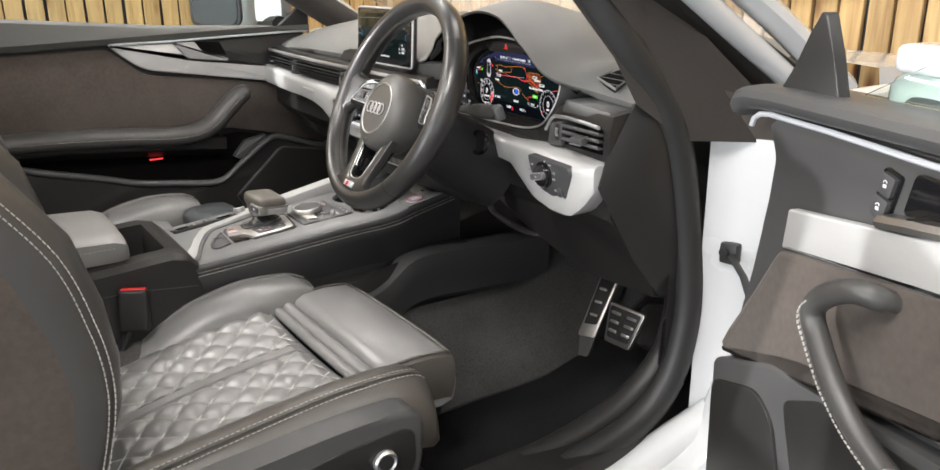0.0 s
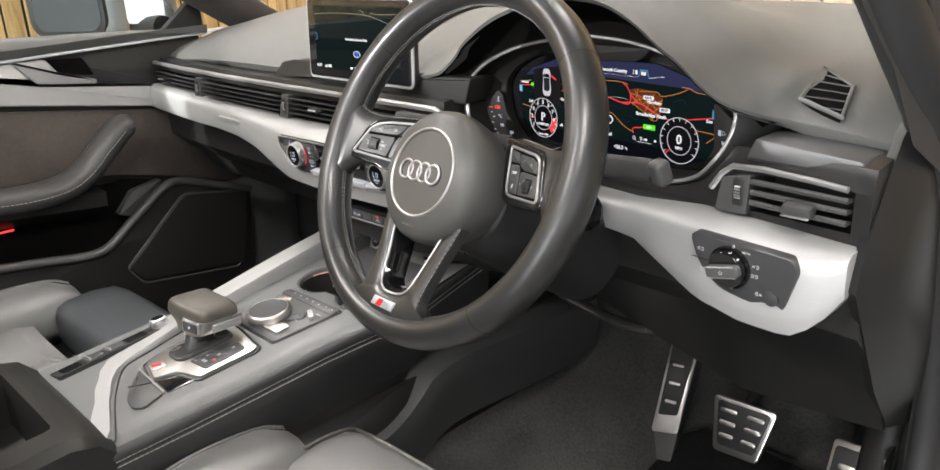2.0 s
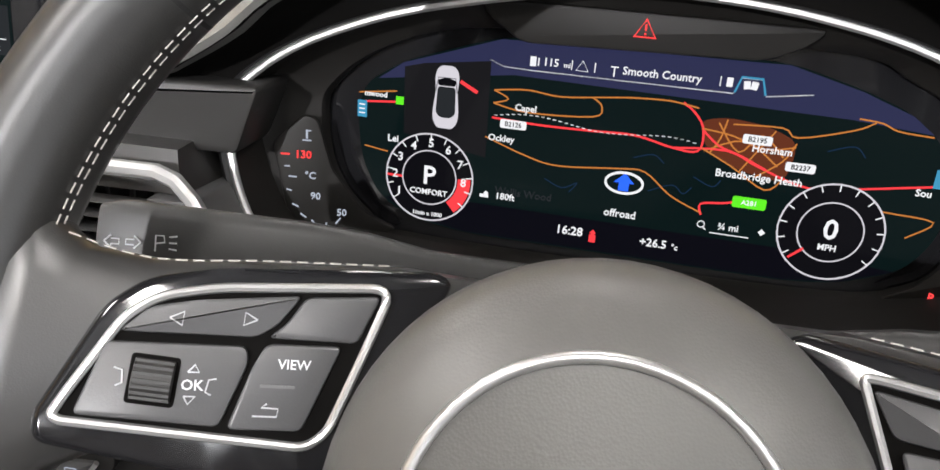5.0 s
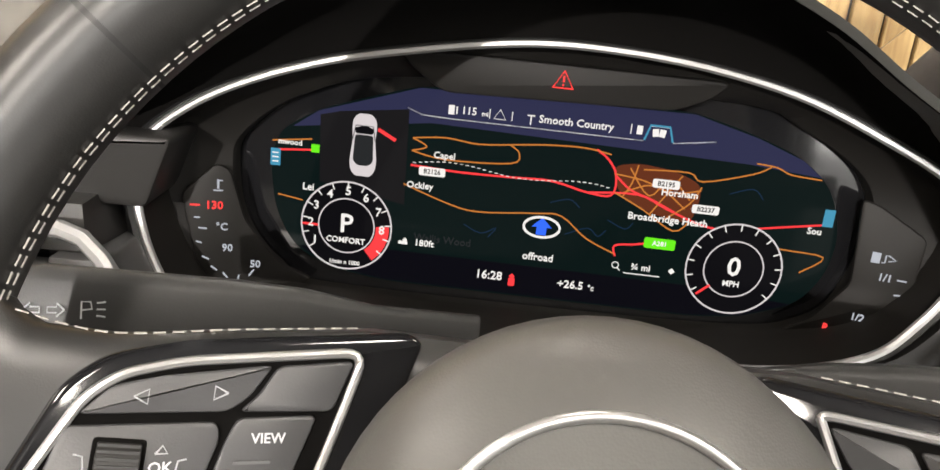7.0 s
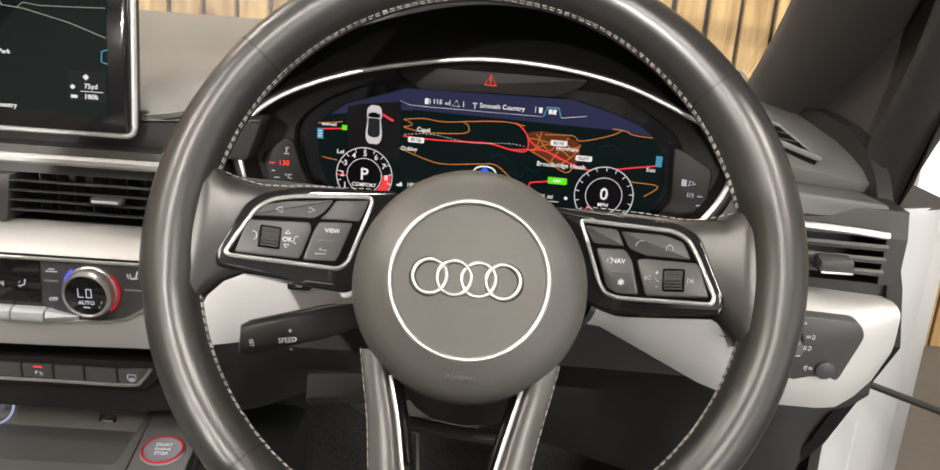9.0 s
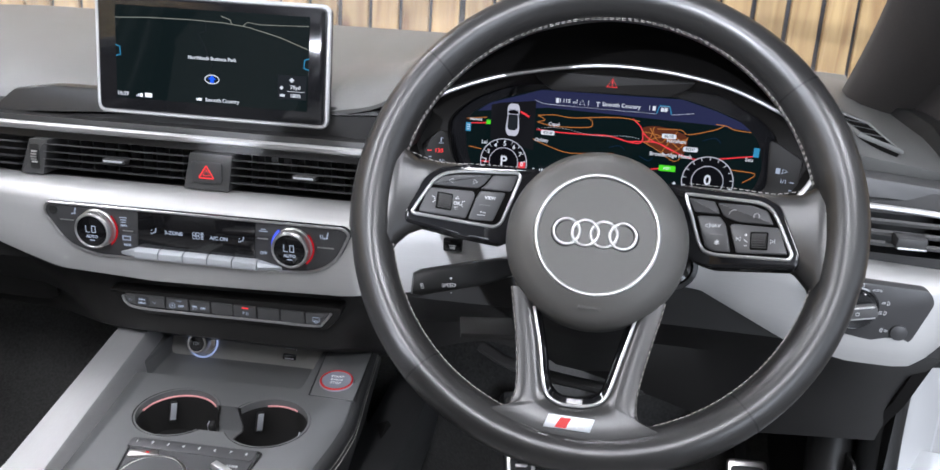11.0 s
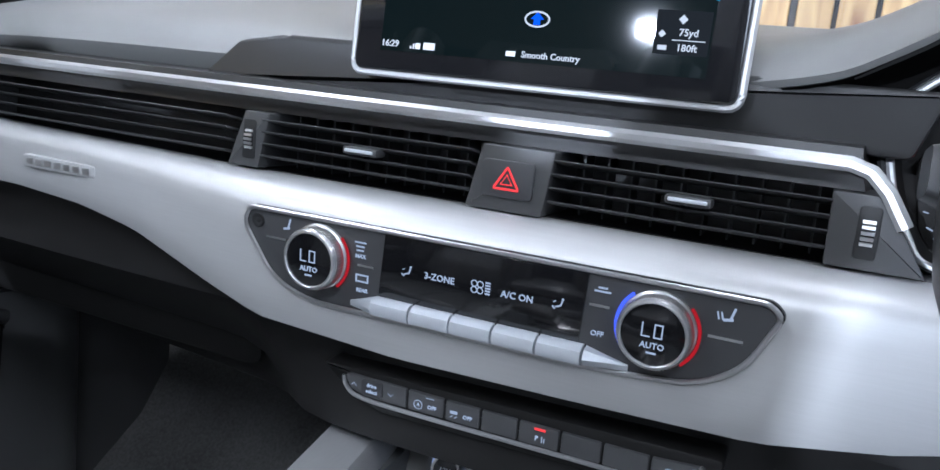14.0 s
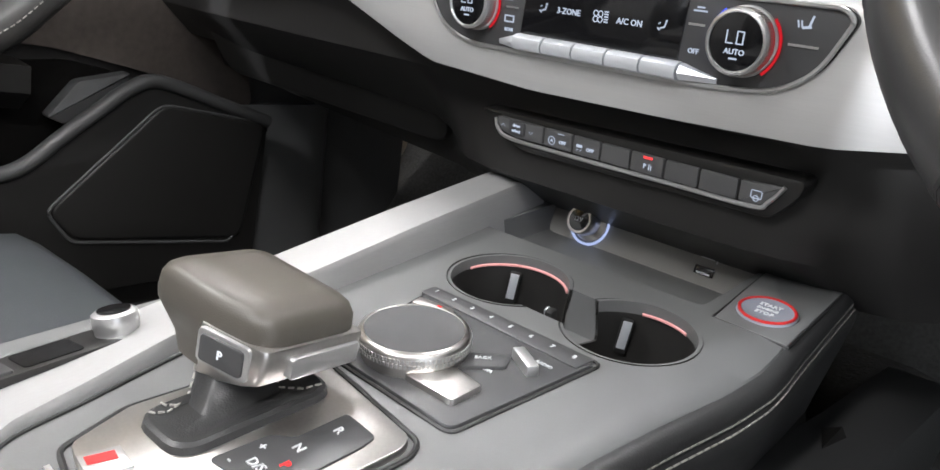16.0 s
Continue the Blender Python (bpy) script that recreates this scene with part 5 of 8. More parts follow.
def rim_point(a, dr=0.0, h=0.0):
    x, y = RC * math.cos(a), RC * math.sin(a)
    return WH @ Vector((x + dr * math.cos(a), y + dr * math.sin(a), h))


def rim_fat(a):
    return 1.0 + 0.12 * max(0.0, math.cos(2 * (a - radians(18)))) * (1 if math.sin(a) > -0.2 else 0)


def rim_loop(r=RR, a0=0.0, a1=360.0, n=120, grow=1.0, closed=True):
    secs = []
    for i in range(n if closed else n + 1):
        a = radians(a0 + (a1 - a0) * i / n)
        o = rim_point(a)
        c = WH @ Vector((0, -0.0, 0))
        out = (rim_point(a, 0.01) - o).normalized()
        up = (WH.to_3x3() @ Vector((0, 0, 1))).normalized()
        fat = rim_fat(a)
        secs.append([o + r * grow * (fat * math.cos(t) * out * 0.95 + 1.24 * math.sin(t) * up) for t in (2 * math.pi * s / 16 for s in range(16))])
    return loft(secs, True, not closed, closed)


part("rim", rim_loop(), WHEEL_HIDE, wheel, "smooth black leather rim")
for a in (38.5, 142, 228, 311):
    part("seam", rim_loop(RR, a - 0.25, a + 0.25, 2, 1.006, False), RUBBER, wheel, "dark leather seam")
for dh in (0.002, -0.001):
    for a0, a1 in ((14, 166), (194, 250), (290, 346)):
        stitches([rim_point(t, -RR * 0.965 * rim_fat(t), dh) for t in (radians(a0 + (a1 - a0) * i / 60) for i in range(61))], "rim_stitching", wheel, 0.0032, 0.0016, 0.00018)


def spoke_side(s):
    secs = []
    for x, t, b, th, zc in ((0.172, 0.054, -0.075, 0.010, 0.0), (0.160, 0.0445, -0.056, 0.0125, -0.001), (0.1545, 0.037, -0.04, 0.012, -0.003), (0.147, 0.032, -0.03, 0.0112, -0.0065), (0.13, 0.0315, -0.02, 0.0105, -0.0135), (0.10, 0.036, -0.016, 0.0105, -0.0275), (0.065, 0.0405, -0.016, 0.010, -0.042), (0.03, 0.0405, -0.02, 0.01, -0.056)):
        ym, yh = (t + b) / 2, (t - b) / 2
        loop = []
        for i in range(16):
            a = 2 * math.pi * i / 16
            ca, sa = math.cos(a), math.sin(a)
            loop.append(WH @ Vector((s * x, ym + yh * math.copysign(abs(ca) ** 0.55, ca), zc + th * math.copysign(abs(sa) ** 0.7, sa))))
        secs.append(loop)
    return loft(secs)


# switch pods: each lies on a plane that falls away from the rim towards the hub
LEFT_POD = dict(
    gloss=[(-9, -15), (-7, -22), (40, -26), (74, -27), (80, -22), (99, 37.5), (94, 40), (34, 31.5), (14, 26), (4, 17)],
    chrome=[(-3.3, -13.7), (-0.2, -6.7), (10.3, 14.5), (18.1, 21.2), (33.3, 25.9), (81, 33.0), (75.5, 12.6), (69.0, -10.0), (63.6, -14.8), (-1.0, -15.0)],
    arrow_key=[(9.4, 10.3), (16.3, 18.1), (28.2, 21.6), (56.1, 27.0), (50.8, 17.9), (45.5, 13.7)],
    blank_key=[(57.2, 26.8), (78.0, 30.2), (73.4, 15.9), (48.4, 13.9), (53.0, 18.7)],
    view_key=[(48.4, 12.3), (69.4, 14.6), (61.8, -10.4), (41.6, -12.2), (45.8, 5.5)],
    roller_key=[(6.8, 7.4), (43.4, 11.0), (44.6, 6.4), (39.6, -11.9), (1.8, -13.0)], roller=(20.6, -1.4))
RIGHT_POD = dict(
    gloss=[(-101, 36), (-96, 38.5), (-22.5, 28.5), (-9, 20.5), (6.5, -17.1), (4, -27), (-58, -28), (-74, -23)],
    chrome=[(-80.2, 28.9), (-75.9, 28.7), (-23.5, 22.5), (-15.0, 17.4), (-9.7, 7.7), (0.6, -16.5), (-1.4, -20.4), (-55.2, -18.5), (-63.2, -15.9), (-67.0, -9.3)],
    blank_key=[(-77.7, 26.1), (-57.2, 23.1), (-52.5, 12.9), (-71.6, 14.4)],
    phone_key=[(-55.2, 22.2), (-28.8, 19.8), (-18.1, 16.0), (-13.2, 5.4), (-39.4, 7.2), (-49.5, 11.4)],
    nav_key=[(-69.9, 11.8), (-52.3, 11.3), (-47.6, 4.4), (-42.8, -16.3), (-56.4, -15.6), (-62.2, -12.3)],
    roller_key=[(-44.8, 4.4), (-41.6, 5.8), (-9.0, 3.3), (-2.4, -16.6), (-38.7, -16.6)], roller=(-22.7, -7.0))
for s, pod_map in ((-1, LEFT_POD), (1, RIGHT_POD)):
    part("spoke", spoke_side(s), WHEEL_HIDE, wheel, "leather side spoke")
    PD = WH @ pose(s * 0.14, 0, 0.0042, 0, -21 * s, 0)
    pod = part("switch_pod", plate(round_poly(mm(pod_map["gloss"]), 0.005), PD @ pose(0, 0, -0.001), 0.016, 0.0025, 3), GLOSS, wheel, "gloss black switch surround")
    po = round_poly(mm(pod_map["chrome"]), 0.0065, 5)
    part("key_bed", plate([(0.5 * (min(p[0] for p in po) + max(p[0] for p in po)) * 0.02 + 0.98 * x, 0.97 * y + 0.0002) for x, y in po], PD @ pose(0, 0, -0.0005), 0.003), FELT_SHADE, pod, "matt black key bed")
    part("chrome_outline", tube(on(PD, po, 0.0), 0.0014, True, 8), CHROME, pod, "chrome outline")
    for name, pts in pod_map.items():
        if name.endswith("_key"):
            part(name, plate(round_poly(mm(pts), 0.0022), PD @ pose(0, 0, 0.0012), 0.005, 0.0009), BUTTON, pod)
    rx, ry = pod_map["roller"][0] / 1000, pod_map["roller"][1] / 1000
    part("roller_well", plate(rounded(0.0128, 0.0135, 0.001, 2, rx, ry), PD @ pose(0, 0, 0.0015), 0.002), FELT_SHADE, pod)
    roller = part("roller", lathe([(0.0066, -0.0053), (0.0070, -0.005), (0.0070, 0.005), (0.0066, 0.0053)], PD @ pose(rx, ry, -0.0026, 0, 90, 0), 28), BLACK, pod, "dark ribbed roller")
    for k in range(-3, 4):
        t = radians(k * 15)
        part("roller_rib", box((0.0102, 0.0008, 0.0007), PD @ pose(rx, ry + 0.0071 * math.sin(t), -0.0026 + 0.0071 * math.cos(t))), RUBBER, roller, smooth=False)
    ICON = PD @ pose(0, 0, 0.0014)
    if s < 0:
        letters("VIEW", 0.0047, ICON @ pose(0.057, 0.0076, 0, 0, 0, 5), MARK_DIM, pod)
        letters("OK", 0.005, ICON @ pose(0.0309, -0.0015, 0, 0, 0, 5), MARK_DIM, pod)
        bars([(53.4, 1.2, 9.5, 0.9, 5)], ICON, SWITCH, pod, "key_ridge")
        icons = ([(22, 15.9), (25.5, 18), (25.5, 14.2), (22, 15.9)], [(45, 18.6), (41.5, 20.2), (41.5, 16.6), (45, 18.6)], [(29.2, 2.0), (30.8, 4.2), (32.2, 2.3), (29.2, 2.0)], [(29.2, -4.6), (30.6, -6.6), (32.2, -4.3), (29.2, -4.6)],
                 [(10.3, 0.8), (12.5, 0.4), (13, -3), (11.4, -4)], [(37, 1.2), (35, 0.6), (34.6, -2.8), (36.2, -3.4)], [(48, -7.6), (54.5, -7), (54.6, -4.8), (50, -5), (51.4, -3.8)])
    else:
        letters("NAV", 0.0052, ICON @ pose(-0.0555, 0.0037, 0, 0, 0, -2), MARK_DIM, pod)
        letters("*", 0.011, ICON @ pose(-0.0533, -0.0108, 0), MARK_DIM, pod)
        letters("+", 0.005, ICON @ pose(-0.0322, -0.003, 0), MARK_DIM, pod)
        bars([(-54.2, -2.8, 9.5, 0.9, -3)], ICON, SWITCH, pod, "key_ridge")
        icons = ([(-62.5, 4.6), (-61, 4.6), (-59.6, 6), (-59.6, 1.6), (-61, 3), (-62.5, 3), (-62.5, 4.6)], [(-45.5, 13), (-44.8, 15), (-42.5, 16.4), (-40.6, 16)], [(-27.5, 10.2), (-27.4, 12.8), (-25.4, 14), (-23.6, 12.6), (-23.6, 10.4)],
                 [(-39, -4.4), (-39, -7.4)], [(-38.4, -5.9), (-36, -4.4), (-36, -7.4), (-38.4, -5.9)], [(-11.6, -5.7), (-11.6, -8.7)], [(-12.2, -7.2), (-14.6, -5.7), (-14.6, -8.7), (-12.2, -7.2)], [(-33.6, -6), (-31, -8.4)], [(-33.2, -11), (-31.2, -11)])
    for pts in icons:
        ribbon(mm(pts), 0.0005, ICON, MARK_DIM, pod, "icon", 0.0003)


# lower spoke: two legs that widen into the rim round a tapered opening
LEG_OUT = curve_through([Vector((x, y, 0)) for x, y in mm([(-60, -62), (-56, -80), (-52, -97), (-48.2, -121), (-46.8, -137), (-49.5, -146.5), (-57, -152.5), (-72, -157), (-52, -168), (-20, -176), (20, -176), (50, -168), (68, -158), (54, -156), (45, -151), (41.2, -141), (42.6, -123), (48, -97), (52.5, -78), (56, -62)])], 6)
LEG_IN = curve_through([Vector((x, y, 0)) for x, y in mm([(-44, -62), (-39.5, -80), (-33.3, -102), (-27.4, -129), (-22.5, -139.5), (-13.5, -144.3), (-3, -144.6), (5, -143.8), (14.5, -140.3), (20.6, -132), (27, -108), (33.6, -83), (38, -62)])], 6)


def along(pts, n):
    ds = [0.0]
    for a, b in zip(pts, pts[1:]):
        ds.append(ds[-1] + (b - a).length)
    return [Vector([float(np.interp(ds[-1] * i / n, ds, [p[k] for p in pts])) for k in range(3)]) for i in range(n + 1)]


def spoke_height(y):
    return lerp([(-0.18, 0.0155), (-0.15, 0.0152), (-0.138, 0.0135), (-0.11, 0.009), (-0.06, 0.002)], y)


def leg_pairs(n):
    """Outer and inner points of the left leg, the base and the right leg."""
    def split(pts, rows):
        i = [min(range(len(pts)), key=lambda k: (pts[k] - Vector((*r, 0))).length) for r in mm(rows)]
        return along(pts[:i[0] + 1], n)[:-1] + along(pts[i[0]:i[1] + 1], n)[:-1] + along(pts[i[1]:], n)
    return list(zip(split(LEG_OUT, [(-57, -152.5), (54, -156)]), split(LEG_IN, [(-24, -137), (18, -136)])))


rows = []
for o, i in leg_pairs(24):
    ring = []
    for t, h in ((0.0, -0.014), (0.0, -0.006), (0.03, -0.0026), (0.09, -0.0008), (0.22, 0.0), (0.5, 0.0006), (0.78, 0.0), (0.92, -0.0012), (1.0, -0.004), (1.0, -0.018)):
        p = o.lerp(i, t)
        ring.append(WH @ Vector((p.x, p.y, spoke_height(p.y) + h)))
    rows.append(ring)
part("lower_spoke", loft(rows), WHEEL_HIDE, wheel, "leather lower spoke with an opening")
LIN = [p for p in along(LEG_IN, 60)]
mid = Vector((-0.0025, -0.105, 0))
part("opening_lining", loft([[WH @ Vector((*(mid + (p - mid) * k).to_2d(), spoke_height(p.y) + h)) for p in LIN] for k, h in ((1.0, -0.0035), (0.97, -0.0045), (0.86, -0.008), (0.82, -0.02), (0.84, -0.03))], False, False), GLOSS, wheel, "gloss black opening lining")
part("chrome_outline", tube([WH @ Vector((*(mid + (p - mid) * 0.985).to_2d(), spoke_height(p.y) - 0.0026)) for p in LIN[4:-4]], 0.0013, False, 8), CHROME, wheel, "chrome outline")
part("hub", lathe([(0.054, -0.055), (0.064, -0.035), (0.0685, -0.012), (0.0685, 0.0), (0.0665, 0.0085), (0.062, 0.0145), (0.056, 0.0185), (0.0455, 0.0218), (0.0445, 0.0208), (0.043, 0.0208), (0.02, 0.0228), (0.0001, 0.0232)], WH @ pose(0, -0.020, 0), 64), HUB, wheel, "black domed airbag cover")
part("hub_ring", tube(on(WH @ pose(0, -0.020, 0), arc(0.0444, 0, 360, 64)[:-1], 0.0214), 0.0016, True, 10), CHROME, wheel, "polished chrome ring")
for i in range(4):
    em = WH @ pose(-0.0219 + 0.0136 * i, -0.0200, 0)
    part("emblem_bed", tube(on(em, arc(0.0096, 0, 360, 32)[:-1], 0.0212), 0.0022, True, 8), RUBBER, wheel, "dark bed of the emblem")
    part("emblem_ring", tube(on(em, arc(0.0095, 0, 360, 32)[:-1], 0.0231 + 0.0003 * (i % 2)), 0.00125, True, 10), CHROME, wheel, "chrome emblem ring")
letters("AIRBAG", 0.0062, WH @ pose(0, -0.0735, 0.0196, -18), HUB, wheel, "raised_lettering")
badge = part("spoke_badge", plate(mm([(-20, -151.5), (13, -151.5), (10, -161), (-23, -161)]), WH @ pose(0, 0, 0.0176), 0.006, 0.0005), KEY, wheel, "small silver and red badge")
part("badge_red", plate(mm([(-11, -152.8), (-3.5, -152.8), (-7, -160.2), (-15, -160.2)]), WH @ pose(0, 0, 0.0181), 0.001), RED, badge)
bars([(-1.2, -154.4, 5, 1.0, 0), (-2, -156.5, 5, 1.0, 0), (-2.6, -158.6, 5, 1.0, 0), (5.4, -154.4, 5, 1.0, 0), (4.6, -156.5, 5, 1.0, 0), (4, -158.6, 5, 1.0, 0)], WH, CHROME, badge, "badge_stroke", 0.0180)
for leg in ([p for p in LEG_OUT if p.y > -0.150 and p.x < 0], [p for p in LEG_OUT if p.y > -0.152 and p.x > 0]):
    stitches([WH @ Vector((p.x + math.copysign(0.0009, -p.x), p.y, spoke_height(p.y) - 0.0018)) for p in leg], "spoke_stitching", wheel, 0.0034, 0.0018, 0.00028)

for sx in (-1, 1):
    stitches([WH @ Vector((sx * p.x, p.y, p.z)) for p in curve_through([(0.150, 0.0345, 0.003), (0.13, 0.0312, -0.007), (0.10, 0.0355, -0.0185), (0.07, 0.0395, -0.031)], 6)], "spoke_top_stitching", wheel, 0.0032, 0.0016, 0.00018)

# ---- column and stalks ----
col = thing("steering_column", "black steering column shroud with stalks", "steering column", (0.395, -0.05, 0.76))
AX = WH.to_3x3() @ Vector((0, 0, 1))
c0 = WH.translation + WH.to_3x3() @ Vector((0, -0.02, 0))
secs = []
for d, w, u, dn in ((-0.03, 0.045, 0.045, 0.05), (-0.045, 0.062, 0.05, 0.062), (-0.09, 0.066, 0.052, 0.07), (-0.15, 0.066, 0.05, 0.08), (-0.25, 0.07, 0.045, 0.09)):
    secs.append([c0 + AX * d + WH.to_3x3() @ Vector((w * math.copysign(abs(math.cos(a)) ** 0.7, math.cos(a)), (u if math.sin(a) > 0 else dn) * math.sin(a), 0)) for a in (2 * math.pi * i / 24 for i in range(24))])
part("shroud", loft(secs), RUBBER, col)


def stalk(name, p0, p1, h, label, tip=None):
    a, b = Vector(p0), Vector(p1)
    d = (b - a).normalized()
    up = Vector((0, 0.35, 1)).normalized()
    side = d.cross(up)
    secs = []
    for t, k in ((0, 0.55), (0.25, 0.6), (0.4, 0.9), (0.55, 1), (0.95, 1), (1.0, 0.8)):
        c = a.lerp(b, t)
        secs.append([c + up * (h * k * y) + side * (h * 0.62 * k * x) for x, y in rounded(2, 2, 0.45, 3)])
    return part(name, loft(secs), tip or RUBBER, col, label)


STALK_GREY = material("dark_grey_stalk", (0.026, 0.026, 0.026), 0.45, grain=0.1, scale=1400, bump=0.05, spec=0.35)
FELT_BLACK = material("satin_black_stalk", (0.008, 0.008, 0.008), 0.4, grain=0.1, scale=1400, spec=0.35)
s1 = stalk("cruise_stalk", (0.36, -0.085, 0.765), (0.244, -0.13, 0.747), 0.0118, "black cruise control stalk", FELT_BLACK)
CS = facing(0.272, -0.1295, 0.7475, 20, 21)
letters("SPEED", 0.0058, CS @ pose(0.004, 0, 0.001), MARK_DIM, s1)
letters("SET", 0.0044, CS @ pose(-0.02, 0, 0.001, 0, 0, -80), MARK_DIM, s1)
letters("+", 0.006, CS @ pose(0.006, 0.006, 0.001), MARK_DIM, s1)
letters("-", 0.006, CS @ pose(0.006, -0.006, 0.001), MARK_DIM, s1)
s2 = stalk("indicator_stalk", (0.37, -0.06, 0.826), (0.205, -0.088, 0.8375), 0.0128, "dark grey indicator stalk", STALK_GREY)
IS = facing(0.222, -0.0935, 0.8365, 20, 10)
for pts in ([(-12, 0), (-9.5, 2.4), (-9.5, 1), (-6.5, 1), (-6.5, -1), (-9.5, -1), (-9.5, -2.4), (-12, 0)], [(1.5, 0), (-1, 2.4), (-1, 1), (-4, 1), (-4, -1), (-1, -1), (-1, -2.4), (1.5, 0)], [(7, -3), (7, 3), (10, 3), (10.5, 0.5), (7, 0)], [(12, 2.6), (15, 3)], [(12, 0.4), (15, 0.4)], [(12, -1.8), (15, -2.2)]):
    ribbon(mm(pts), 0.0006, IS, MARK_DIM, s2, "icon", 0.0012)
s3 = stalk("wiper_stalk", (0.44, -0.075, 0.82), (0.592, -0.108, 0.8375), 0.0116, "dark grey wiper stalk", STALK_GREY)
part("wiper_tip", box((0.016, 0.016, 0.024), pose(0.599, -0.110, 0.8385, 20, 0, -20), 0.005, 3), BUTTON, s3)
bars([(0, 2, 8, 1, 0), (0, -2, 6, 1, 0), (-10, 0, 4, 3, 0)], facing(0.562, -0.1075, 0.8335, 22, -20), MARK_DIM, s3, "icon", 0.001)
part("lever", box((0.05, 0.03, 0.006), pose(0.31, -0.10, 0.70, 10, 0, 10), 0.002), BLACK, col, "wheel adjuster lever")
part("ignition_ring", lathe([(0.022, 0), (0.022, 0.004), (0.017, 0.005), (0.016, 0.002), (0.0001, 0.0)], facing(0.475, -0.06, 0.765, 10, 10), 28), GLOSS, col)
part("dash_key", plate(rounded(0.019, 0.014, 0.002), facing(0.2645, -0.032, 0.7555, -4), 0.008, 0.001), GLOSS, dash, "small black key in the trim")
bars([(264.5, 755.5, 7, 0.8, 0), (264.5, 753, 5, 2.4, 0)], pose(0, -0.0327, 0, 90), MARK_DIM, dash, "key_icon")


# ---- centre console ----
CN = pose(0, -0.2, 0.555, 5.3)
con = thing("centre_console", "black centre console with aluminium rail, cupholders and leather sides", "centre console", (0.02, -0.25, 0.25))


def carved(bm, cutters, mat, parent, name, label=""):
    return carve(part(name, bm, mat, parent, label), cutters)


RIGHT = [(-0.30, 0.134), (-0.19, 0.144), (0.0, 0.155), (0.05, 0.161), (0.10, 0.169), (0.14, 0.1735), (0.16, 0.1735), (0.19, 0.171), (0.27, 0.166), (0.31, 0.164)]
RISE = [(0.11, 0.0), (0.14, 0.002), (0.17, 0.007), (0.30, 0.019)]
secs = []
for y in np.linspace(-0.285, 0.30, 60):
    r, u = lerp(RIGHT, y), lerp(RISE, y)
    secs.append([CN @ Vector((x, y, h)) for x, h in ((r - 0.036, u * 0.3), (r - 0.02, u * 0.6 - 0.0022), (r - 0.0075, u - 0.0065), (r - 0.006, u - 0.0085), (r - 0.006, -0.06), (-0.125, -0.06), (-0.125, -0.012), (-0.115, 0.0))])
PINK = material("pink_light_strip", (0.75, 0.35, 0.35), 0.4)
cup = lambda x: lathe([(0.036, -0.055), (0.040, -0.01), (0.0415, 0.02)], CN @ pose(x, 0.117, 0), 40)
tray = box((0.19, 0.13, 0.08), CN @ pose(0.012, 0.245, 0.018), 0.006)
mid = box((0.05, 0.044, 0.06), CN @ pose(0.045, 0.114, 0.0), 0.004)
top = carved(loft(secs), [cup(-0.003), cup(0.093), mid, tray], CONSOLE, con, "top_panel", "dark grey top panel with two cupholders")
for x in (-0.003, 0.093):
    hold = carved(lathe([(0.0001, -0.0545), (0.0355, -0.0545), (0.0395, -0.012), (0.041, -0.001), (0.0432, 0.0008), (0.0435, -0.001), (0.0405, -0.02), (0.0362, -0.058), (0.0001, -0.058)], CN @ pose(x, 0.117, 0), 40), [box((0.046, 0.044, 0.056), CN @ pose(0.045, 0.114, 0.0), 0.004)], BLACK, con, "cup_liner", "black cupholder")
    part("light_strip", tube(on(CN @ pose(x, 0.117, 0), arc(0.0395, 60 if x > 0.05 else 40, 110 if x > 0.05 else 175, 24), -0.0065), 0.0011, False, 6), PINK, hold, "pinkish light strip")
    for a in (125, 245, 5):
        part("cup_clip", box((0.008, 0.006, 0.024), CN @ pose(x, 0.117, -0.022) @ pose(0, 0, 0, 0, 0, a) @ pose(0.0355, 0, 0, 0, -8, 90), 0.0018), RUBBER, hold)
        part("clip_face", box((0.006, 0.001, 0.02), CN @ pose(x, 0.117, -0.02) @ pose(0, 0, 0, 0, 0, a) @ pose(0.0322, 0, 0, 0, -8, 90), 0.0004), KEY, hold)
# lower sides with stitched leather
side = []
for y in np.linspace(-0.285, 0.30, 60):
    r, u = lerp(RIGHT, y), lerp(RISE, y)
    side.append([CN @ Vector((x, y, h + (u if h > -0.06 else 0))) for x, h in ((r - 0.03, -0.012), (r - 0.007, -0.0078), (r - 0.0035, -0.0072), (r + 0.0005, -0.009), (r + 0.003, -0.0135), (r + 0.0032, -0.018), (r + 0.0018, -0.0228), (r + 0.0003, -0.0236), (r + 0.002, -0.0245), (r + 0.0034, -0.029), (r + 0.002, -0.045), (r - 0.012, -0.09), (r - 0.02, -0.13), (r - 0.05, -0.13))])
part("leather_side", loft(side), DARK_HIDE, con, "black stitched leather side")
for dh in (-0.0205, -0.0272):
    stitches([CN @ Vector((lerp(RIGHT, y) + (0.0027 if dh > -0.022 else 0.0031), y, dh + lerp(RISE, y))) for y in np.linspace(-0.28, 0.285, 70)], "side_stitching", con, 0.005, 0.0012, 0.00045)
low = []
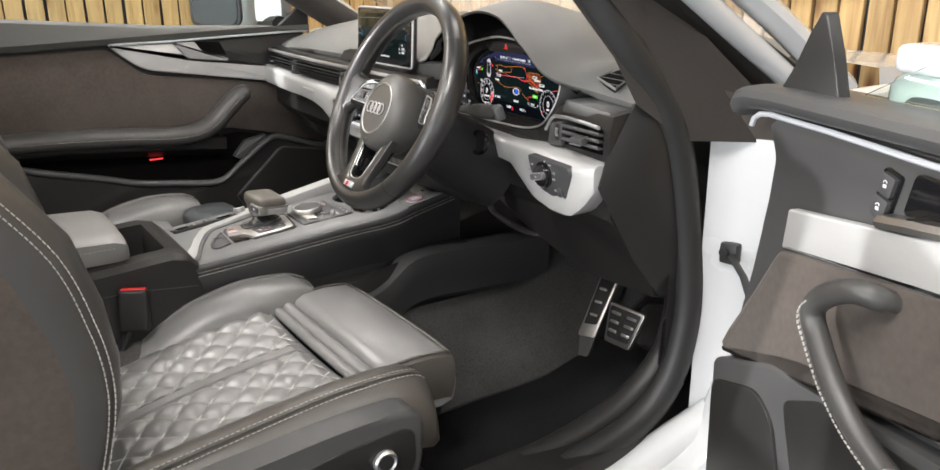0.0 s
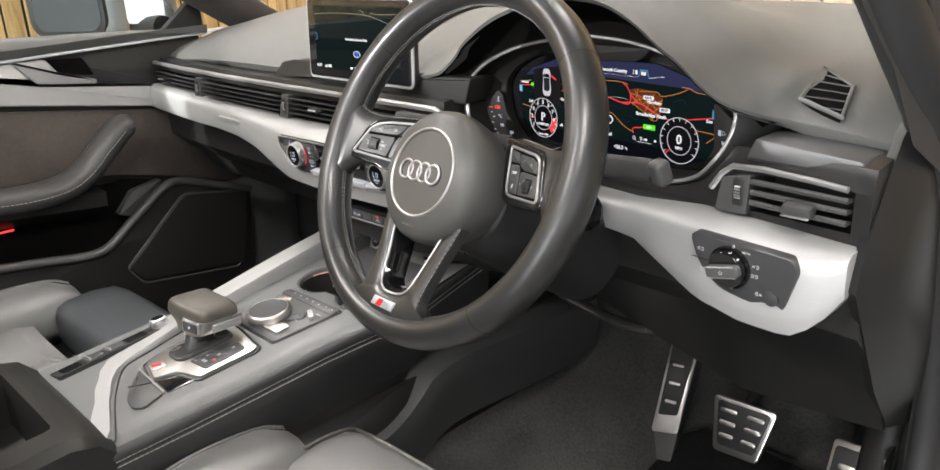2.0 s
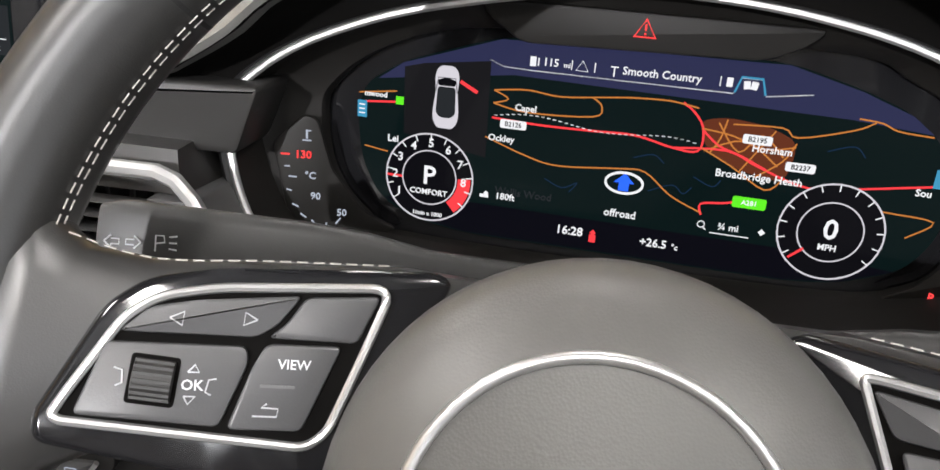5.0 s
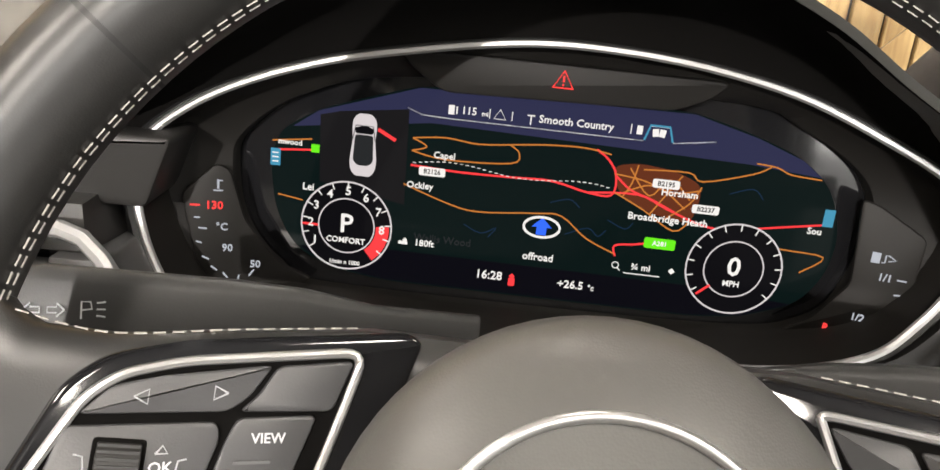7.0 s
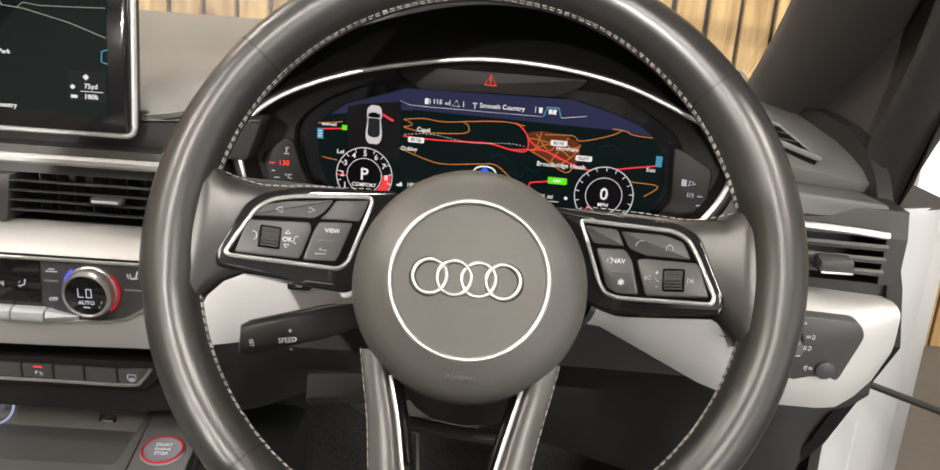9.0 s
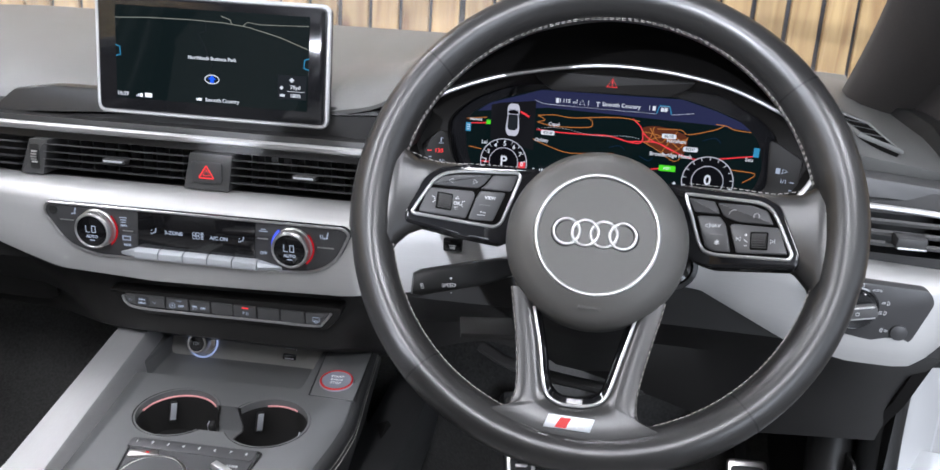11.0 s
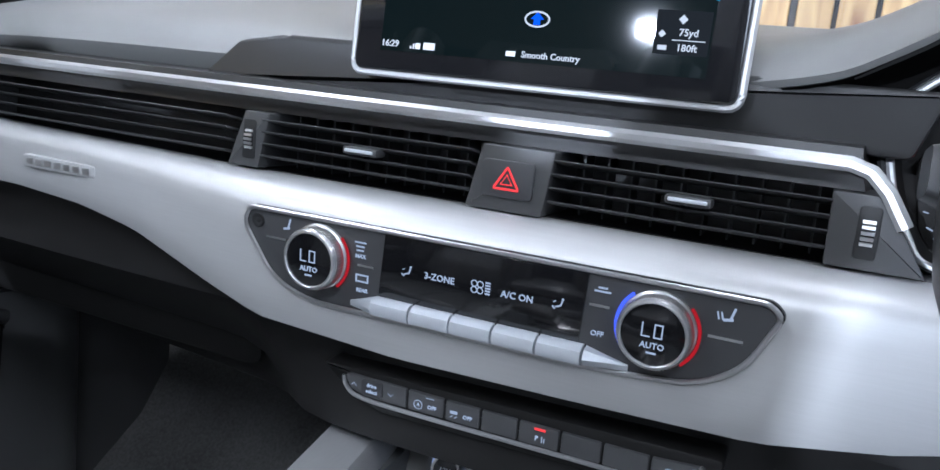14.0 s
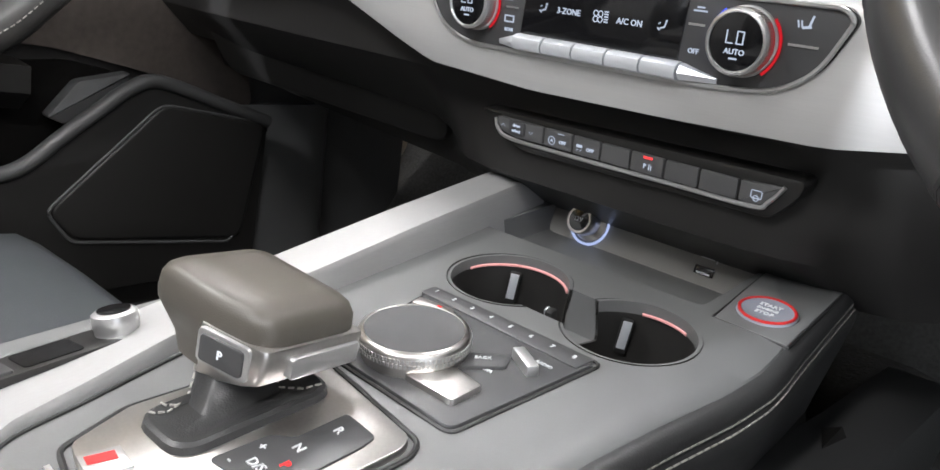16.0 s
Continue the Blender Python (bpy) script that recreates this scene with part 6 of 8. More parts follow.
for y in np.linspace(-0.30, 0.30, 20):
    b = lerp([(-0.3, 0.02), (-0.15, 0.03), (-0.05, 0.055), (0.1, 0.085), (0.3, 0.09)], y)
    low.append([CN @ Vector((x, y, h)) for x, h in ((lerp(RIGHT, y) - 0.02, -0.09), (lerp(RIGHT, y) - 0.012, -0.12), (0.165 + 0.012, -0.17 + b * 0.7), (0.19, -0.19 + b * 0.7), (0.195, -0.26), (0.18, -0.36), (-0.15, -0.36), (-0.15, -0.08), (-0.122, -0.02))])
part("lower_body", loft(low), BLACK, con, "black lower console")
pad_secs = []
for y in np.linspace(-0.34, 0.32, 34):
    zt = lerp([(-0.35, 0.395), (-0.2, 0.40), (-0.13, 0.412), (-0.095, 0.432), (-0.06, 0.462), (-0.03, 0.474), (0.02, 0.476), (0.14, 0.468), (0.32, 0.46)], y)
    xo = 0.006 + lerp([(-0.35, 0.196), (-0.1, 0.2), (-0.04, 0.202), (0.14, 0.206), (0.32, 0.206)], y)
    pad_secs.append([Vector((x, y, z)) for x, z in ((xo - 0.06, zt - 0.002), (xo - 0.014, zt), (xo - 0.003, zt - 0.006), (xo, zt - 0.018), (xo + 0.003, zt - 0.05), (xo - 0.003, zt - 0.105), (xo - 0.03, zt - 0.13), (xo - 0.06, zt - 0.13))])
part("knee_pad", loft(pad_secs), CHARCOAL, con, "charcoal knee pad with a curved top edge")
# rear of console: storage well and armrest
rear = []
for y, w, zt in ((-0.47, 0.137, 0.527), (-0.49, 0.14, 0.548), (-0.52, 0.142, 0.556), (-0.7, 0.146, 0.545), (-0.95, 0.146, 0.54)):
    rear.append([Vector((x, y, z)) for x, z in ((w - 0.012, zt), (w, zt - 0.01), (w + 0.002, zt - 0.06), (w + 0.01, 0.3), (-w - 0.01, 0.3), (-w, zt - 0.01), (-w + 0.012, zt))])
carved(loft(rear), [box((0.19, 0.16, 0.12), pose(0.0, -0.60, 0.54), 0.01)], BLACK, con, "rear_body", "black rear console with an open tray")
part("side_seam", tube([(0.149, -0.92, 0.505), (0.1485, -0.6, 0.502), (0.144, -0.48, 0.487)], 0.0007, sides=5), CHARCOAL, con)
arm = thing("armrest", "grey leather armrest lid with stitched edge", "armrest", (0.0, -0.75, 0.54))
secs = []
for y, k, zt in ((-0.585, 0.88, 0.582), (-0.59, 0.96, 0.592), (-0.61, 1.0, 0.60), (-0.75, 1.02, 0.607), (-0.95, 1.02, 0.61)):
    w = 0.118 * k
    secs.append([Vector((x, y, z)) for x, z in ((-w, zt - 0.03), (-w, zt - 0.01), (-w + 0.02, zt), (0, zt + 0.004), (w - 0.02, zt), (w, zt - 0.01), (w, zt - 0.03), (w - 0.004, 0.552), (-w + 0.004, 0.552))])
part("lid", loft(secs), SEAT_HIDE, arm)
stitches([(0.118 * 1.0, y, 0.58) for y in np.linspace(-0.61, -0.9, 30)], "lid_stitching", arm, 0.005, 0.003, 0.0005, shift=(0.0015, 0, 0))
stitches([(x, -0.586, 0.573) for x in np.linspace(-0.1, 0.1, 30)], "lid_stitching", arm, 0.005, 0.003, 0.0005, shift=(0, -0.0005, 0))

# aluminium rail and rear panel of the console
rail = []
for y, xo, ho, xi, hi in ((0.262, -0.13, 0.026, -0.094, 0.026), (0.23, -0.126, 0.026, -0.09, 0.026), (0.10, -0.110, 0.022, -0.074, 0.022), (-0.01, -0.100, 0.015, -0.062, 0.016), (-0.10, -0.108, 0.0, -0.053, 0.009), (-0.153, -0.112, -0.006, -0.039, 0.0065), (-0.185, -0.114, -0.009, -0.031, 0.0055), (-0.205, -0.115, -0.011, -0.019, 0.005), (-0.22, -0.116, -0.012, 0.0, 0.0045), (-0.243, -0.117, -0.014, 0.046, 0.004), (-0.268, -0.118, -0.016, 0.11, 0.004), (-0.287, -0.119, -0.016, 0.134, 0.003)):
    rail.append([CN @ Vector((x, y, h)) for x, h in ((xo - 0.004, ho - 0.012), (xo, ho), (xo + (xi - xo) * 0.5, (ho + hi) / 2 + 0.002), (xi, hi), (xi + 0.003, hi - 0.004), (xi + 0.004, -0.02), (xo - 0.004, -0.03))])
part("rail", loft(rail), RAIL, con, "matt aluminium rail")
# switches let into the rail
SP = CN @ pose(-0.082, -0.178, 0.0005, 0, -10, 2.5)
sp = part("rail_switch_panel", plate(round_poly(mm([(-17, 86), (10, 92), (16, 84), (14, -86), (-16, -88)]), 0.004), SP @ pose(0, 0, 0.003), 0.006, 0.0008), BLACK, con, "black switch panel in the rail")
part("volume_knob", lathe([(0.0001, 0.0125), (0.010, 0.0122), (0.0118, 0.011), (0.0122, 0.009), (0.0122, 0.004), (0.0115, 0.003), (0.0115, 0)], SP @ pose(0, 0.064, 0.003), 36), CHROME, sp, "knurled chrome volume knob")
part("knob_face", lathe([(0.0001, 0.0132), (0.0088, 0.0129), (0.0088, 0.012)], SP @ pose(0, 0.064, 0.003), 28), GLOSS, sp)
for y in (-0.005, -0.033):
    part("switch", plate(rounded(0.026, 0.024, 0.002), SP @ pose(-0.001, y, 0.0045), 0.003, 0.0008), BUTTON, sp)
    part("switch_edge", box((0.024, 0.0025, 0.004), SP @ pose(-0.001, y - 0.008, 0.0055), 0.001), CHROME, sp)
part("recess", plate(rounded(0.024, 0.03, 0.003), SP @ pose(-0.001, 0.027, 0.0036), 0.002), GLOSS, sp)
part("recess", plate(rounded(0.024, 0.026, 0.003), SP @ pose(-0.001, -0.065, 0.0036), 0.002), GLOSS, sp)

# panel seam around the selector area
part("panel_seam", tube(on(CN, curve_through([Vector((x, y, 0)) for x, y in mm([(-54, -60), (-46, -100), (-33, -153), (-25, -188), (-12, -203), (8, -216), (52, -239), (112, -263), (132, -272)])], 6), 0.0006), 0.001, False, 6), RUBBER, con)
# controller panel
mp = thing("media_controller", "black media control pad with a large round dial", "controller", turn=CN @ pose(0.04, 0.012, 0))
part("pad", plate(round_poly(mm([(1, -38), (-20, 64), (105, 66), (96, -40)]), 0.006), CN @ pose(0, 0, 0.0022), 0.004, 0.001), BUTTON, mp)
part("pad_seam", tube(on(CN, round_poly(mm([(-0.5, -40), (-22, 66), (107, 68), (98, -42)]), 0.006), 0.0003), 0.0012, True, 6), RUBBER, mp)
KM = CN @ pose(0.032, -0.004, 0.002)
part("dial", lathe([(0.029, 0), (0.0295, 0.004), (0.031, 0.006), (0.031, 0.0125), (0.0298, 0.0145), (0.028, 0.0152), (0.0272, 0.0148)], KM, 56, False), STEEL, mp, "knurled satin dial")
bm = bmesh.new()
for k in range(84):
    for hh in (0.0078, 0.0108):
        bm_box(bm, (0.0008, 0.0013, 0.0022), KM @ pose(0, 0, 0, 0, 0, 360 * (k + (0.5 if hh > 0.009 else 0)) / 84) @ pose(0.0311, 0, hh))
part("knurl", bm, CHROME, mp, smooth=False)
part("dial_face", lathe([(0.0001, 0.0142), (0.02, 0.0145), (0.0273, 0.0149), (0.0273, 0.013)], KM, 48), BUTTON, mp, "dark touch surface")
part("silver_key", plate(round_poly(mm([(50, -28), (52, -1), (84, -5), (84, -27)]), 0.003), CN @ pose(0, 0, 0.006), 0.005, 0.001), STEEL, mp, "satin silver key")
part("back_key", plate(round_poly(mm([(46, 10), (72, 32), (78, 20), (60, 0)]), 0.003), CN @ pose(0, 0, 0.0045), 0.004, 0.001), BUTTON, mp)
part("top_key", plate(round_poly(mm([(-12, 34), (-14, 44), (12, 48), (18, 40)]), 0.002), CN @ pose(0, 0, 0.0045), 0.004, 0.001), STEEL, mp)
part("rocker", box((0.007, 0.022, 0.007), CN @ pose(0.082, 0.031, 0.005, 0, 0, 62), 0.001), CHROME, mp, "silver rocker")
part("number_strip", plate(round_poly(mm([(-21, 51), (-21, 64), (103, 66), (102, 50)]), 0.002), CN @ pose(0, 0, 0.0032), 0.002, 0.0005), BUTTON, mp)
for i in range(8):
    letters(str(i + 1), 0.0058, CN @ pose(-0.014 + 0.0155 * i, 0.0585, 0.0036), MARK_DIM, mp)
letters("BACK", 0.0045, CN @ pose(0.064, 0.017, 0.0049, 0, 0, 40), MARK_DIM, mp)
letters("RADIO", 0.0045, CN @ pose(0.088, 0.04, 0.0026, 0, 0, 0), MARK_DIM, mp)
letters("MEDIA", 0.0045, CN @ pose(0.07, 0.012, 0.0026, 0, 0, 0), MARK_DIM, mp)
bars([(5, 42, 3, 1.4, 0)], CN, RED_GLOW, mp, "red_indicator", 0.0052)

# start button, socket panel
st = thing("start_button", "round start stop engine button with a red ring", "button", turn=CN @ pose(0.141, 0.2, 0.0045, 4, 0, 3))
SB = st.matrix_basis.copy()
part("plate", plate(round_poly(mm([(-23, -27), (25, -31), (27, 72), (-25, 72)]), 0.002), SB, 0.014, 0.001, 2), CONSOLE, st)
part("plate_seam", tube(on(SB, mm([(-24, 60), (-23.8, -27.5), (25.6, -31.6), (27.6, 70)]), -0.001), 0.0011, False, 6), RUBBER, st)
BLUE_GREY = material("blue_grey_button", (0.27, 0.29, 0.34), 0.35, vary=0.04)
part("button", lathe([(0.0192, -0.001), (0.0188, 0.0012), (0.017, 0.0024), (0.0155, 0.0016), (0.0001, 0.002)], SB, 40), BLUE_GREY, st)
part("red_ring", tube(on(SB, arc(0.0172, 0, 360, 40)[:-1], 0.0018), 0.0012, True, 6), RED, st, "red ring")
MARK_WHITE = material("printed_white_mark", (0.8, 0.82, 0.85), 0.5, vary=0.02)
for i, t in enumerate(("START", "ENGINE", "STOP")):
    letters(t, 0.0062 if i != 1 else 0.0048, SB @ pose(0, 0.006 - 0.0058 * i, 0.0022), MARK_WHITE, st)
sk = thing("socket_panel", "dark panel with a 12 volt socket and a USB port", "socket panel", (0.01, 0.07, 0.56))
# lighter warm grey stands for light on the socket panel
LIT_PANEL_GREY = material("lit_panel_plastic", (0.21, 0.203, 0.193), 0.5, grain=0.08, scale=1400, bump=0.08)
KP = facing(0.012, 0.068, 0.572, 18)
part("panel", plate(round_poly(mm([(-102, 28), (104, 28), (98, -26), (-96, -26)]), 0.008), KP, 0.01, 0.002), LIT_PANEL_GREY, sk, "warm grey soft panel")
RG = KP @ pose(-0.056, 0.002, 0.001)
part("lit_ring", tube(on(RG, arc(0.0178, 0, 360, 36)[:-1], 0.001), 0.0012, True, 6), glow("blue_white_ring", (0.55, 0.65, 1.0), 0.55), sk, "lit ring")
part("socket", lathe([(0.015, 0), (0.0105, 0.002), (0.0105, 0.008), (0.0118, 0.009), (0.0118, 0.0185), (0.0112, 0.0195), (0.0095, 0.0195), (0.0001, 0.019)], RG, 36), STEEL, sk, "12 volt socket cap")
part("socket_face", lathe([(0.0001, 0.0205), (0.0092, 0.02), (0.0094, 0.019)], RG, 30), GLOSS, sk)
letters("12V", 0.0068, RG @ pose(0, 0, 0.0208), MARK_DIM, sk)
part("usb_port", box((0.016, 0.007, 0.002), KP @ pose(0.052, -0.004, 0.001), 0.0008), GLOSS, sk)
bars([(52, 6, 11, 0.7, 0), (55, 7, 3, 0.7, 30), (60, 6, 0.8, 4, 0), (52, -6, 11, 1.4, 0)], KP, MARK_DIM, sk, "usb_mark", 0.0024)
part("tray_wall", box((0.215, 0.012, 0.07), pose(0.01, 0.088, 0.575, -18), 0.003), CONSOLE, con)

# ---- gear selector ----
gs = thing("gear_selector", "brown-grey leather gear selector with a satin metal collar", "gear lever", turn=CN @ pose(0.012, -0.1, 0))
part("gate_plate", plate(round_poly(mm([(-1, -173), (-12, -142), (-6, -58), (14, -49), (90, -60), (95, -68), (93, -145), (55, -158), (44, -184)]), 0.004), CN @ pose(0, 0, 0.0042), 0.006, 0.0012), STEEL, gs, "satin metal gate plate")
part("plate_seam", tube(on(CN, round_poly(mm([(-4, -177), (-16, -142), (-9, -54), (14, -45), (93, -57), (99, -67), (97, -149), (58, -161), (46, -189)]), 0.005), 0.0006), 0.0015, True, 6), RUBBER, gs)
part("gear_scale", plate(round_poly(mm([(59, -71), (82, -73), (84, -84), (84, -132), (48, -136), (50, -107), (59, -100)]), 0.003), CN @ pose(0, 0, 0.0052), 0.002, 0.0005), BUTTON, gs, "dark gear scale")
for t, x, y in (("R", 68, -83), ("N", 67, -104), ("D/S", 65, -124), ("+", 56, -115), ("-", 55, -130)):
    letters(t, 0.0085, CN @ pose(x / 1000, y / 1000, 0.0055, 0, 0, 0), MARK_DIM, gs)
letters("P", 0.0085, CN @ pose(0.073, -0.115, 0.0056), RED_GLOW, gs)
part("gate_badge", plate(mm([(12, -176), (29, -178), (33, -161), (16, -159)]), CN @ pose(0, 0, 0.0056), 0.002, 0.0004), CHROME, gs)
part("gate_badge_red", plate(mm([(15, -174), (21, -174.8), (24.5, -163.5), (18.5, -162.5)]), CN @ pose(0, 0, 0.006), 0.001), RED, gs)
gk = pose(0.004, -0.285, 0.589, 7, -4, 6)
G2 = gk @ pose(0, 0, 0.012, -12, 9.5, 0)
KNOB_HIDE = leather("brown_grey_knob_leather", (0.082, 0.074, 0.063), 0.4, 1500, 0.08, 0.08)
boot = []
for w, d, h, t in ((0.042, 0.084, 0.004, 0), (0.040, 0.082, 0.0075, 0), (0.036, 0.078, 0.0088, 0), (0.032, 0.074, 0.0082, 0), (0.027, 0.062, 0.0062, 0.1), (0.023, 0.042, 0.006, 0.45), (0.020, 0.034, 0.013, 0.8), (0.017, 0.028, 0.026, 1)):
    c = Vector((0.021, -0.105, h)).lerp(Vector((0.004, -0.098, h)), t)
    boot.append([CN @ (c + Vector((x * (1 + (0.07 * math.sin(9 * i) if t > 0.3 else 0)), y, 0))) for i, (x, y) in enumerate(rounded(w, d, min(w, d) * 0.3, 4))])
part("gaiter", loft(boot), DARK_HIDE, gs, "black leather gaiter")
for k in (10, 12):
    stitches([boot[j][k] + Vector((0, -0.0006, 0.0008)) for j in range(2, 8)], "gaiter_stitching", gs, 0.003, 0.0015, 0.0004)
stitches([boot[j][2] + Vector((0.0006, 0, 0.0008)) for j in range(2, 8)], "gaiter_stitching", gs, 0.003, 0.0015, 0.0004)


def slanted(base, rows, r):
    """Loft of one rounded outline through depths, each with its own scale and centre."""
    out = []
    for d, k, cx, cy in rows:
        out.append([G2 @ Vector((x * k + cx, y * k + cy, d)) for x, y in round_poly(mm(base), r, 6)])
    return loft(out)


part("knob", slanted([(-40, -31), (2, -33), (40, -27), (41, 33), (-38, 33)],
     [(0.0062, 0.3, -0.001, 0), (0.0056, 0.6, -0.001, 0), (0.0038, 0.84, 0, 0), (0.0012, 0.93, 0, 0), (-0.003, 0.985, 0, 0), (-0.010, 1, 0, 0), (-0.015, 0.985, 0, 0), (-0.022, 0.87, 0.001, -0.001), (-0.028, 0.7, 0.002, -0.005), (-0.037, 0.4, -0.003, -0.014), (-0.041, 0.2, -0.006, -0.015)], 0.013),
     KNOB_HIDE, gs, "brown-grey satin leather knob")
part("collar", slanted([(3, -33.6), (41, -27.5), (42.5, 34), (3, 34)],
     [(-0.0105, 0.93, 0.001, 0), (-0.0112, 0.995, 0, 0), (-0.013, 1.01, 0, 0), (-0.022, 0.99, 0, -0.0005), (-0.029, 0.92, 0.0005, -0.002), (-0.033, 0.72, 0.0005, -0.007), (-0.041, 0.3, -0.004, -0.016)], 0.004),
     STEEL, gs, "satin metal collar")
PB = G2 @ pose(0.0195, -0.0303, -0.0205, 0, 0, 10) @ pose(0, 0, 0, 94)
part("park_bezel", plate(rounded(0.030, 0.0175, 0.003), PB @ pose(0, 0, 0.0022), 0.006, 0.001), CHROME, gs)
part("park_button", plate(rounded(0.0245, 0.0135, 0.0022), PB @ pose(0, 0, 0.0036), 0.005, 0.0008), BUTTON, gs, "dark grey park button")
letters("P", 0.0075, PB @ pose(0, 0, 0.0039), WHITE_GLOW, gs)
part("release_key", plate(rounded(0.044, 0.011, 0.0022), G2 @ pose(0.0425, 0.009, -0.021, 90, 0, 90) @ pose(0, 0, 0.0022), 0.006, 0.0012), CHROME, gs, "metal release key")
part("drive_keys", plate(round_poly(mm([(8, -188), (36, -211), (58, -227), (86, -231), (97, -222), (87, -193)]), [0.002, 0.012, 0.012, 0.008, 0.006, 0.002]), CN @ pose(0, 0, 0.003), 0.004, 0.001), BUTTON, con, "two grey keys")
part("key_split", box((0.034, 0.0012, 0.001), CN @ pose(0.0455, -0.2, 0.0032, 0, 0, 55)), RUBBER, con)
part("key_line", box((0.078, 0.0024, 0.0015), CN @ pose(0.047, -0.1885, 0.0033, 0, 0, -3.5)), CHROME, con)
part("gloss_tray", plate(round_poly(mm([(50, -184), (56, -162), (92, -149), (88, -187)]), 0.004), CN @ pose(0, 0, 0.0015), 0.003, 0.0006), GLOSS, con)


# ---- seats ----
def bolster(path, rx, rz, parent, name, mat, label=""):
    secs = []
    for i, (p, k) in enumerate(path):
        c = Vector(p)
        secs.append([c + Vector((rx * k * math.copysign(abs(math.cos(a)) ** 0.8, math.cos(a)), 0, rz * k * math.copysign(abs(math.sin(a)) ** 0.8, math.sin(a)))) for a in (2 * math.pi * j / 18 for j in range(18))])
    return part(name, loft(secs), mat, parent, label)


def seat(cx, name, label, quilted):
    s = thing(name, label, "car seat", (cx, -0.55, 0.2), group="front seats")
    q = lambda x, y, z: (cx + x, y, z)
    part("base", box((0.46, 0.46, 0.12), pose(cx, -0.50, 0.30), 0.03, 3), BLACK, s, "black seat base")
    for sg in (-1,) if quilted else (-1, 1):
        bolster([(q(sg * 0.215, -0.255, 0.415), 0.25), (q(sg * 0.216, -0.27, 0.42), 0.7), (q(sg * 0.22, -0.31, 0.422), 1.0), (q(sg * 0.222, -0.40, 0.423), 1.05), (q(sg * 0.224, -0.49, 0.404), 1.08), (q(sg * 0.224, -0.56, 0.374), 1.05), (q(sg * 0.222, -0.635, 0.325), 1.0), (q(sg * 0.22, -0.70, 0.30), 1.0)], 0.056, 0.053, s, "side_bolster", SEAT_HIDE, "grey leather side bolster")
        pts = [q(sg * (0.226 + 0.014) - 0.0, y, z) for y, z in ((-0.27, 0.457), (-0.31, 0.4735), (-0.40, 0.4775), (-0.49, 0.459), (-0.56, 0.428), (-0.62, 0.389))]
        part("piping", tube(curve_through(pts, 5), 0.0022, sides=6), SEAT_HIDE, s, "raised leather piping")
        stitches([Vector(p) + Vector((-sg * 0.006, 0, 0.0)) for p in curve_through(pts, 5)], "bolster_stitching", s, 0.005, 0.003, 0.0005)
        part("side_cover", tube(curve_through([q(sg * 0.262, -0.30, 0.40), q(sg * 0.278, -0.36, 0.385), q(sg * 0.285, -0.5, 0.375), q(sg * 0.285, -0.72, 0.37)], 5), 0.05, sides=14, flat=1.0, up=(0, 0, 1)), CHARCOAL, s, "charcoal plastic side cover")
    if quilted:
        # outer bolster: a ridge with piping, falling to a moulded side cover
        ridge = [(-0.262, 0.40, 0.6), (-0.266, 0.425, 0.85), (-0.275, 0.444, 0.97), (-0.295, 0.455, 1.0), (-0.34, 0.459, 1.0), (-0.42, 0.457, 1.0), (-0.50, 0.449, 1.0), (-0.60, 0.436, 1.0), (-0.72, 0.42, 1.0)]
        secs = []
        for y, zt, k in ridge:
            secs.append([Vector(q(0.225 + (x - 0.225) * k, y, max(zt + dz, 0.33))) for x, dz in ((0.15, -0.10), (0.158, -0.05), (0.172, -0.02), (0.19, -0.006), (0.212, 0.0), (0.232, -0.001), (0.246, -0.007), (0.262, -0.024), (0.276, -0.05), (0.28, -0.085), (0.27, -0.12))])
        part("side_bolster", loft(secs), SIDE_HIDE, s, "brown-black leather outer bolster")
        pts = [q(0.225 + 0.012 * k, y, zt + 0.0005) for y, zt, k in ridge[2:]]
        part("piping", tube(curve_through(pts, 5), 0.0024, sides=6), SIDE_HIDE, s, "raised leather piping")
        for off in (-0.008, 0.009):
            stitches([Vector(p) + Vector((off, 0, 0.0 if off < 0 else -0.0025)) for p in curve_through(pts, 5)], "bolster_stitching", s, 0.005, 0.003, 0.0005)
        SC = Matrix(((0, 0, 1, cx + 0.309), (1, 0, 0, 0), (0, 1, 0, 0), (0, 0, 0, 1)))
        part("side_cover", plate(round_poly(mm([(-330, 305), (-316, 340), (-312, 412), (-334, 436), (-440, 436), (-600, 424), (-800, 408), (-800, 300)]), [0.02, 0.02, 0.02, 0.03, 0.1, 0.1, 0.01, 0.01]), SC, 0.05, 0.012, 4), CHARCOAL, s, "charcoal moulded side cover")
        inset = round_poly(mm([(-345, 325), (-332, 350), (-334, 398), (-352, 409), (-440, 406), (-540, 388), (-620, 372), (-640, 345), (-600, 325)]), 0.016)
        part("switch_panel", plate(inset, SC @ pose(0, 0, 0.0025), 0.006, 0.0015), BLACK, s, "black switch panel")
        part("panel_seam", tube(on(SC, inset, 0.0006), 0.0016, True, 6), RUBBER, s)
    # quilted panel
    nx, ny = (120, 108)
    def quilt(u, v):
        x, y = (u - 0.5) * 0.40, -0.365 - 0.36 * v
        sag = 0.425 + 0.016 * (2 * abs(u - 0.5)) ** 3 * (1 - v) - 0.02 * v - 0.04 * v * v
        a, b = x / 0.062 + y / 0.056, x / 0.062 - y / 0.056
        puff = (0.0085 if quilted else 0.0) * (abs(math.sin(math.pi * a)) * abs(math.sin(math.pi * b))) ** 0.42
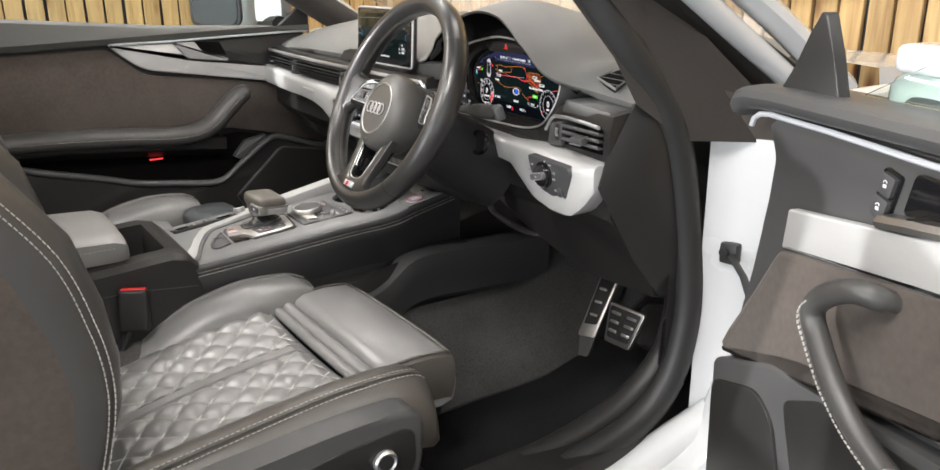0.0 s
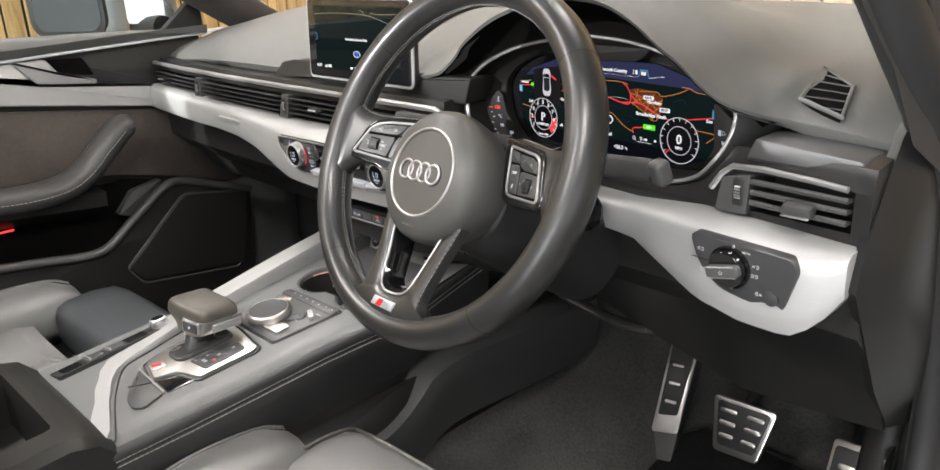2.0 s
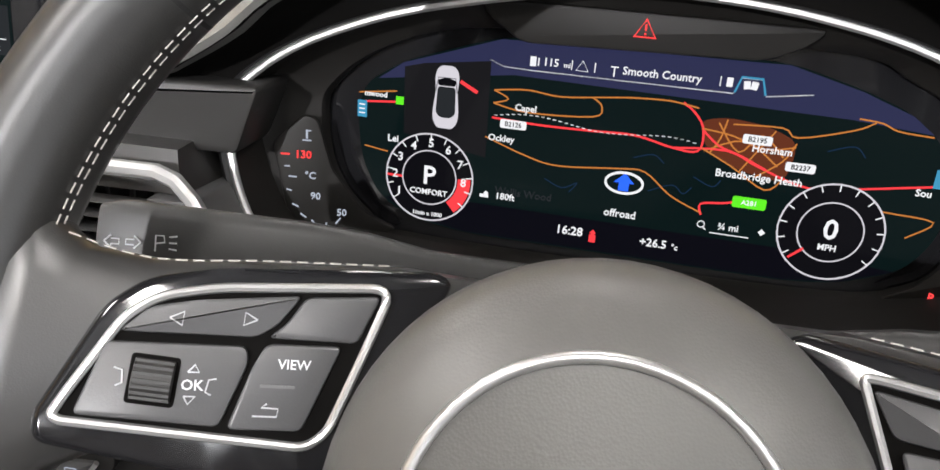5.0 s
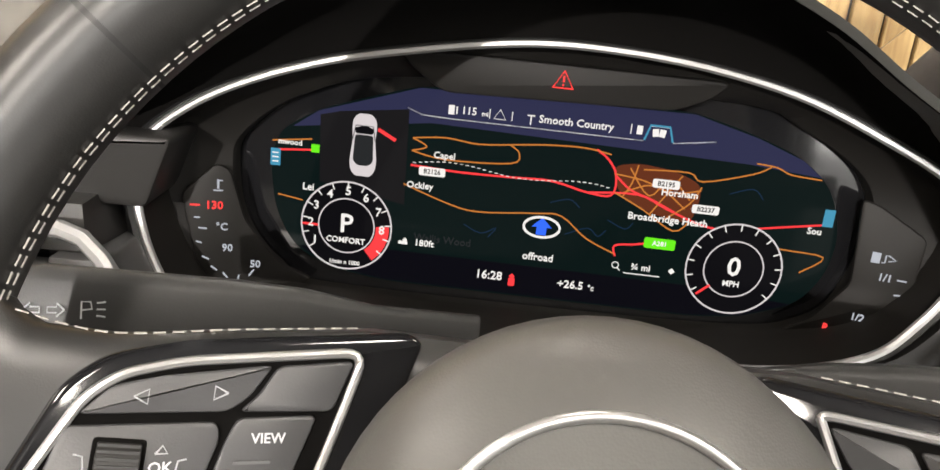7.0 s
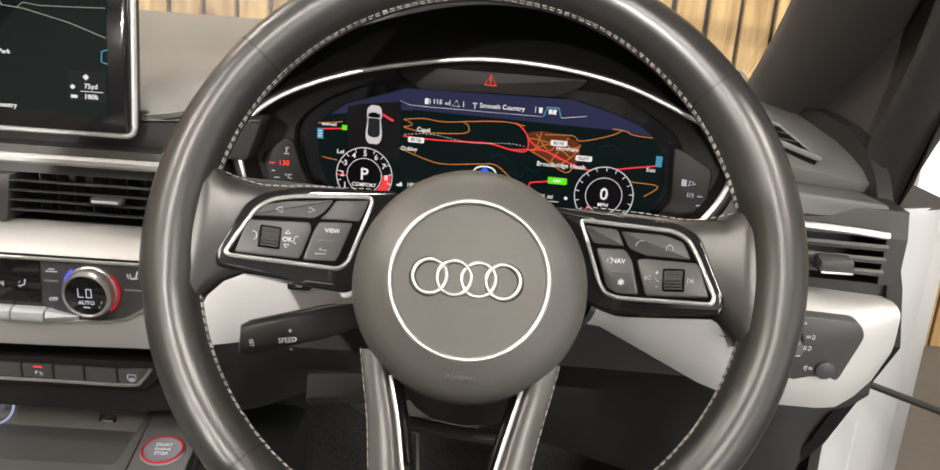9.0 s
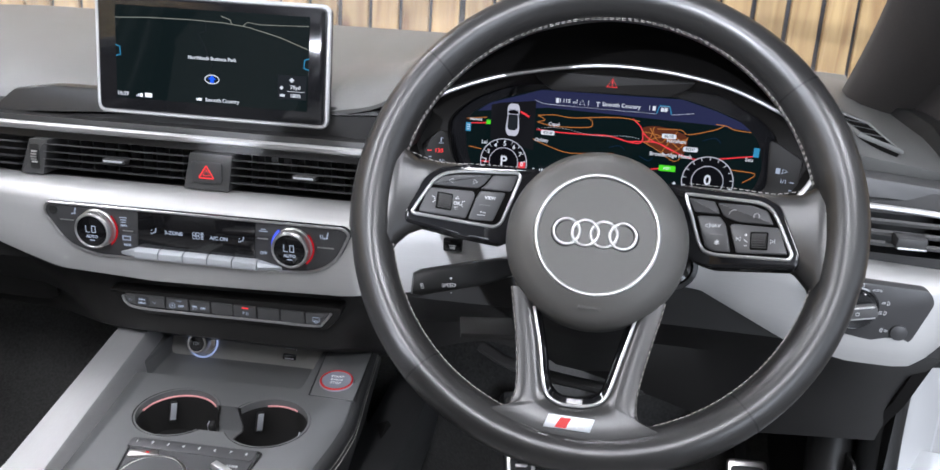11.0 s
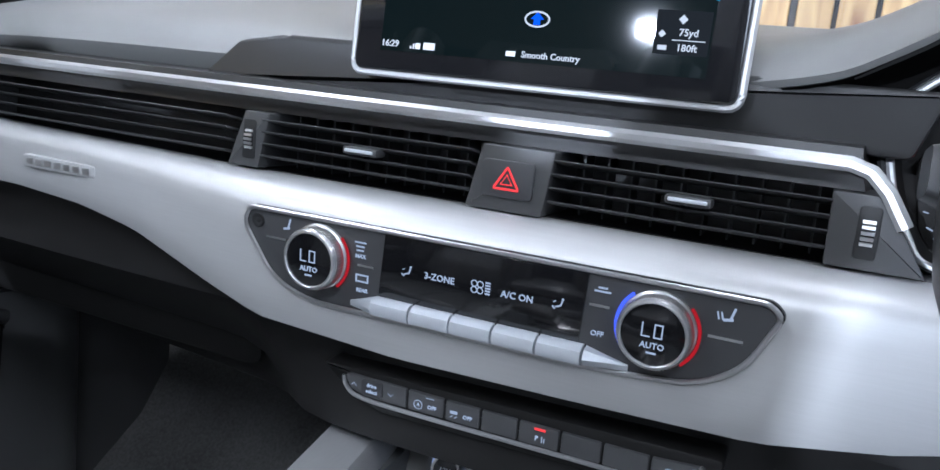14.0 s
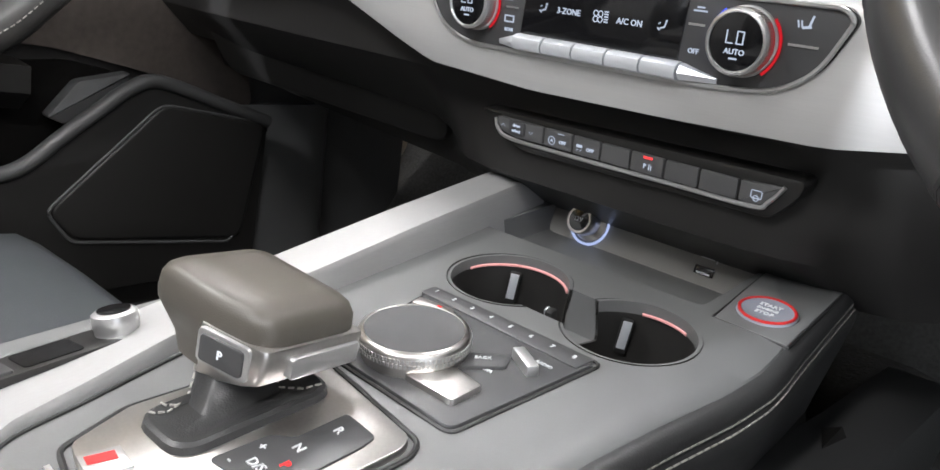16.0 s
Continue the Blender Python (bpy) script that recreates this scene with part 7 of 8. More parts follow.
        if abs(x) < 0.015:
            puff = 0.0065 if abs(x) < 0.0105 else 0.0
        edge = min(1.0, min(v, 1 - v, u, 1 - u) * 12)
        return Vector(q(x, y, sag + puff * edge - 0.01 * (1 - edge)))
    top = [[quilt(i / nx, j / ny) for i in range(nx + 1)] for j in range(ny + 1)]
    bm = loft(top, False, False)
    part("quilted_panel" if quilted else "cushion_panel", bm, SEAT_HIDE, s, "diamond quilted grey leather" if quilted else "smooth grey leather")
    for sg in (-1, 1) if quilted else ():
        for k in range(-14, 15):
            run = []
            for x in np.linspace(-0.19, 0.19, 77):
                v = (-0.365 - sg * (k - x / 0.062) * 0.056) / 0.36
                if 0.02 < v < 0.98 and abs(x) > 0.0135:
                    run.append(quilt(x / 0.40 + 0.5, v) + Vector((0, 0, 0.0014)))
                if (x > -0.0135 and x < 0.0135 or not 0.02 < v < 0.98 or x > 0.189) and run:
                    if len(run) > 3:
                        stitches(run, "quilt_seam", s, 0.0046, 0.0010, 0.0008, SEAM)
                    run = []
    # front thigh cushion
    secs = []
    for y, zt, zb, w in ((-0.325, 0.437, 0.38, 0.168), (-0.318, 0.447, 0.36, 0.178), (-0.30, 0.452, 0.35, 0.185), (-0.25, 0.454, 0.345, 0.190), (-0.21, 0.450, 0.345, 0.190), (-0.188, 0.436, 0.35, 0.188), (-0.18, 0.415, 0.36, 0.184), (-0.184, 0.385, 0.365, 0.18)):
        zt2 = zt
        secs.append([Vector(q(x, y, z)) for x, z in ((-w, zb), (-w - 0.004, zt2 - 0.03), (-w + 0.004, zt2 - 0.006), (-w + 0.02, zt2), (-0.06, zt2 + 0.004), (0.06, zt2 + 0.004), (w - 0.02, zt2), (w - 0.004, zt2 - 0.006), (w + 0.004, zt2 - 0.03), (w, zb))])
    part("thigh_cushion", loft(secs), SEAT_HIDE if quilted else SHADED_HIDE, s, "extendable grey leather thigh cushion" if quilted else "slate grey leather thigh cushion")
    if quilted:
        rim = [q(x, y, z) for x, y, z in ((-0.187, -0.30, 0.446), (-0.189, -0.25, 0.449), (-0.188, -0.205, 0.444), (-0.178, -0.19, 0.437), (-0.1, -0.186, 0.438), (0.1, -0.186, 0.438), (0.178, -0.19, 0.437), (0.188, -0.205, 0.444), (0.189, -0.25, 0.449), (0.187, -0.30, 0.446))]
        rim = curve_through(rim, 4)
        part("cushion_piping", tube(rim, 0.003, sides=6), SIDE_HIDE, s, "dark leather piping")
        mid = Vector(q(0, -0.26, 0.4))
        apron = []
        for p in rim:
            o = (Vector((p[0], p[1], 0)) - Vector((mid.x, mid.y, 0)))
            o = Vector((o.x / 0.19, o.y / 0.075, 0)).normalized()
            apron.append([Vector(p) + o * d + Vector((0, 0, dz)) for d, dz in ((0.0, -0.001), (0.0075, -0.006), (0.0115, -0.022), (0.010, -0.055), (0.004, -0.085), (-0.01, -0.085), (-0.01, -0.01))])
        part("cushion_apron", loft(apron), SIDE_HIDE, s, "dark leather front of the cushion")
        part("cushion_fold", tube([q(-0.17, -0.335, 0.43), q(0, -0.338, 0.432), q(0.17, -0.335, 0.43)], 0.013, sides=10), SEAT_HIDE, s)
        part("cushion_fold", tube([q(-0.17, -0.355, 0.428), q(0, -0.358, 0.43), q(0.17, -0.355, 0.428)], 0.010, sides=10), SEAT_HIDE, s)
    part("front_skirt", box((0.34, 0.1, 0.05), pose(cx, -0.245, 0.335), 0.012), BLACK, s)
    # backrest, leaning back
    lean = [(-0.70, 0.43), (-0.715, 0.55), (-0.775, 0.66), (-0.87, 0.80), (-0.965, 0.95), (-1.02, 1.06)]
    secs = []
    for (y, z), w in zip(lean, (0.17, 0.19, 0.20, 0.20, 0.18, 0.12)):
        secs.append([Vector(q(x, y + dy, z)) for x, dy in ((-w, -0.02), (-w * 0.5, -0.035), (0, -0.04), (w * 0.5, -0.035), (w, -0.02), (w, -0.14), (-w, -0.14))])
    part("backrest", loft(secs), SEAT_HIDE, s, "grey leather backrest")
    wing = [(-0.735, 0.44), (-0.712, 0.53), (-0.707, 0.59), (-0.716, 0.655), (-0.742, 0.742), (-0.80, 0.83), (-0.87, 0.93), (-0.94, 1.04)]
    for sg in (-1, 1):
        path = [((cx + sg * 0.235, y - 0.055, z), k) for (y, z), k in zip(wing, (0.85, 1.0, 1.0, 1.02, 1.05, 1.0, 0.9, 0.6))]
        secs = []
        for (p, k) in path:
            c = Vector(p)
            secs.append([c + Vector((0.058 * k * math.copysign(abs(math.cos(a)) ** 0.85, math.cos(a)), 0.055 * k * math.copysign(abs(math.sin(a)) ** 0.7, math.sin(a)), 0.02 * math.sin(a))) for a in (2 * math.pi * j / 20 for j in range(20))])
        part("back_bolster", loft(secs), ARM_HIDE, s, "dark leather backrest bolster")
        for t in (22, 33):
            ca, sa = math.cos(radians(t)) ** 0.85, math.sin(radians(t))
            stitches(curve_through([(cx + sg * (0.235 + 0.0605 * ca), y - 0.055 + 0.0575 * sa ** 0.7, z + 0.02 * sa) for (y, z) in wing], 6), "backrest_stitching", s, 0.005, 0.0022, 0.0007)
        secs = []
        for (y, z) in wing:
            secs.append([Vector((cx + sg * x, y + dy, z)) for x, dy in ((0.24, -0.05), (0.288, -0.05), (0.296, -0.075), (0.296, -0.12), (0.28, -0.19), (0.1, -0.2), (0.1, -0.15))])
        part("back_side", loft(secs), SUEDE if quilted else BLACK, s, "brown-grey backrest side")
    return s


ds = seat(0.385, "driver_seat", "grey leather driver's seat with diamond quilting", True)
lk = pose(0.385 + 0.3115, -0.386, 0.368, 0, 90, 0)
part("lumbar_switch", lathe([(0.019, 0), (0.019, 0.006), (0.016, 0.009), (0.013, 0.006), (0.0001, 0.006)], lk, 30), CHROME, ds, "chrome round seat switch")
part("switch_face", lathe([(0.0001, 0.0085), (0.012, 0.008), (0.012, 0.006)], lk, 24), BLACK, ds)
part("seat_switch", box((0.012, 0.06, 0.016), pose(0.385 + 0.313, -0.50, 0.365), 0.003), CHARCOAL, ds)
seat(-0.375, "passenger_seat", "grey leather passenger seat with a raised thigh cushion", False)

bk = thing("seat_buckle", "black seat belt buckle with a red release button", "seat belt buckle", (0.135, -0.6, 0.3))
part("stem", tube([(0.15, -0.65, 0.33), (0.157, -0.63, 0.40), (0.163, -0.612, 0.44)], 0.014, sides=10, flat=0.6), RUBBER, bk)
BM = pose(0.166, -0.601, 0.474, -14, 0, 62)
part("housing", box((0.05, 0.024, 0.075), BM, 0.006, 3), BLACK, bk)
part("release_button", box((0.042, 0.018, 0.008), BM @ pose(0, 0, 0.0365), 0.002), RED, bk, "red release button")


# ---- doors ----
def basis(o, ex, ez):
    ex, ez = Vector(ex).normalized(), Vector(ez).normalized()
    ey = ez.cross(ex)
    m = Matrix((ex, ey, ez)).transposed().to_4x4()
    m.translation = Vector(o)
    return m


def strip_loft(m, rows):
    """Lofts cross sections along the door: rows of (u, [(v, h), ...]) in millimetres."""
    return loft([[m @ Vector((u / 1000, v / 1000, h / 1000)) for v, h in prof] for u, prof in rows])


# passenger door, closed: local x forwards, y up, z into the car
DL = basis((-0.75, 0, 0.7), (0, 1, 0), (1, 0, 0))
pd = thing("passenger_door", "closed passenger door with suede, aluminium trim and long armrest", "car door", (-0.8, -0.4, 0.25))
part("door_shell", plate(mm([(-1000, 220), (-300, 200), (160, 175), (200, 0), (190, -420), (-1000, -420)]), DL @ pose(0, 0, -0.04), 0.06, 0.01), PAINT, pd, "white painted door shell")
part("inner_panel", plate(mm([(-980, 180), (-300, 175), (150, 170), (180, 0), (175, -400), (-980, -400)]), DL, 0.035, 0.006), BLACK, pd, "black inner panel")
# window ledge roll
part("window_ledge", strip_loft(DL, [(u, [(v0 - 2, -5), (v0 + 4, 22), (v0 + 20, 34), (v1 - 8, 30), (v1, 14), (v1 - 4, -40), (v0, -40)]) for u, v0, v1 in ((-980, 158, 255), (-640, 160, 244), (-260, 172, 214), (0, 180, 204), (150, 182, 192))]), DASH, pd, "soft grey window ledge")
# suede field
part("suede_field", plate(round_poly(mm([(-960, 150), (-420, 160), (-330, 85), (30, 34), (160, 20), (190, -168), (14, -112), (-97, -86), (-176, -78), (-330, -100), (-960, -100)]), 0.02), DL @ pose(0, 0, 0.006), 0.01, 0.003), SUEDE, pd, "brown-grey suede field")
# aluminium trim blade and chrome line
part("trim_blade", plate(round_poly(mm([(-415, 168), (-372, 128), (-328, 98), (30, 41), (62, 42), (66, 84), (48, 86), (-98, 106), (-212, 121), (-249, 168)]), [0.003, 0.02, 0.03, 0.004, 0.003, 0.003, 0.01, 0.01, 0.01, 0.002]), DL @ pose(0, 0, 0.017), 0.02, 0.004, 3), SILVER, pd, "matt aluminium trim blade")
part("upper_panel", plate(round_poly(mm([(-189, 170), (94, 178), (140, 178), (120, 90), (66, 85), (48, 88), (-98, 108), (-168, 136)]), 0.004), DL @ pose(0, 0, 0.011), 0.012, 0.002), BLACK, pd)
# flat near-black plate puts the shade of the recess into colour
part("handle_recess", plate(round_poly(mm([(-186, 166), (-117, 163), (-99, 125), (-165, 136)]), 0.006), DL @ pose(0, 0, 0.0125), 0.004, 0.001), FELT_SHADE, pd, "dark handle recess")
part("door_handle", plate(round_poly(mm([(-249, 168), (-189, 168), (-168, 137), (-97, 117), (-101, 108), (-212, 122)]), [0.002, 0.006, 0.012, 0.003, 0.003, 0.006]), DL @ pose(0, 0, 0.0205), 0.012, 0.003, 3), RAIL, pd, "satin grey door handle")
part("chrome_line", tube([DL @ Vector((u / 1000, v / 1000, 0.022)) for u, v in ((-415, 170), (-249, 172), (-182, 174.5), (0, 180), (150, 184))], 0.0032, sides=8), KEY, pd, "satin chrome line")
# armrest sweeping up into a grab handle
arm_path = [(-980, -60), (-700, -58), (-560, -62), (-400, -72), (-300, -82), (-220, -78), (-170, -55), (-120, -10), (-85, 18), (-62, 24)]
pts = curve_through([Vector((u / 1000, v / 1000, 0.058)) for u, v in arm_path], 5)
part("armrest", tube([DL @ p for p in pts], [0.034] * (len(pts) - 8) + [0.033, 0.033, 0.032, 0.031, 0.030, 0.028, 0.025, 0.018], sides=14, flat=0.8), ARM_HIDE, pd, "dark grey leather armrest and grab handle")
stitches([DL @ (p + Vector((0, 0.0, 0.0345))) for p in pts[:-6]], "armrest_stitching", pd, 0.005, 0.003, 0.0006)
part("armrest_body", strip_loft(DL, [(u, [(v + 6, 0), (v + 2, 62), (v - 30, 58), (v - 55, 20), (v - 55, 0)]) for u, v in ((-980, -62), (-560, -66), (-300, -88), (-200, -98), (-140, -104))]), BLACK, pd)
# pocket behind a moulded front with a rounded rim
# back sheet of the pocket; near-black stands for the shade inside
part("pocket", plate(round_poly(mm([(-720, -110), (-400, -112), (-190, -105), (-80, -100), (-10, -116), (-150, -300), (-720, -300)]), 0.02), DL @ pose(0, 0, 0.004), 0.004, 0.001), FELT_SHADE, pd, "dark open door pocket")
part("pocket_light", box((0.037, 0.004, 0.003), DL @ pose(-0.328, -0.150, 0.009), 0.001), RED_GLOW, pd, "small red light")
part("pocket_end", plate(round_poly(mm([(-112, -168), (-74, -124), (-6, -112), (-16, -142), (-90, -178)]), 0.006), DL @ pose(0, 0, 0.028), 0.02, 0.004), CHARCOAL, pd, "grey end wall of the pocket")
POCKET = [(-980, -62), (-701, -98), (-683, -118), (-633, -139), (-477, -179), (-393, -203), (-280, -220), (-190, -232), (-146, -222), (-101, -188), (-55, -155), (-20, -131), (20, -120), (100, -146), (190, -178)]
part("pocket_rim", tube([DL @ p for p in curve_through([Vector((u / 1000, v / 1000, 0.046)) for u, v in POCKET], 5)], 0.0105, sides=12, flat=0.9), CHARCOAL, pd, "charcoal pocket rim")
part("moulding_field", plate([(p.x, p.y) for p in curve_through([Vector((u / 1000, v / 1000, 0)) for u, v in POCKET], 5)] + mm([(175, -400), (-980, -400)]), DL @ pose(0, 0, 0.048), 0.016, 0.003), BLACK, pd, "black lower moulding")
part("speaker_cover", plate(round_poly(mm([(20, -155), (34, -152), (186, -180), (150, -350), (-92, -322), (-122, -280)]), 0.016), DL @ pose(0, 0, 0.053), 0.01, 0.005, 3), BLACK, pd, "black speaker cover")
part("speaker_edge", tube(on(DL, round_poly(mm([(190, -180), (32, -151), (18, -155), (-124, -281), (-94, -325), (135, -355)]), 0.012), 0.0505), 0.0022, False, 6), CHARCOAL, pd)
glassy = solo("window_1", plate(mm([(-980, 235), (-300, 205), (150, 185), (-120, 470), (-980, 560)]), DL @ pose(0, 0, -0.02), 0.004), TINT, "clear side window glass", "window", kind="structure")
glassy.visible_shadow = False
mir = thing("door_mirror", "white door mirror outside the passenger window", "door mirror", (-1.0, 0.05, 0.92))
MM = pose(-0.995, -0.01, 0.955, 0, 0, 34)
part("shell", box((0.2, 0.1, 0.15), MM, 0.035, 4), PAINT, mir, "white mirror shell")
part("mirror_rim", plate(rounded(0.19, 0.14, 0.035), MM @ pose(0.0, -0.05, 0, 90, 0, 0), 0.012, 0.003), RUBBER, mir, "dark mirror rim")
mirror_mat = material("mirror_glass", (0.7, 0.8, 0.9), 0.02, metal=1.0, vary=0.01, rough_vary=0.0)
part("mirror_glass", plate(rounded(0.165, 0.115, 0.03), MM @ pose(0.004, -0.0535, 0, 90, 0, 0), 0.003), mirror_mat, mir, "mirror glass")
part("mirror_neck", box((0.1, 0.06, 0.07), pose(-0.855, 0.095, 0.94, 0, 0, 34), 0.012), PAINT, mir, "white mirror neck")
part("mirror_cap", box((0.11, 0.07, 0.03), pose(-0.87, 0.09, 0.985, 0, 0, 34), 0.01), PAINT, mir, "white mirror cap")
part("mirror_foot", tube([(-0.80, 0.09, 0.90), (-0.90, 0.08, 0.905)], 0.025, sides=10), BLACK, mir)
part("quarter_panel", plate(mm([(60, 190), (160, 185), (160, 270)]), DL @ pose(0, 0, -0.005), 0.02, 0.003), BLACK, pd, "black mirror triangle")

# driver's door, standing open
a = radians(68)
DR = basis((0.98, 0.0, 0.7), (math.sin(a), -math.cos(a), 0), (-math.cos(a), -math.sin(a), 0))
dd = thing("driver_door", "open driver's door with suede, aluminium trim and leather grab handle", "car door", (1.4, -0.15, 0.2))
part("door_shell", plate(round_poly(mm([(20, 150), (60, 190), (1150, 215), (1150, -440), (40, -440), (0, -200), (30, -60), (50, 60)]), 0.02), DR @ pose(0, 0, -0.045), 0.09, 0.012), PAINT, dd, "white painted door shell")
part("inner_panel", plate(round_poly(mm([(30, 170), (60, 186), (1150, 190), (1150, -420), (30, -420), (-4, -190), (-6, -156), (9, -97), (30, -20), (42, 40), (50, 132)]), 0.008), DR @ pose(0, 0, -0.008), 0.05, 0.006), CHARCOAL, dd, "charcoal inner panel")
part("window_ledge", strip_loft(DR, [(u, [(v - 24, -5), (v - 23, 16), (v - 18, 26), (v - 9, 30), (v, 27), (v + 4, 18), (v + 5, 4), (v + 4, -50), (v - 26, -50)]) for u, v in ((2, 200), (8, 208), (30, 213), (90, 216), (330, 218), (1150, 225))]), CHARCOAL, dd, "dark grey window ledge")
part("chrome_line", tube([DR @ Vector((u / 1000, v / 1000, 0.012)) for u, v in ((26, 168), (30, 177), (42, 184), (63, 187), (174, 187), (318, 184), (1140, 188))], 0.0034, sides=8), KEY, dd, "satin chrome line")
part("trim_blade", plate(round_poly(mm([(113, 86), (330, 116), (420, 150), (1100, 165), (1100, 120), (600, 100), (342, 70), (108, 37)]), [0.003, 0.02, 0.02, 0.003, 0.003, 0.02, 0.02, 0.003]), DR @ pose(0, 0, 0.008), 0.012, 0.003), SILVER, dd, "matt aluminium trim blade")
part("suede_field", plate(round_poly(mm([(106, 34), (342, 68), (600, 96), (1100, 116), (1100, -40), (620, -40), (366, -58), (166, -88), (-4, -150), (14, -116)]), [0.01, 0.03, 0.03, 0.01, 0.01, 0.03, 0.03, 0.03, 0.02, 0.02]), DR @ pose(0, 0, 0.012), 0.022, 0.008, 3), SUEDE, dd, "brown-grey suede field")
part("lower_panel", plate(round_poly(mm([(-9, -160), (120, -106), (182, -102), (420, -70), (900, -60), (1100, -60), (1100, -400), (6, -400)]), 0.012), DR @ pose(0, 0, 0.016), 0.03, 0.008, 3), CHARCOAL, dd, "charcoal lower panel")
part("speaker_cover", plate(round_poly(mm([(2, -186), (104, -150), (146, -172), (178, -260), (185, -390), (12, -390)]), 0.02), DR @ pose(0, 0, 0.021), 0.01, 0.003), BLACK, dd, "black speaker cover")
part("pocket", plate(round_poly(mm([(158, -136), (222, -102), (480, -84), (480, -380), (205, -380), (190, -215)]), 0.015), DR @ pose(0, 0, 0.018), 0.006, 0.002), BLACK, dd)
part("switch_base", plate(rounded(0.026, 0.052, 0.004), DR @ pose(0.25, 0.137, -0.004, 0, 0, -14), 0.008, 0.001), GLOSS, dd)
for k, v in enumerate((0.149, 0.125)):
    part("lock_switch", plate(rounded(0.02, 0.022, 0.003), DR @ pose(0.2535 - 0.006 * k, v, 0.001, 0, 0, -14), 0.006, 0.0012), BUTTON, dd)
    part("lock_icon", tube(on(DR @ pose(0.2535 - 0.006 * k, v + 0.002, 0.0014), arc(0.0025, 0, 180, 8), 0), 0.0005, False, 5), MARK_DIM, dd)
    part("lock_icon", box((0.0045, 0.0034, 0.0006), DR @ pose(0.2535 - 0.006 * k, v - 0.001, 0.0014)), MARK_DIM, dd, smooth=False)
part("handle_recess", plate(round_poly(mm([(285, 168), (430, 165), (430, 120), (275, 125)]), 0.008), DR @ pose(0, 0, -0.0045), 0.004, 0.001), GLOSS, dd)
part("door_handle", strip_loft(DR, [(u, [(v - 6, -6), (v - 7, 12), (v, 16), (v + 6, 12), (v + 6, -6)]) for u, v in ((262, 116), (300, 122), (360, 130), (440, 150))]), STEEL, dd, "satin metal door handle")
hp = curve_through([DR @ Vector((u / 1000, v / 1000, h / 1000)) for u, v, h in ((302, 44, 0), (300, 50, 24), (284, 54, 40), (260, 43, 46), (240, 26, 48), (235, 9, 48), (247, -10, 48), (277, -46, 47), (312, -75, 45), (350, -94, 43), (400, -110, 40))], 6)
part("grab_handle", tube(hp, [0.0115] * 6 + [0.013] * (len(hp) - 6), sides=16, flat=0.95, up=(0.3, 0.9, 0.2)), ARM_HIDE, dd, "dark grey leather grab handle with double stitching")
for off in (0.0, 0.0045):
    stitches([p + DR.to_3x3() @ Vector((-0.0095 + off * 0.6, -0.004, 0.008 + off)) for p in hp[22:]], "handle_stitching", dd, 0.004, 0.0018, 0.0007)
part("armrest", strip_loft(DR, [(u, [(v - 40, 0), (v - 30, 50), (v - 6, 62), (v + 6, 40), (v + 6, 0)]) for u, v in ((330, -150), (370, -120), (460, -100), (900, -90))]), CHARCOAL, dd, "charcoal armrest")
part("mirror_control", lathe([(0.012, 0), (0.012, 0.008), (0.01, 0.01), (0.0095, 0.014), (0.007, 0.016), (0.0001, 0.016)], DR @ pose(0.384, -0.096, 0.056, -90, 0, 0), 28), CHROME, dd, "chrome mirror control knob")
part("mirror_triangle", plate(round_poly(mm([(58, 207), (89, 245), (112, 284), (126, 306), (135, 304), (155, 263), (176, 207)]), 0.003), DR @ pose(0, 0, 0.004), 0.014, 0.002), RUBBER, dd, "black mirror triangle")
rmir = thing("door_mirror", "grey-green and white door mirror outside the open door", "door mirror", turn=DR @ pose(0.255, 0.2, -0.1))
RM = rmir.matrix_basis.copy()
part("shell", box((0.2, 0.13, 0.12), RM @ pose(0.02, -0.012, 0), 0.03, 4), material("grey_green_gloss", (0.2, 0.24, 0.225), 0.15, vary=0.15, coat=0.5), rmir, "glossy grey-green mirror shell")
part("mirror_cap", box((0.19, 0.03, 0.11), RM @ pose(0.02, 0.062, 0), 0.012, 3), PAINT, rmir, "white mirror cap")
part("mirror_foot", box((0.16, 0.05, 0.08), RM @ pose(-0.06, -0.09, 0.03), 0.015), GLOSS, rmir, "dark mirror foot")
part("mirror_glass", plate(rounded(0.15, 0.09, 0.025), RM @ pose(0.03, -0.015, 0.062), 0.004), mirror_mat, rmir, "mirror glass")
w2 = solo("window_2", plate(mm([(165, 222), (1150, 230), (1150, 320), (330, 300)]), DR @ pose(0, 0, -0.03), 0.004), TINT, "edge of the lowered side window glass", "window", kind="structure")
w2.visible_shadow = False
chk = thing("door_check", "black door check strap between door and jamb", "door check", (0.82, 0.18, 0.61))
part("bracket", box((0.03, 0.02, 0.035), pose(0.83, 0.185, 0.613, 0, 0, 10), 0.005), RUBBER, chk)
part("strap", tube([(0.84, 0.175, 0.612), (0.90, 0.13, 0.605), (0.97, 0.06, 0.60)], 0.006, sides=8, flat=0.6), RUBBER, chk)
part("screw", lathe([(0.008, 0), (0.008, 0.004), (0.0001, 0.005)], pose(0.828, 0.172, 0.616, 90), 16), RUBBER, chk)
part("jamb_sticker", box((0.05, 0.001, 0.085), pose(0.845, 0.1995, 0.505, 0, 0, 17)), MARK_DIM, shell, "grey sticker on the jamb")
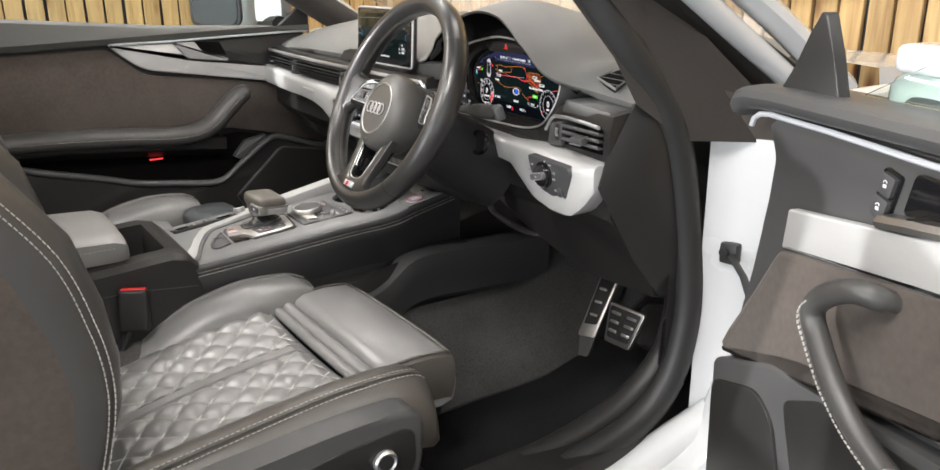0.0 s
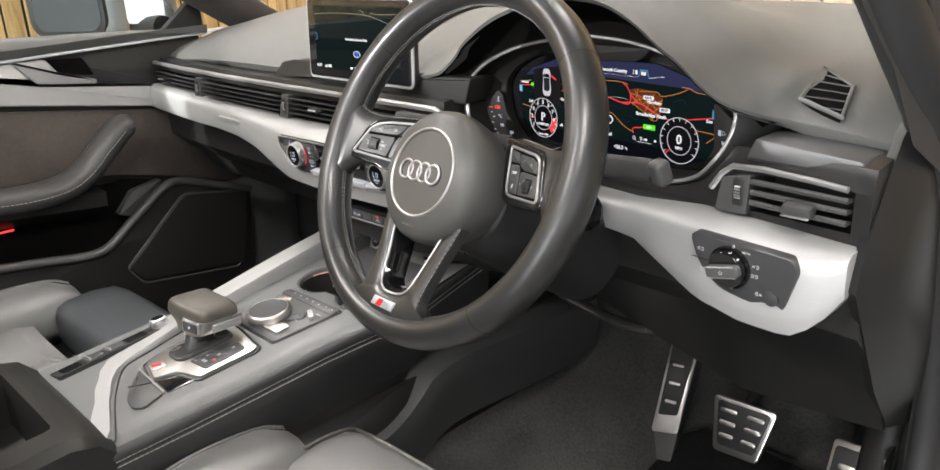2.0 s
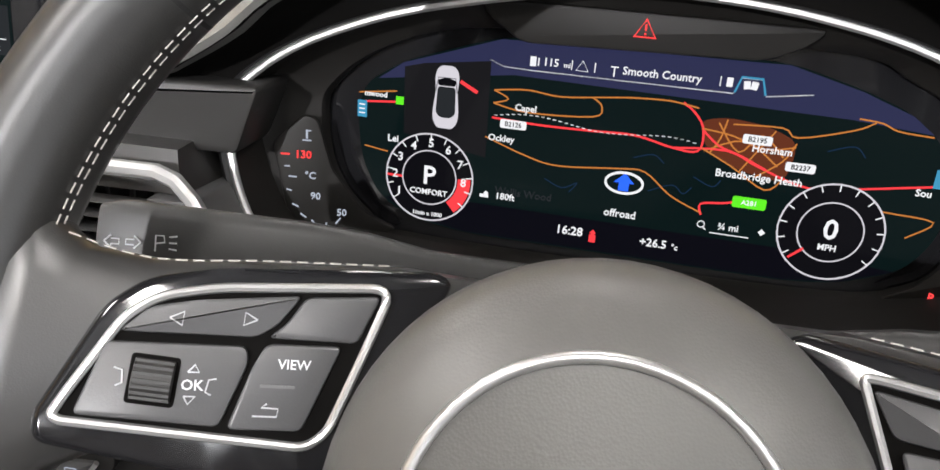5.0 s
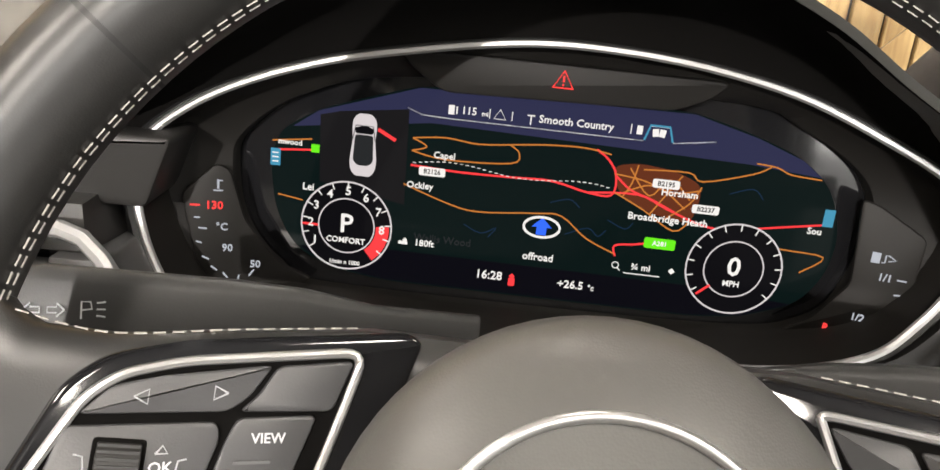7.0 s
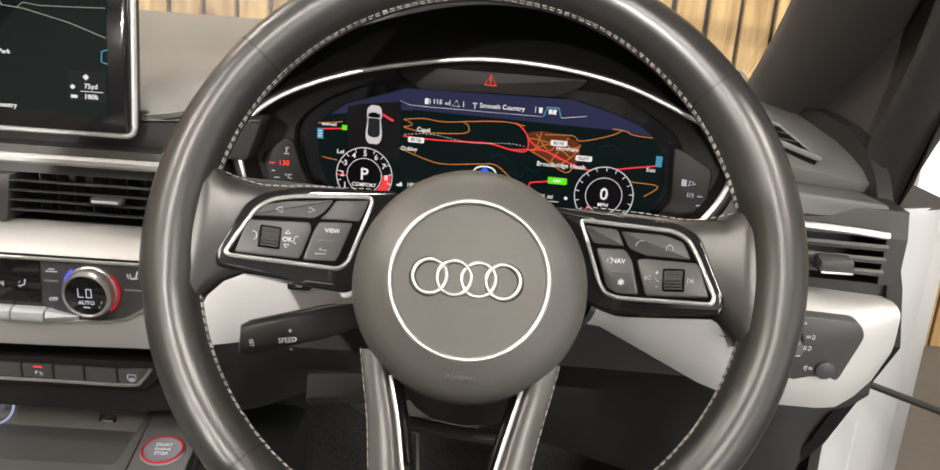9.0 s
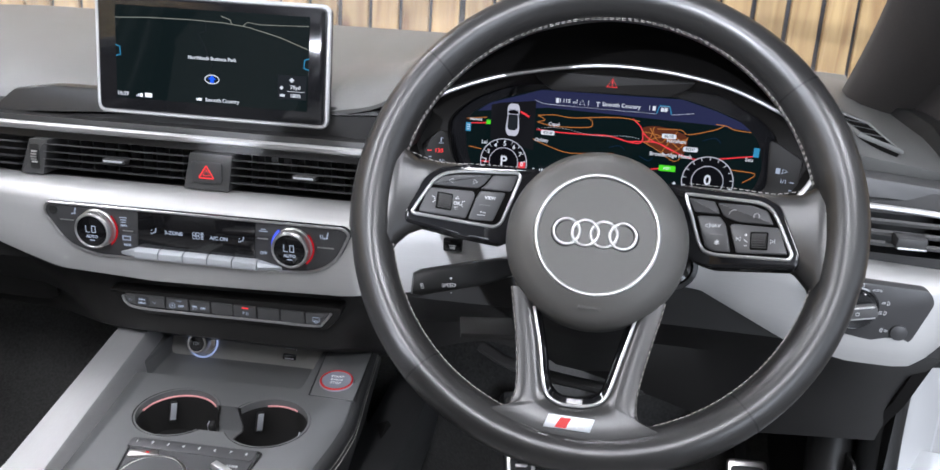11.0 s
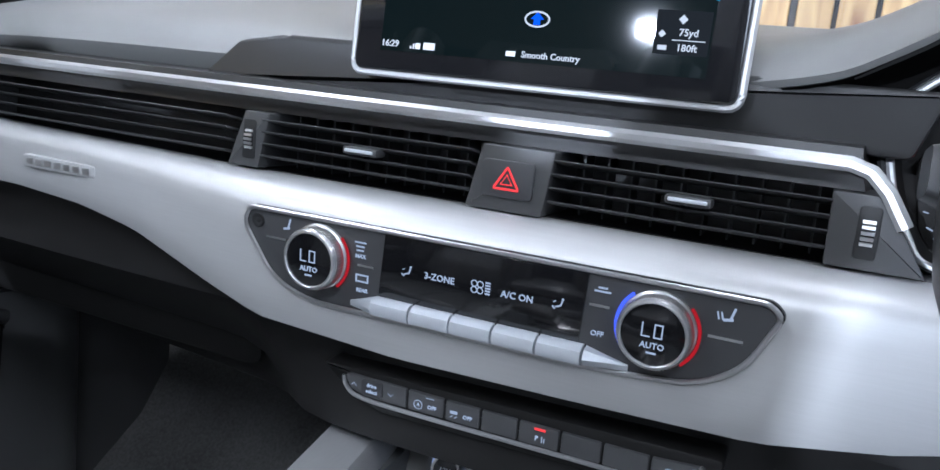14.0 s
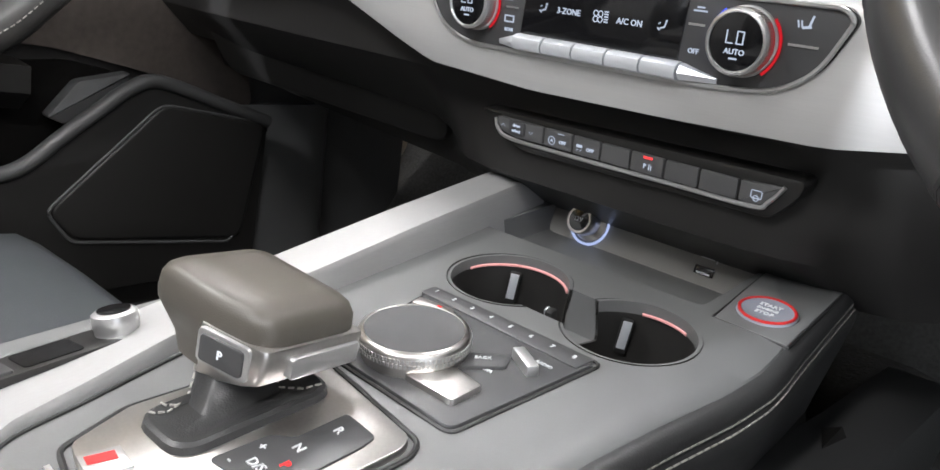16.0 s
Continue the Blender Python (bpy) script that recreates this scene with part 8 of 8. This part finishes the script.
part("pillar_panel", loft([[Vector(p) for p in r] for r in (((0.765, 0.02, 0.86), (0.79, 0.1, 0.80), (0.85, 0.2, 0.795), (0.95, 0.24, 0.80)), ((0.755, -0.02, 0.93), (0.79, 0.06, 0.90), (0.808, 0.16, 0.875), (0.83, 0.25, 0.845)), ((0.73, -0.09, 1.02), (0.76, -0.02, 0.995), (0.782, 0.05, 0.985), (0.80, 0.12, 0.955)), ((0.64, -0.4, 1.21), (0.67, -0.37, 1.21), (0.70, -0.33, 1.2), (0.72, -0.3, 1.19)))], False, False), HEADLINE, shell, "dark pillar panel")
kick = []
for z in np.linspace(0.2, 0.86, 8):
    kick.append([Vector((0.772, 0.02 + 0.09 * (z > 0.3), z)), Vector((0.77, 0.16, z)), Vector((0.756, 0.3, z)), Vector((0.74, 0.5, z))])
part("kick_panel", loft(kick, False, False), BLACK, shell, "black footwell side panel")
lk2 = [[Vector((-0.748, -0.06 + 0.1 * (z > 0.3), z)), Vector((-0.758, 0.1, z)), Vector((-0.756, 0.3, z)), Vector((-0.74, 0.5, z))] for z in np.linspace(0.2, 0.86, 8)]
# lighter than the driver's side one, for the lit passenger footwell
part("kick_panel", loft(lk2, False, False), CHARCOAL, shell, "charcoal footwell side panel")

# ---- pedals ----
def pedal(name, m, w, h, rows, label, taper=0.85):
    p = thing(name, label, "pedal", turn=m)
    out = round_poly([(-w / 2, h / 2), (w / 2, h / 2), (w / 2 * taper, -h / 2), (-w / 2 * taper, -h / 2)], 0.008)
    part("pad", plate(out, m, 0.008, 0.002), STEEL, p, "brushed steel pad")
    part("rubber_insert", plate([(x * 0.84, y * 0.8 + h * 0.03) for x, y in out], m @ pose(0, 0, 0.0015), 0.004, 0.0008), RUBBER, p)
    for x, y, bw, bh in rows:
        part("steel_stud", plate(rounded(bw, bh, bh * 0.4, 3, x, y), m @ pose(0, 0, 0.004), 0.003, 0.0008), STEEL, p)
    part("arm", tube([m @ Vector((0, h * 0.3, -0.01)), m @ Vector((0, h * 0.8, -0.05)), m @ Vector((0, h * 0.9, -0.16))], 0.01, sides=8), RUBBER, p)


pedal("brake_pedal", facing(0.505, 0.278, 0.338, 22, 4), 0.098, 0.082, [(sx * x, y, w, 0.0068) for sx in (-1, 1) for x, y, w in ((0.021, 0.023, 0.026), (0.0195, 0.004, 0.025), (0.0175, -0.015, 0.022))], "brushed steel brake pedal with rubber insert", 0.7)
pedal("accelerator_pedal", facing(0.668, 0.255, 0.325, 30, 2), 0.056, 0.13, [(0, 0.03 - 0.03 * k, 0.028, 0.008) for k in range(3)], "brushed steel accelerator pedal with rubber insert", 0.95)
fr = facing(0.345, 0.35, 0.28, 35, 14)
ft = thing("footrest", "dark footrest with steel edge and rubber pad", "footrest", turn=fr)
part("base", plate(round_poly(mm([(-26, 125), (30, 125), (18, -112), (-28, -112)]), 0.008), fr, 0.03, 0.004), CHARCOAL, ft)
part("steel_plate", plate(round_poly(mm([(-22, 115), (27, 118), (20, -42), (-24, -47)]), 0.006), fr @ pose(0, 0, 0.003), 0.004, 0.001), STEEL, ft, "steel plate")
part("rubber_pad", plate(round_poly(mm([(-18, 112), (22, 115), (14, -12), (-18, -17)]), 0.004), fr @ pose(0, 0, 0.005), 0.003, 0.0008), RUBBER, ft)
for k in range(3):
    part("steel_stud", plate(rounded(0.02, 0.006, 0.0028), fr @ pose(-0.001, 0.008 + 0.032 * k, 0.0075), 0.003, 0.0008), STEEL, ft)
# mat outline follows a dark area; its black also holds the seat's shadow
fm = thing("floor_mat", "black carpet floor mat in the driver's footwell", "floor mat", (0.5, 0.03, 0.175))
mat_secs, mat_edge = [], []
for y in np.linspace(-0.22, 0.375, 26):
    xl = lerp([(-0.22, 0.36), (0.0, 0.352), (0.12, 0.356), (0.25, 0.35), (0.33, 0.35), (0.36, 0.365), (0.375, 0.40)], y)
    xr = lerp([(-0.22, 0.69), (0.1, 0.69), (0.25, 0.66), (0.375, 0.60)], y)
    z = lerp([(-0.5, 0.2), (-0.1, 0.17), (0.2, 0.17), (0.32, 0.2), (0.45, 0.3)], y) + 0.003
    row = [(xl, z + 0.006)] + [(x, z + 0.009 + 0.0015 * math.sin(31 * x + 17 * y)) for x in np.linspace(xl + 0.006, xr - 0.006, 14)] + [(xr, z + 0.006), (xr, z), (xl, z)]
    mat_secs.append([Vector((x, y, h)) for x, h in row])
    mat_edge.append((Vector((xl, y, z + 0.006)), Vector((xr, y, z + 0.006))))
part("mat", loft(mat_secs), SHADED_MAT, fm)
part("binding", tube([p[0] for p in mat_edge] + [p[1] for p in mat_edge[::-1]], 0.004, True, 6), RUBBER, fm, "black bound edge")
part("fuse_cover", plate(round_poly(mm([(-20, 60), (16, 50), (22, -60), (-18, -60)]), 0.01), basis((0.7455, 0.145, 0.42), (0, 1, 0), (-1, 0, 0)), 0.004, 0.001), BLACK, shell)
# glovebox line under the passenger side
gb = thing("glovebox", "black glovebox lid with a slim latch", "glovebox", (-0.42, 0.08, 0.6))
part("lid", plate(round_poly(mm([(-250, 50), (190, 50), (180, -70), (-230, -60)]), 0.03), facing(-0.42, 0.062, 0.655, -28), 0.02, 0.006), BLACK, gb)
part("latch", box((0.09, 0.006, 0.012), facing(-0.36, 0.045, 0.69, -28), 0.003), CHARCOAL, gb)
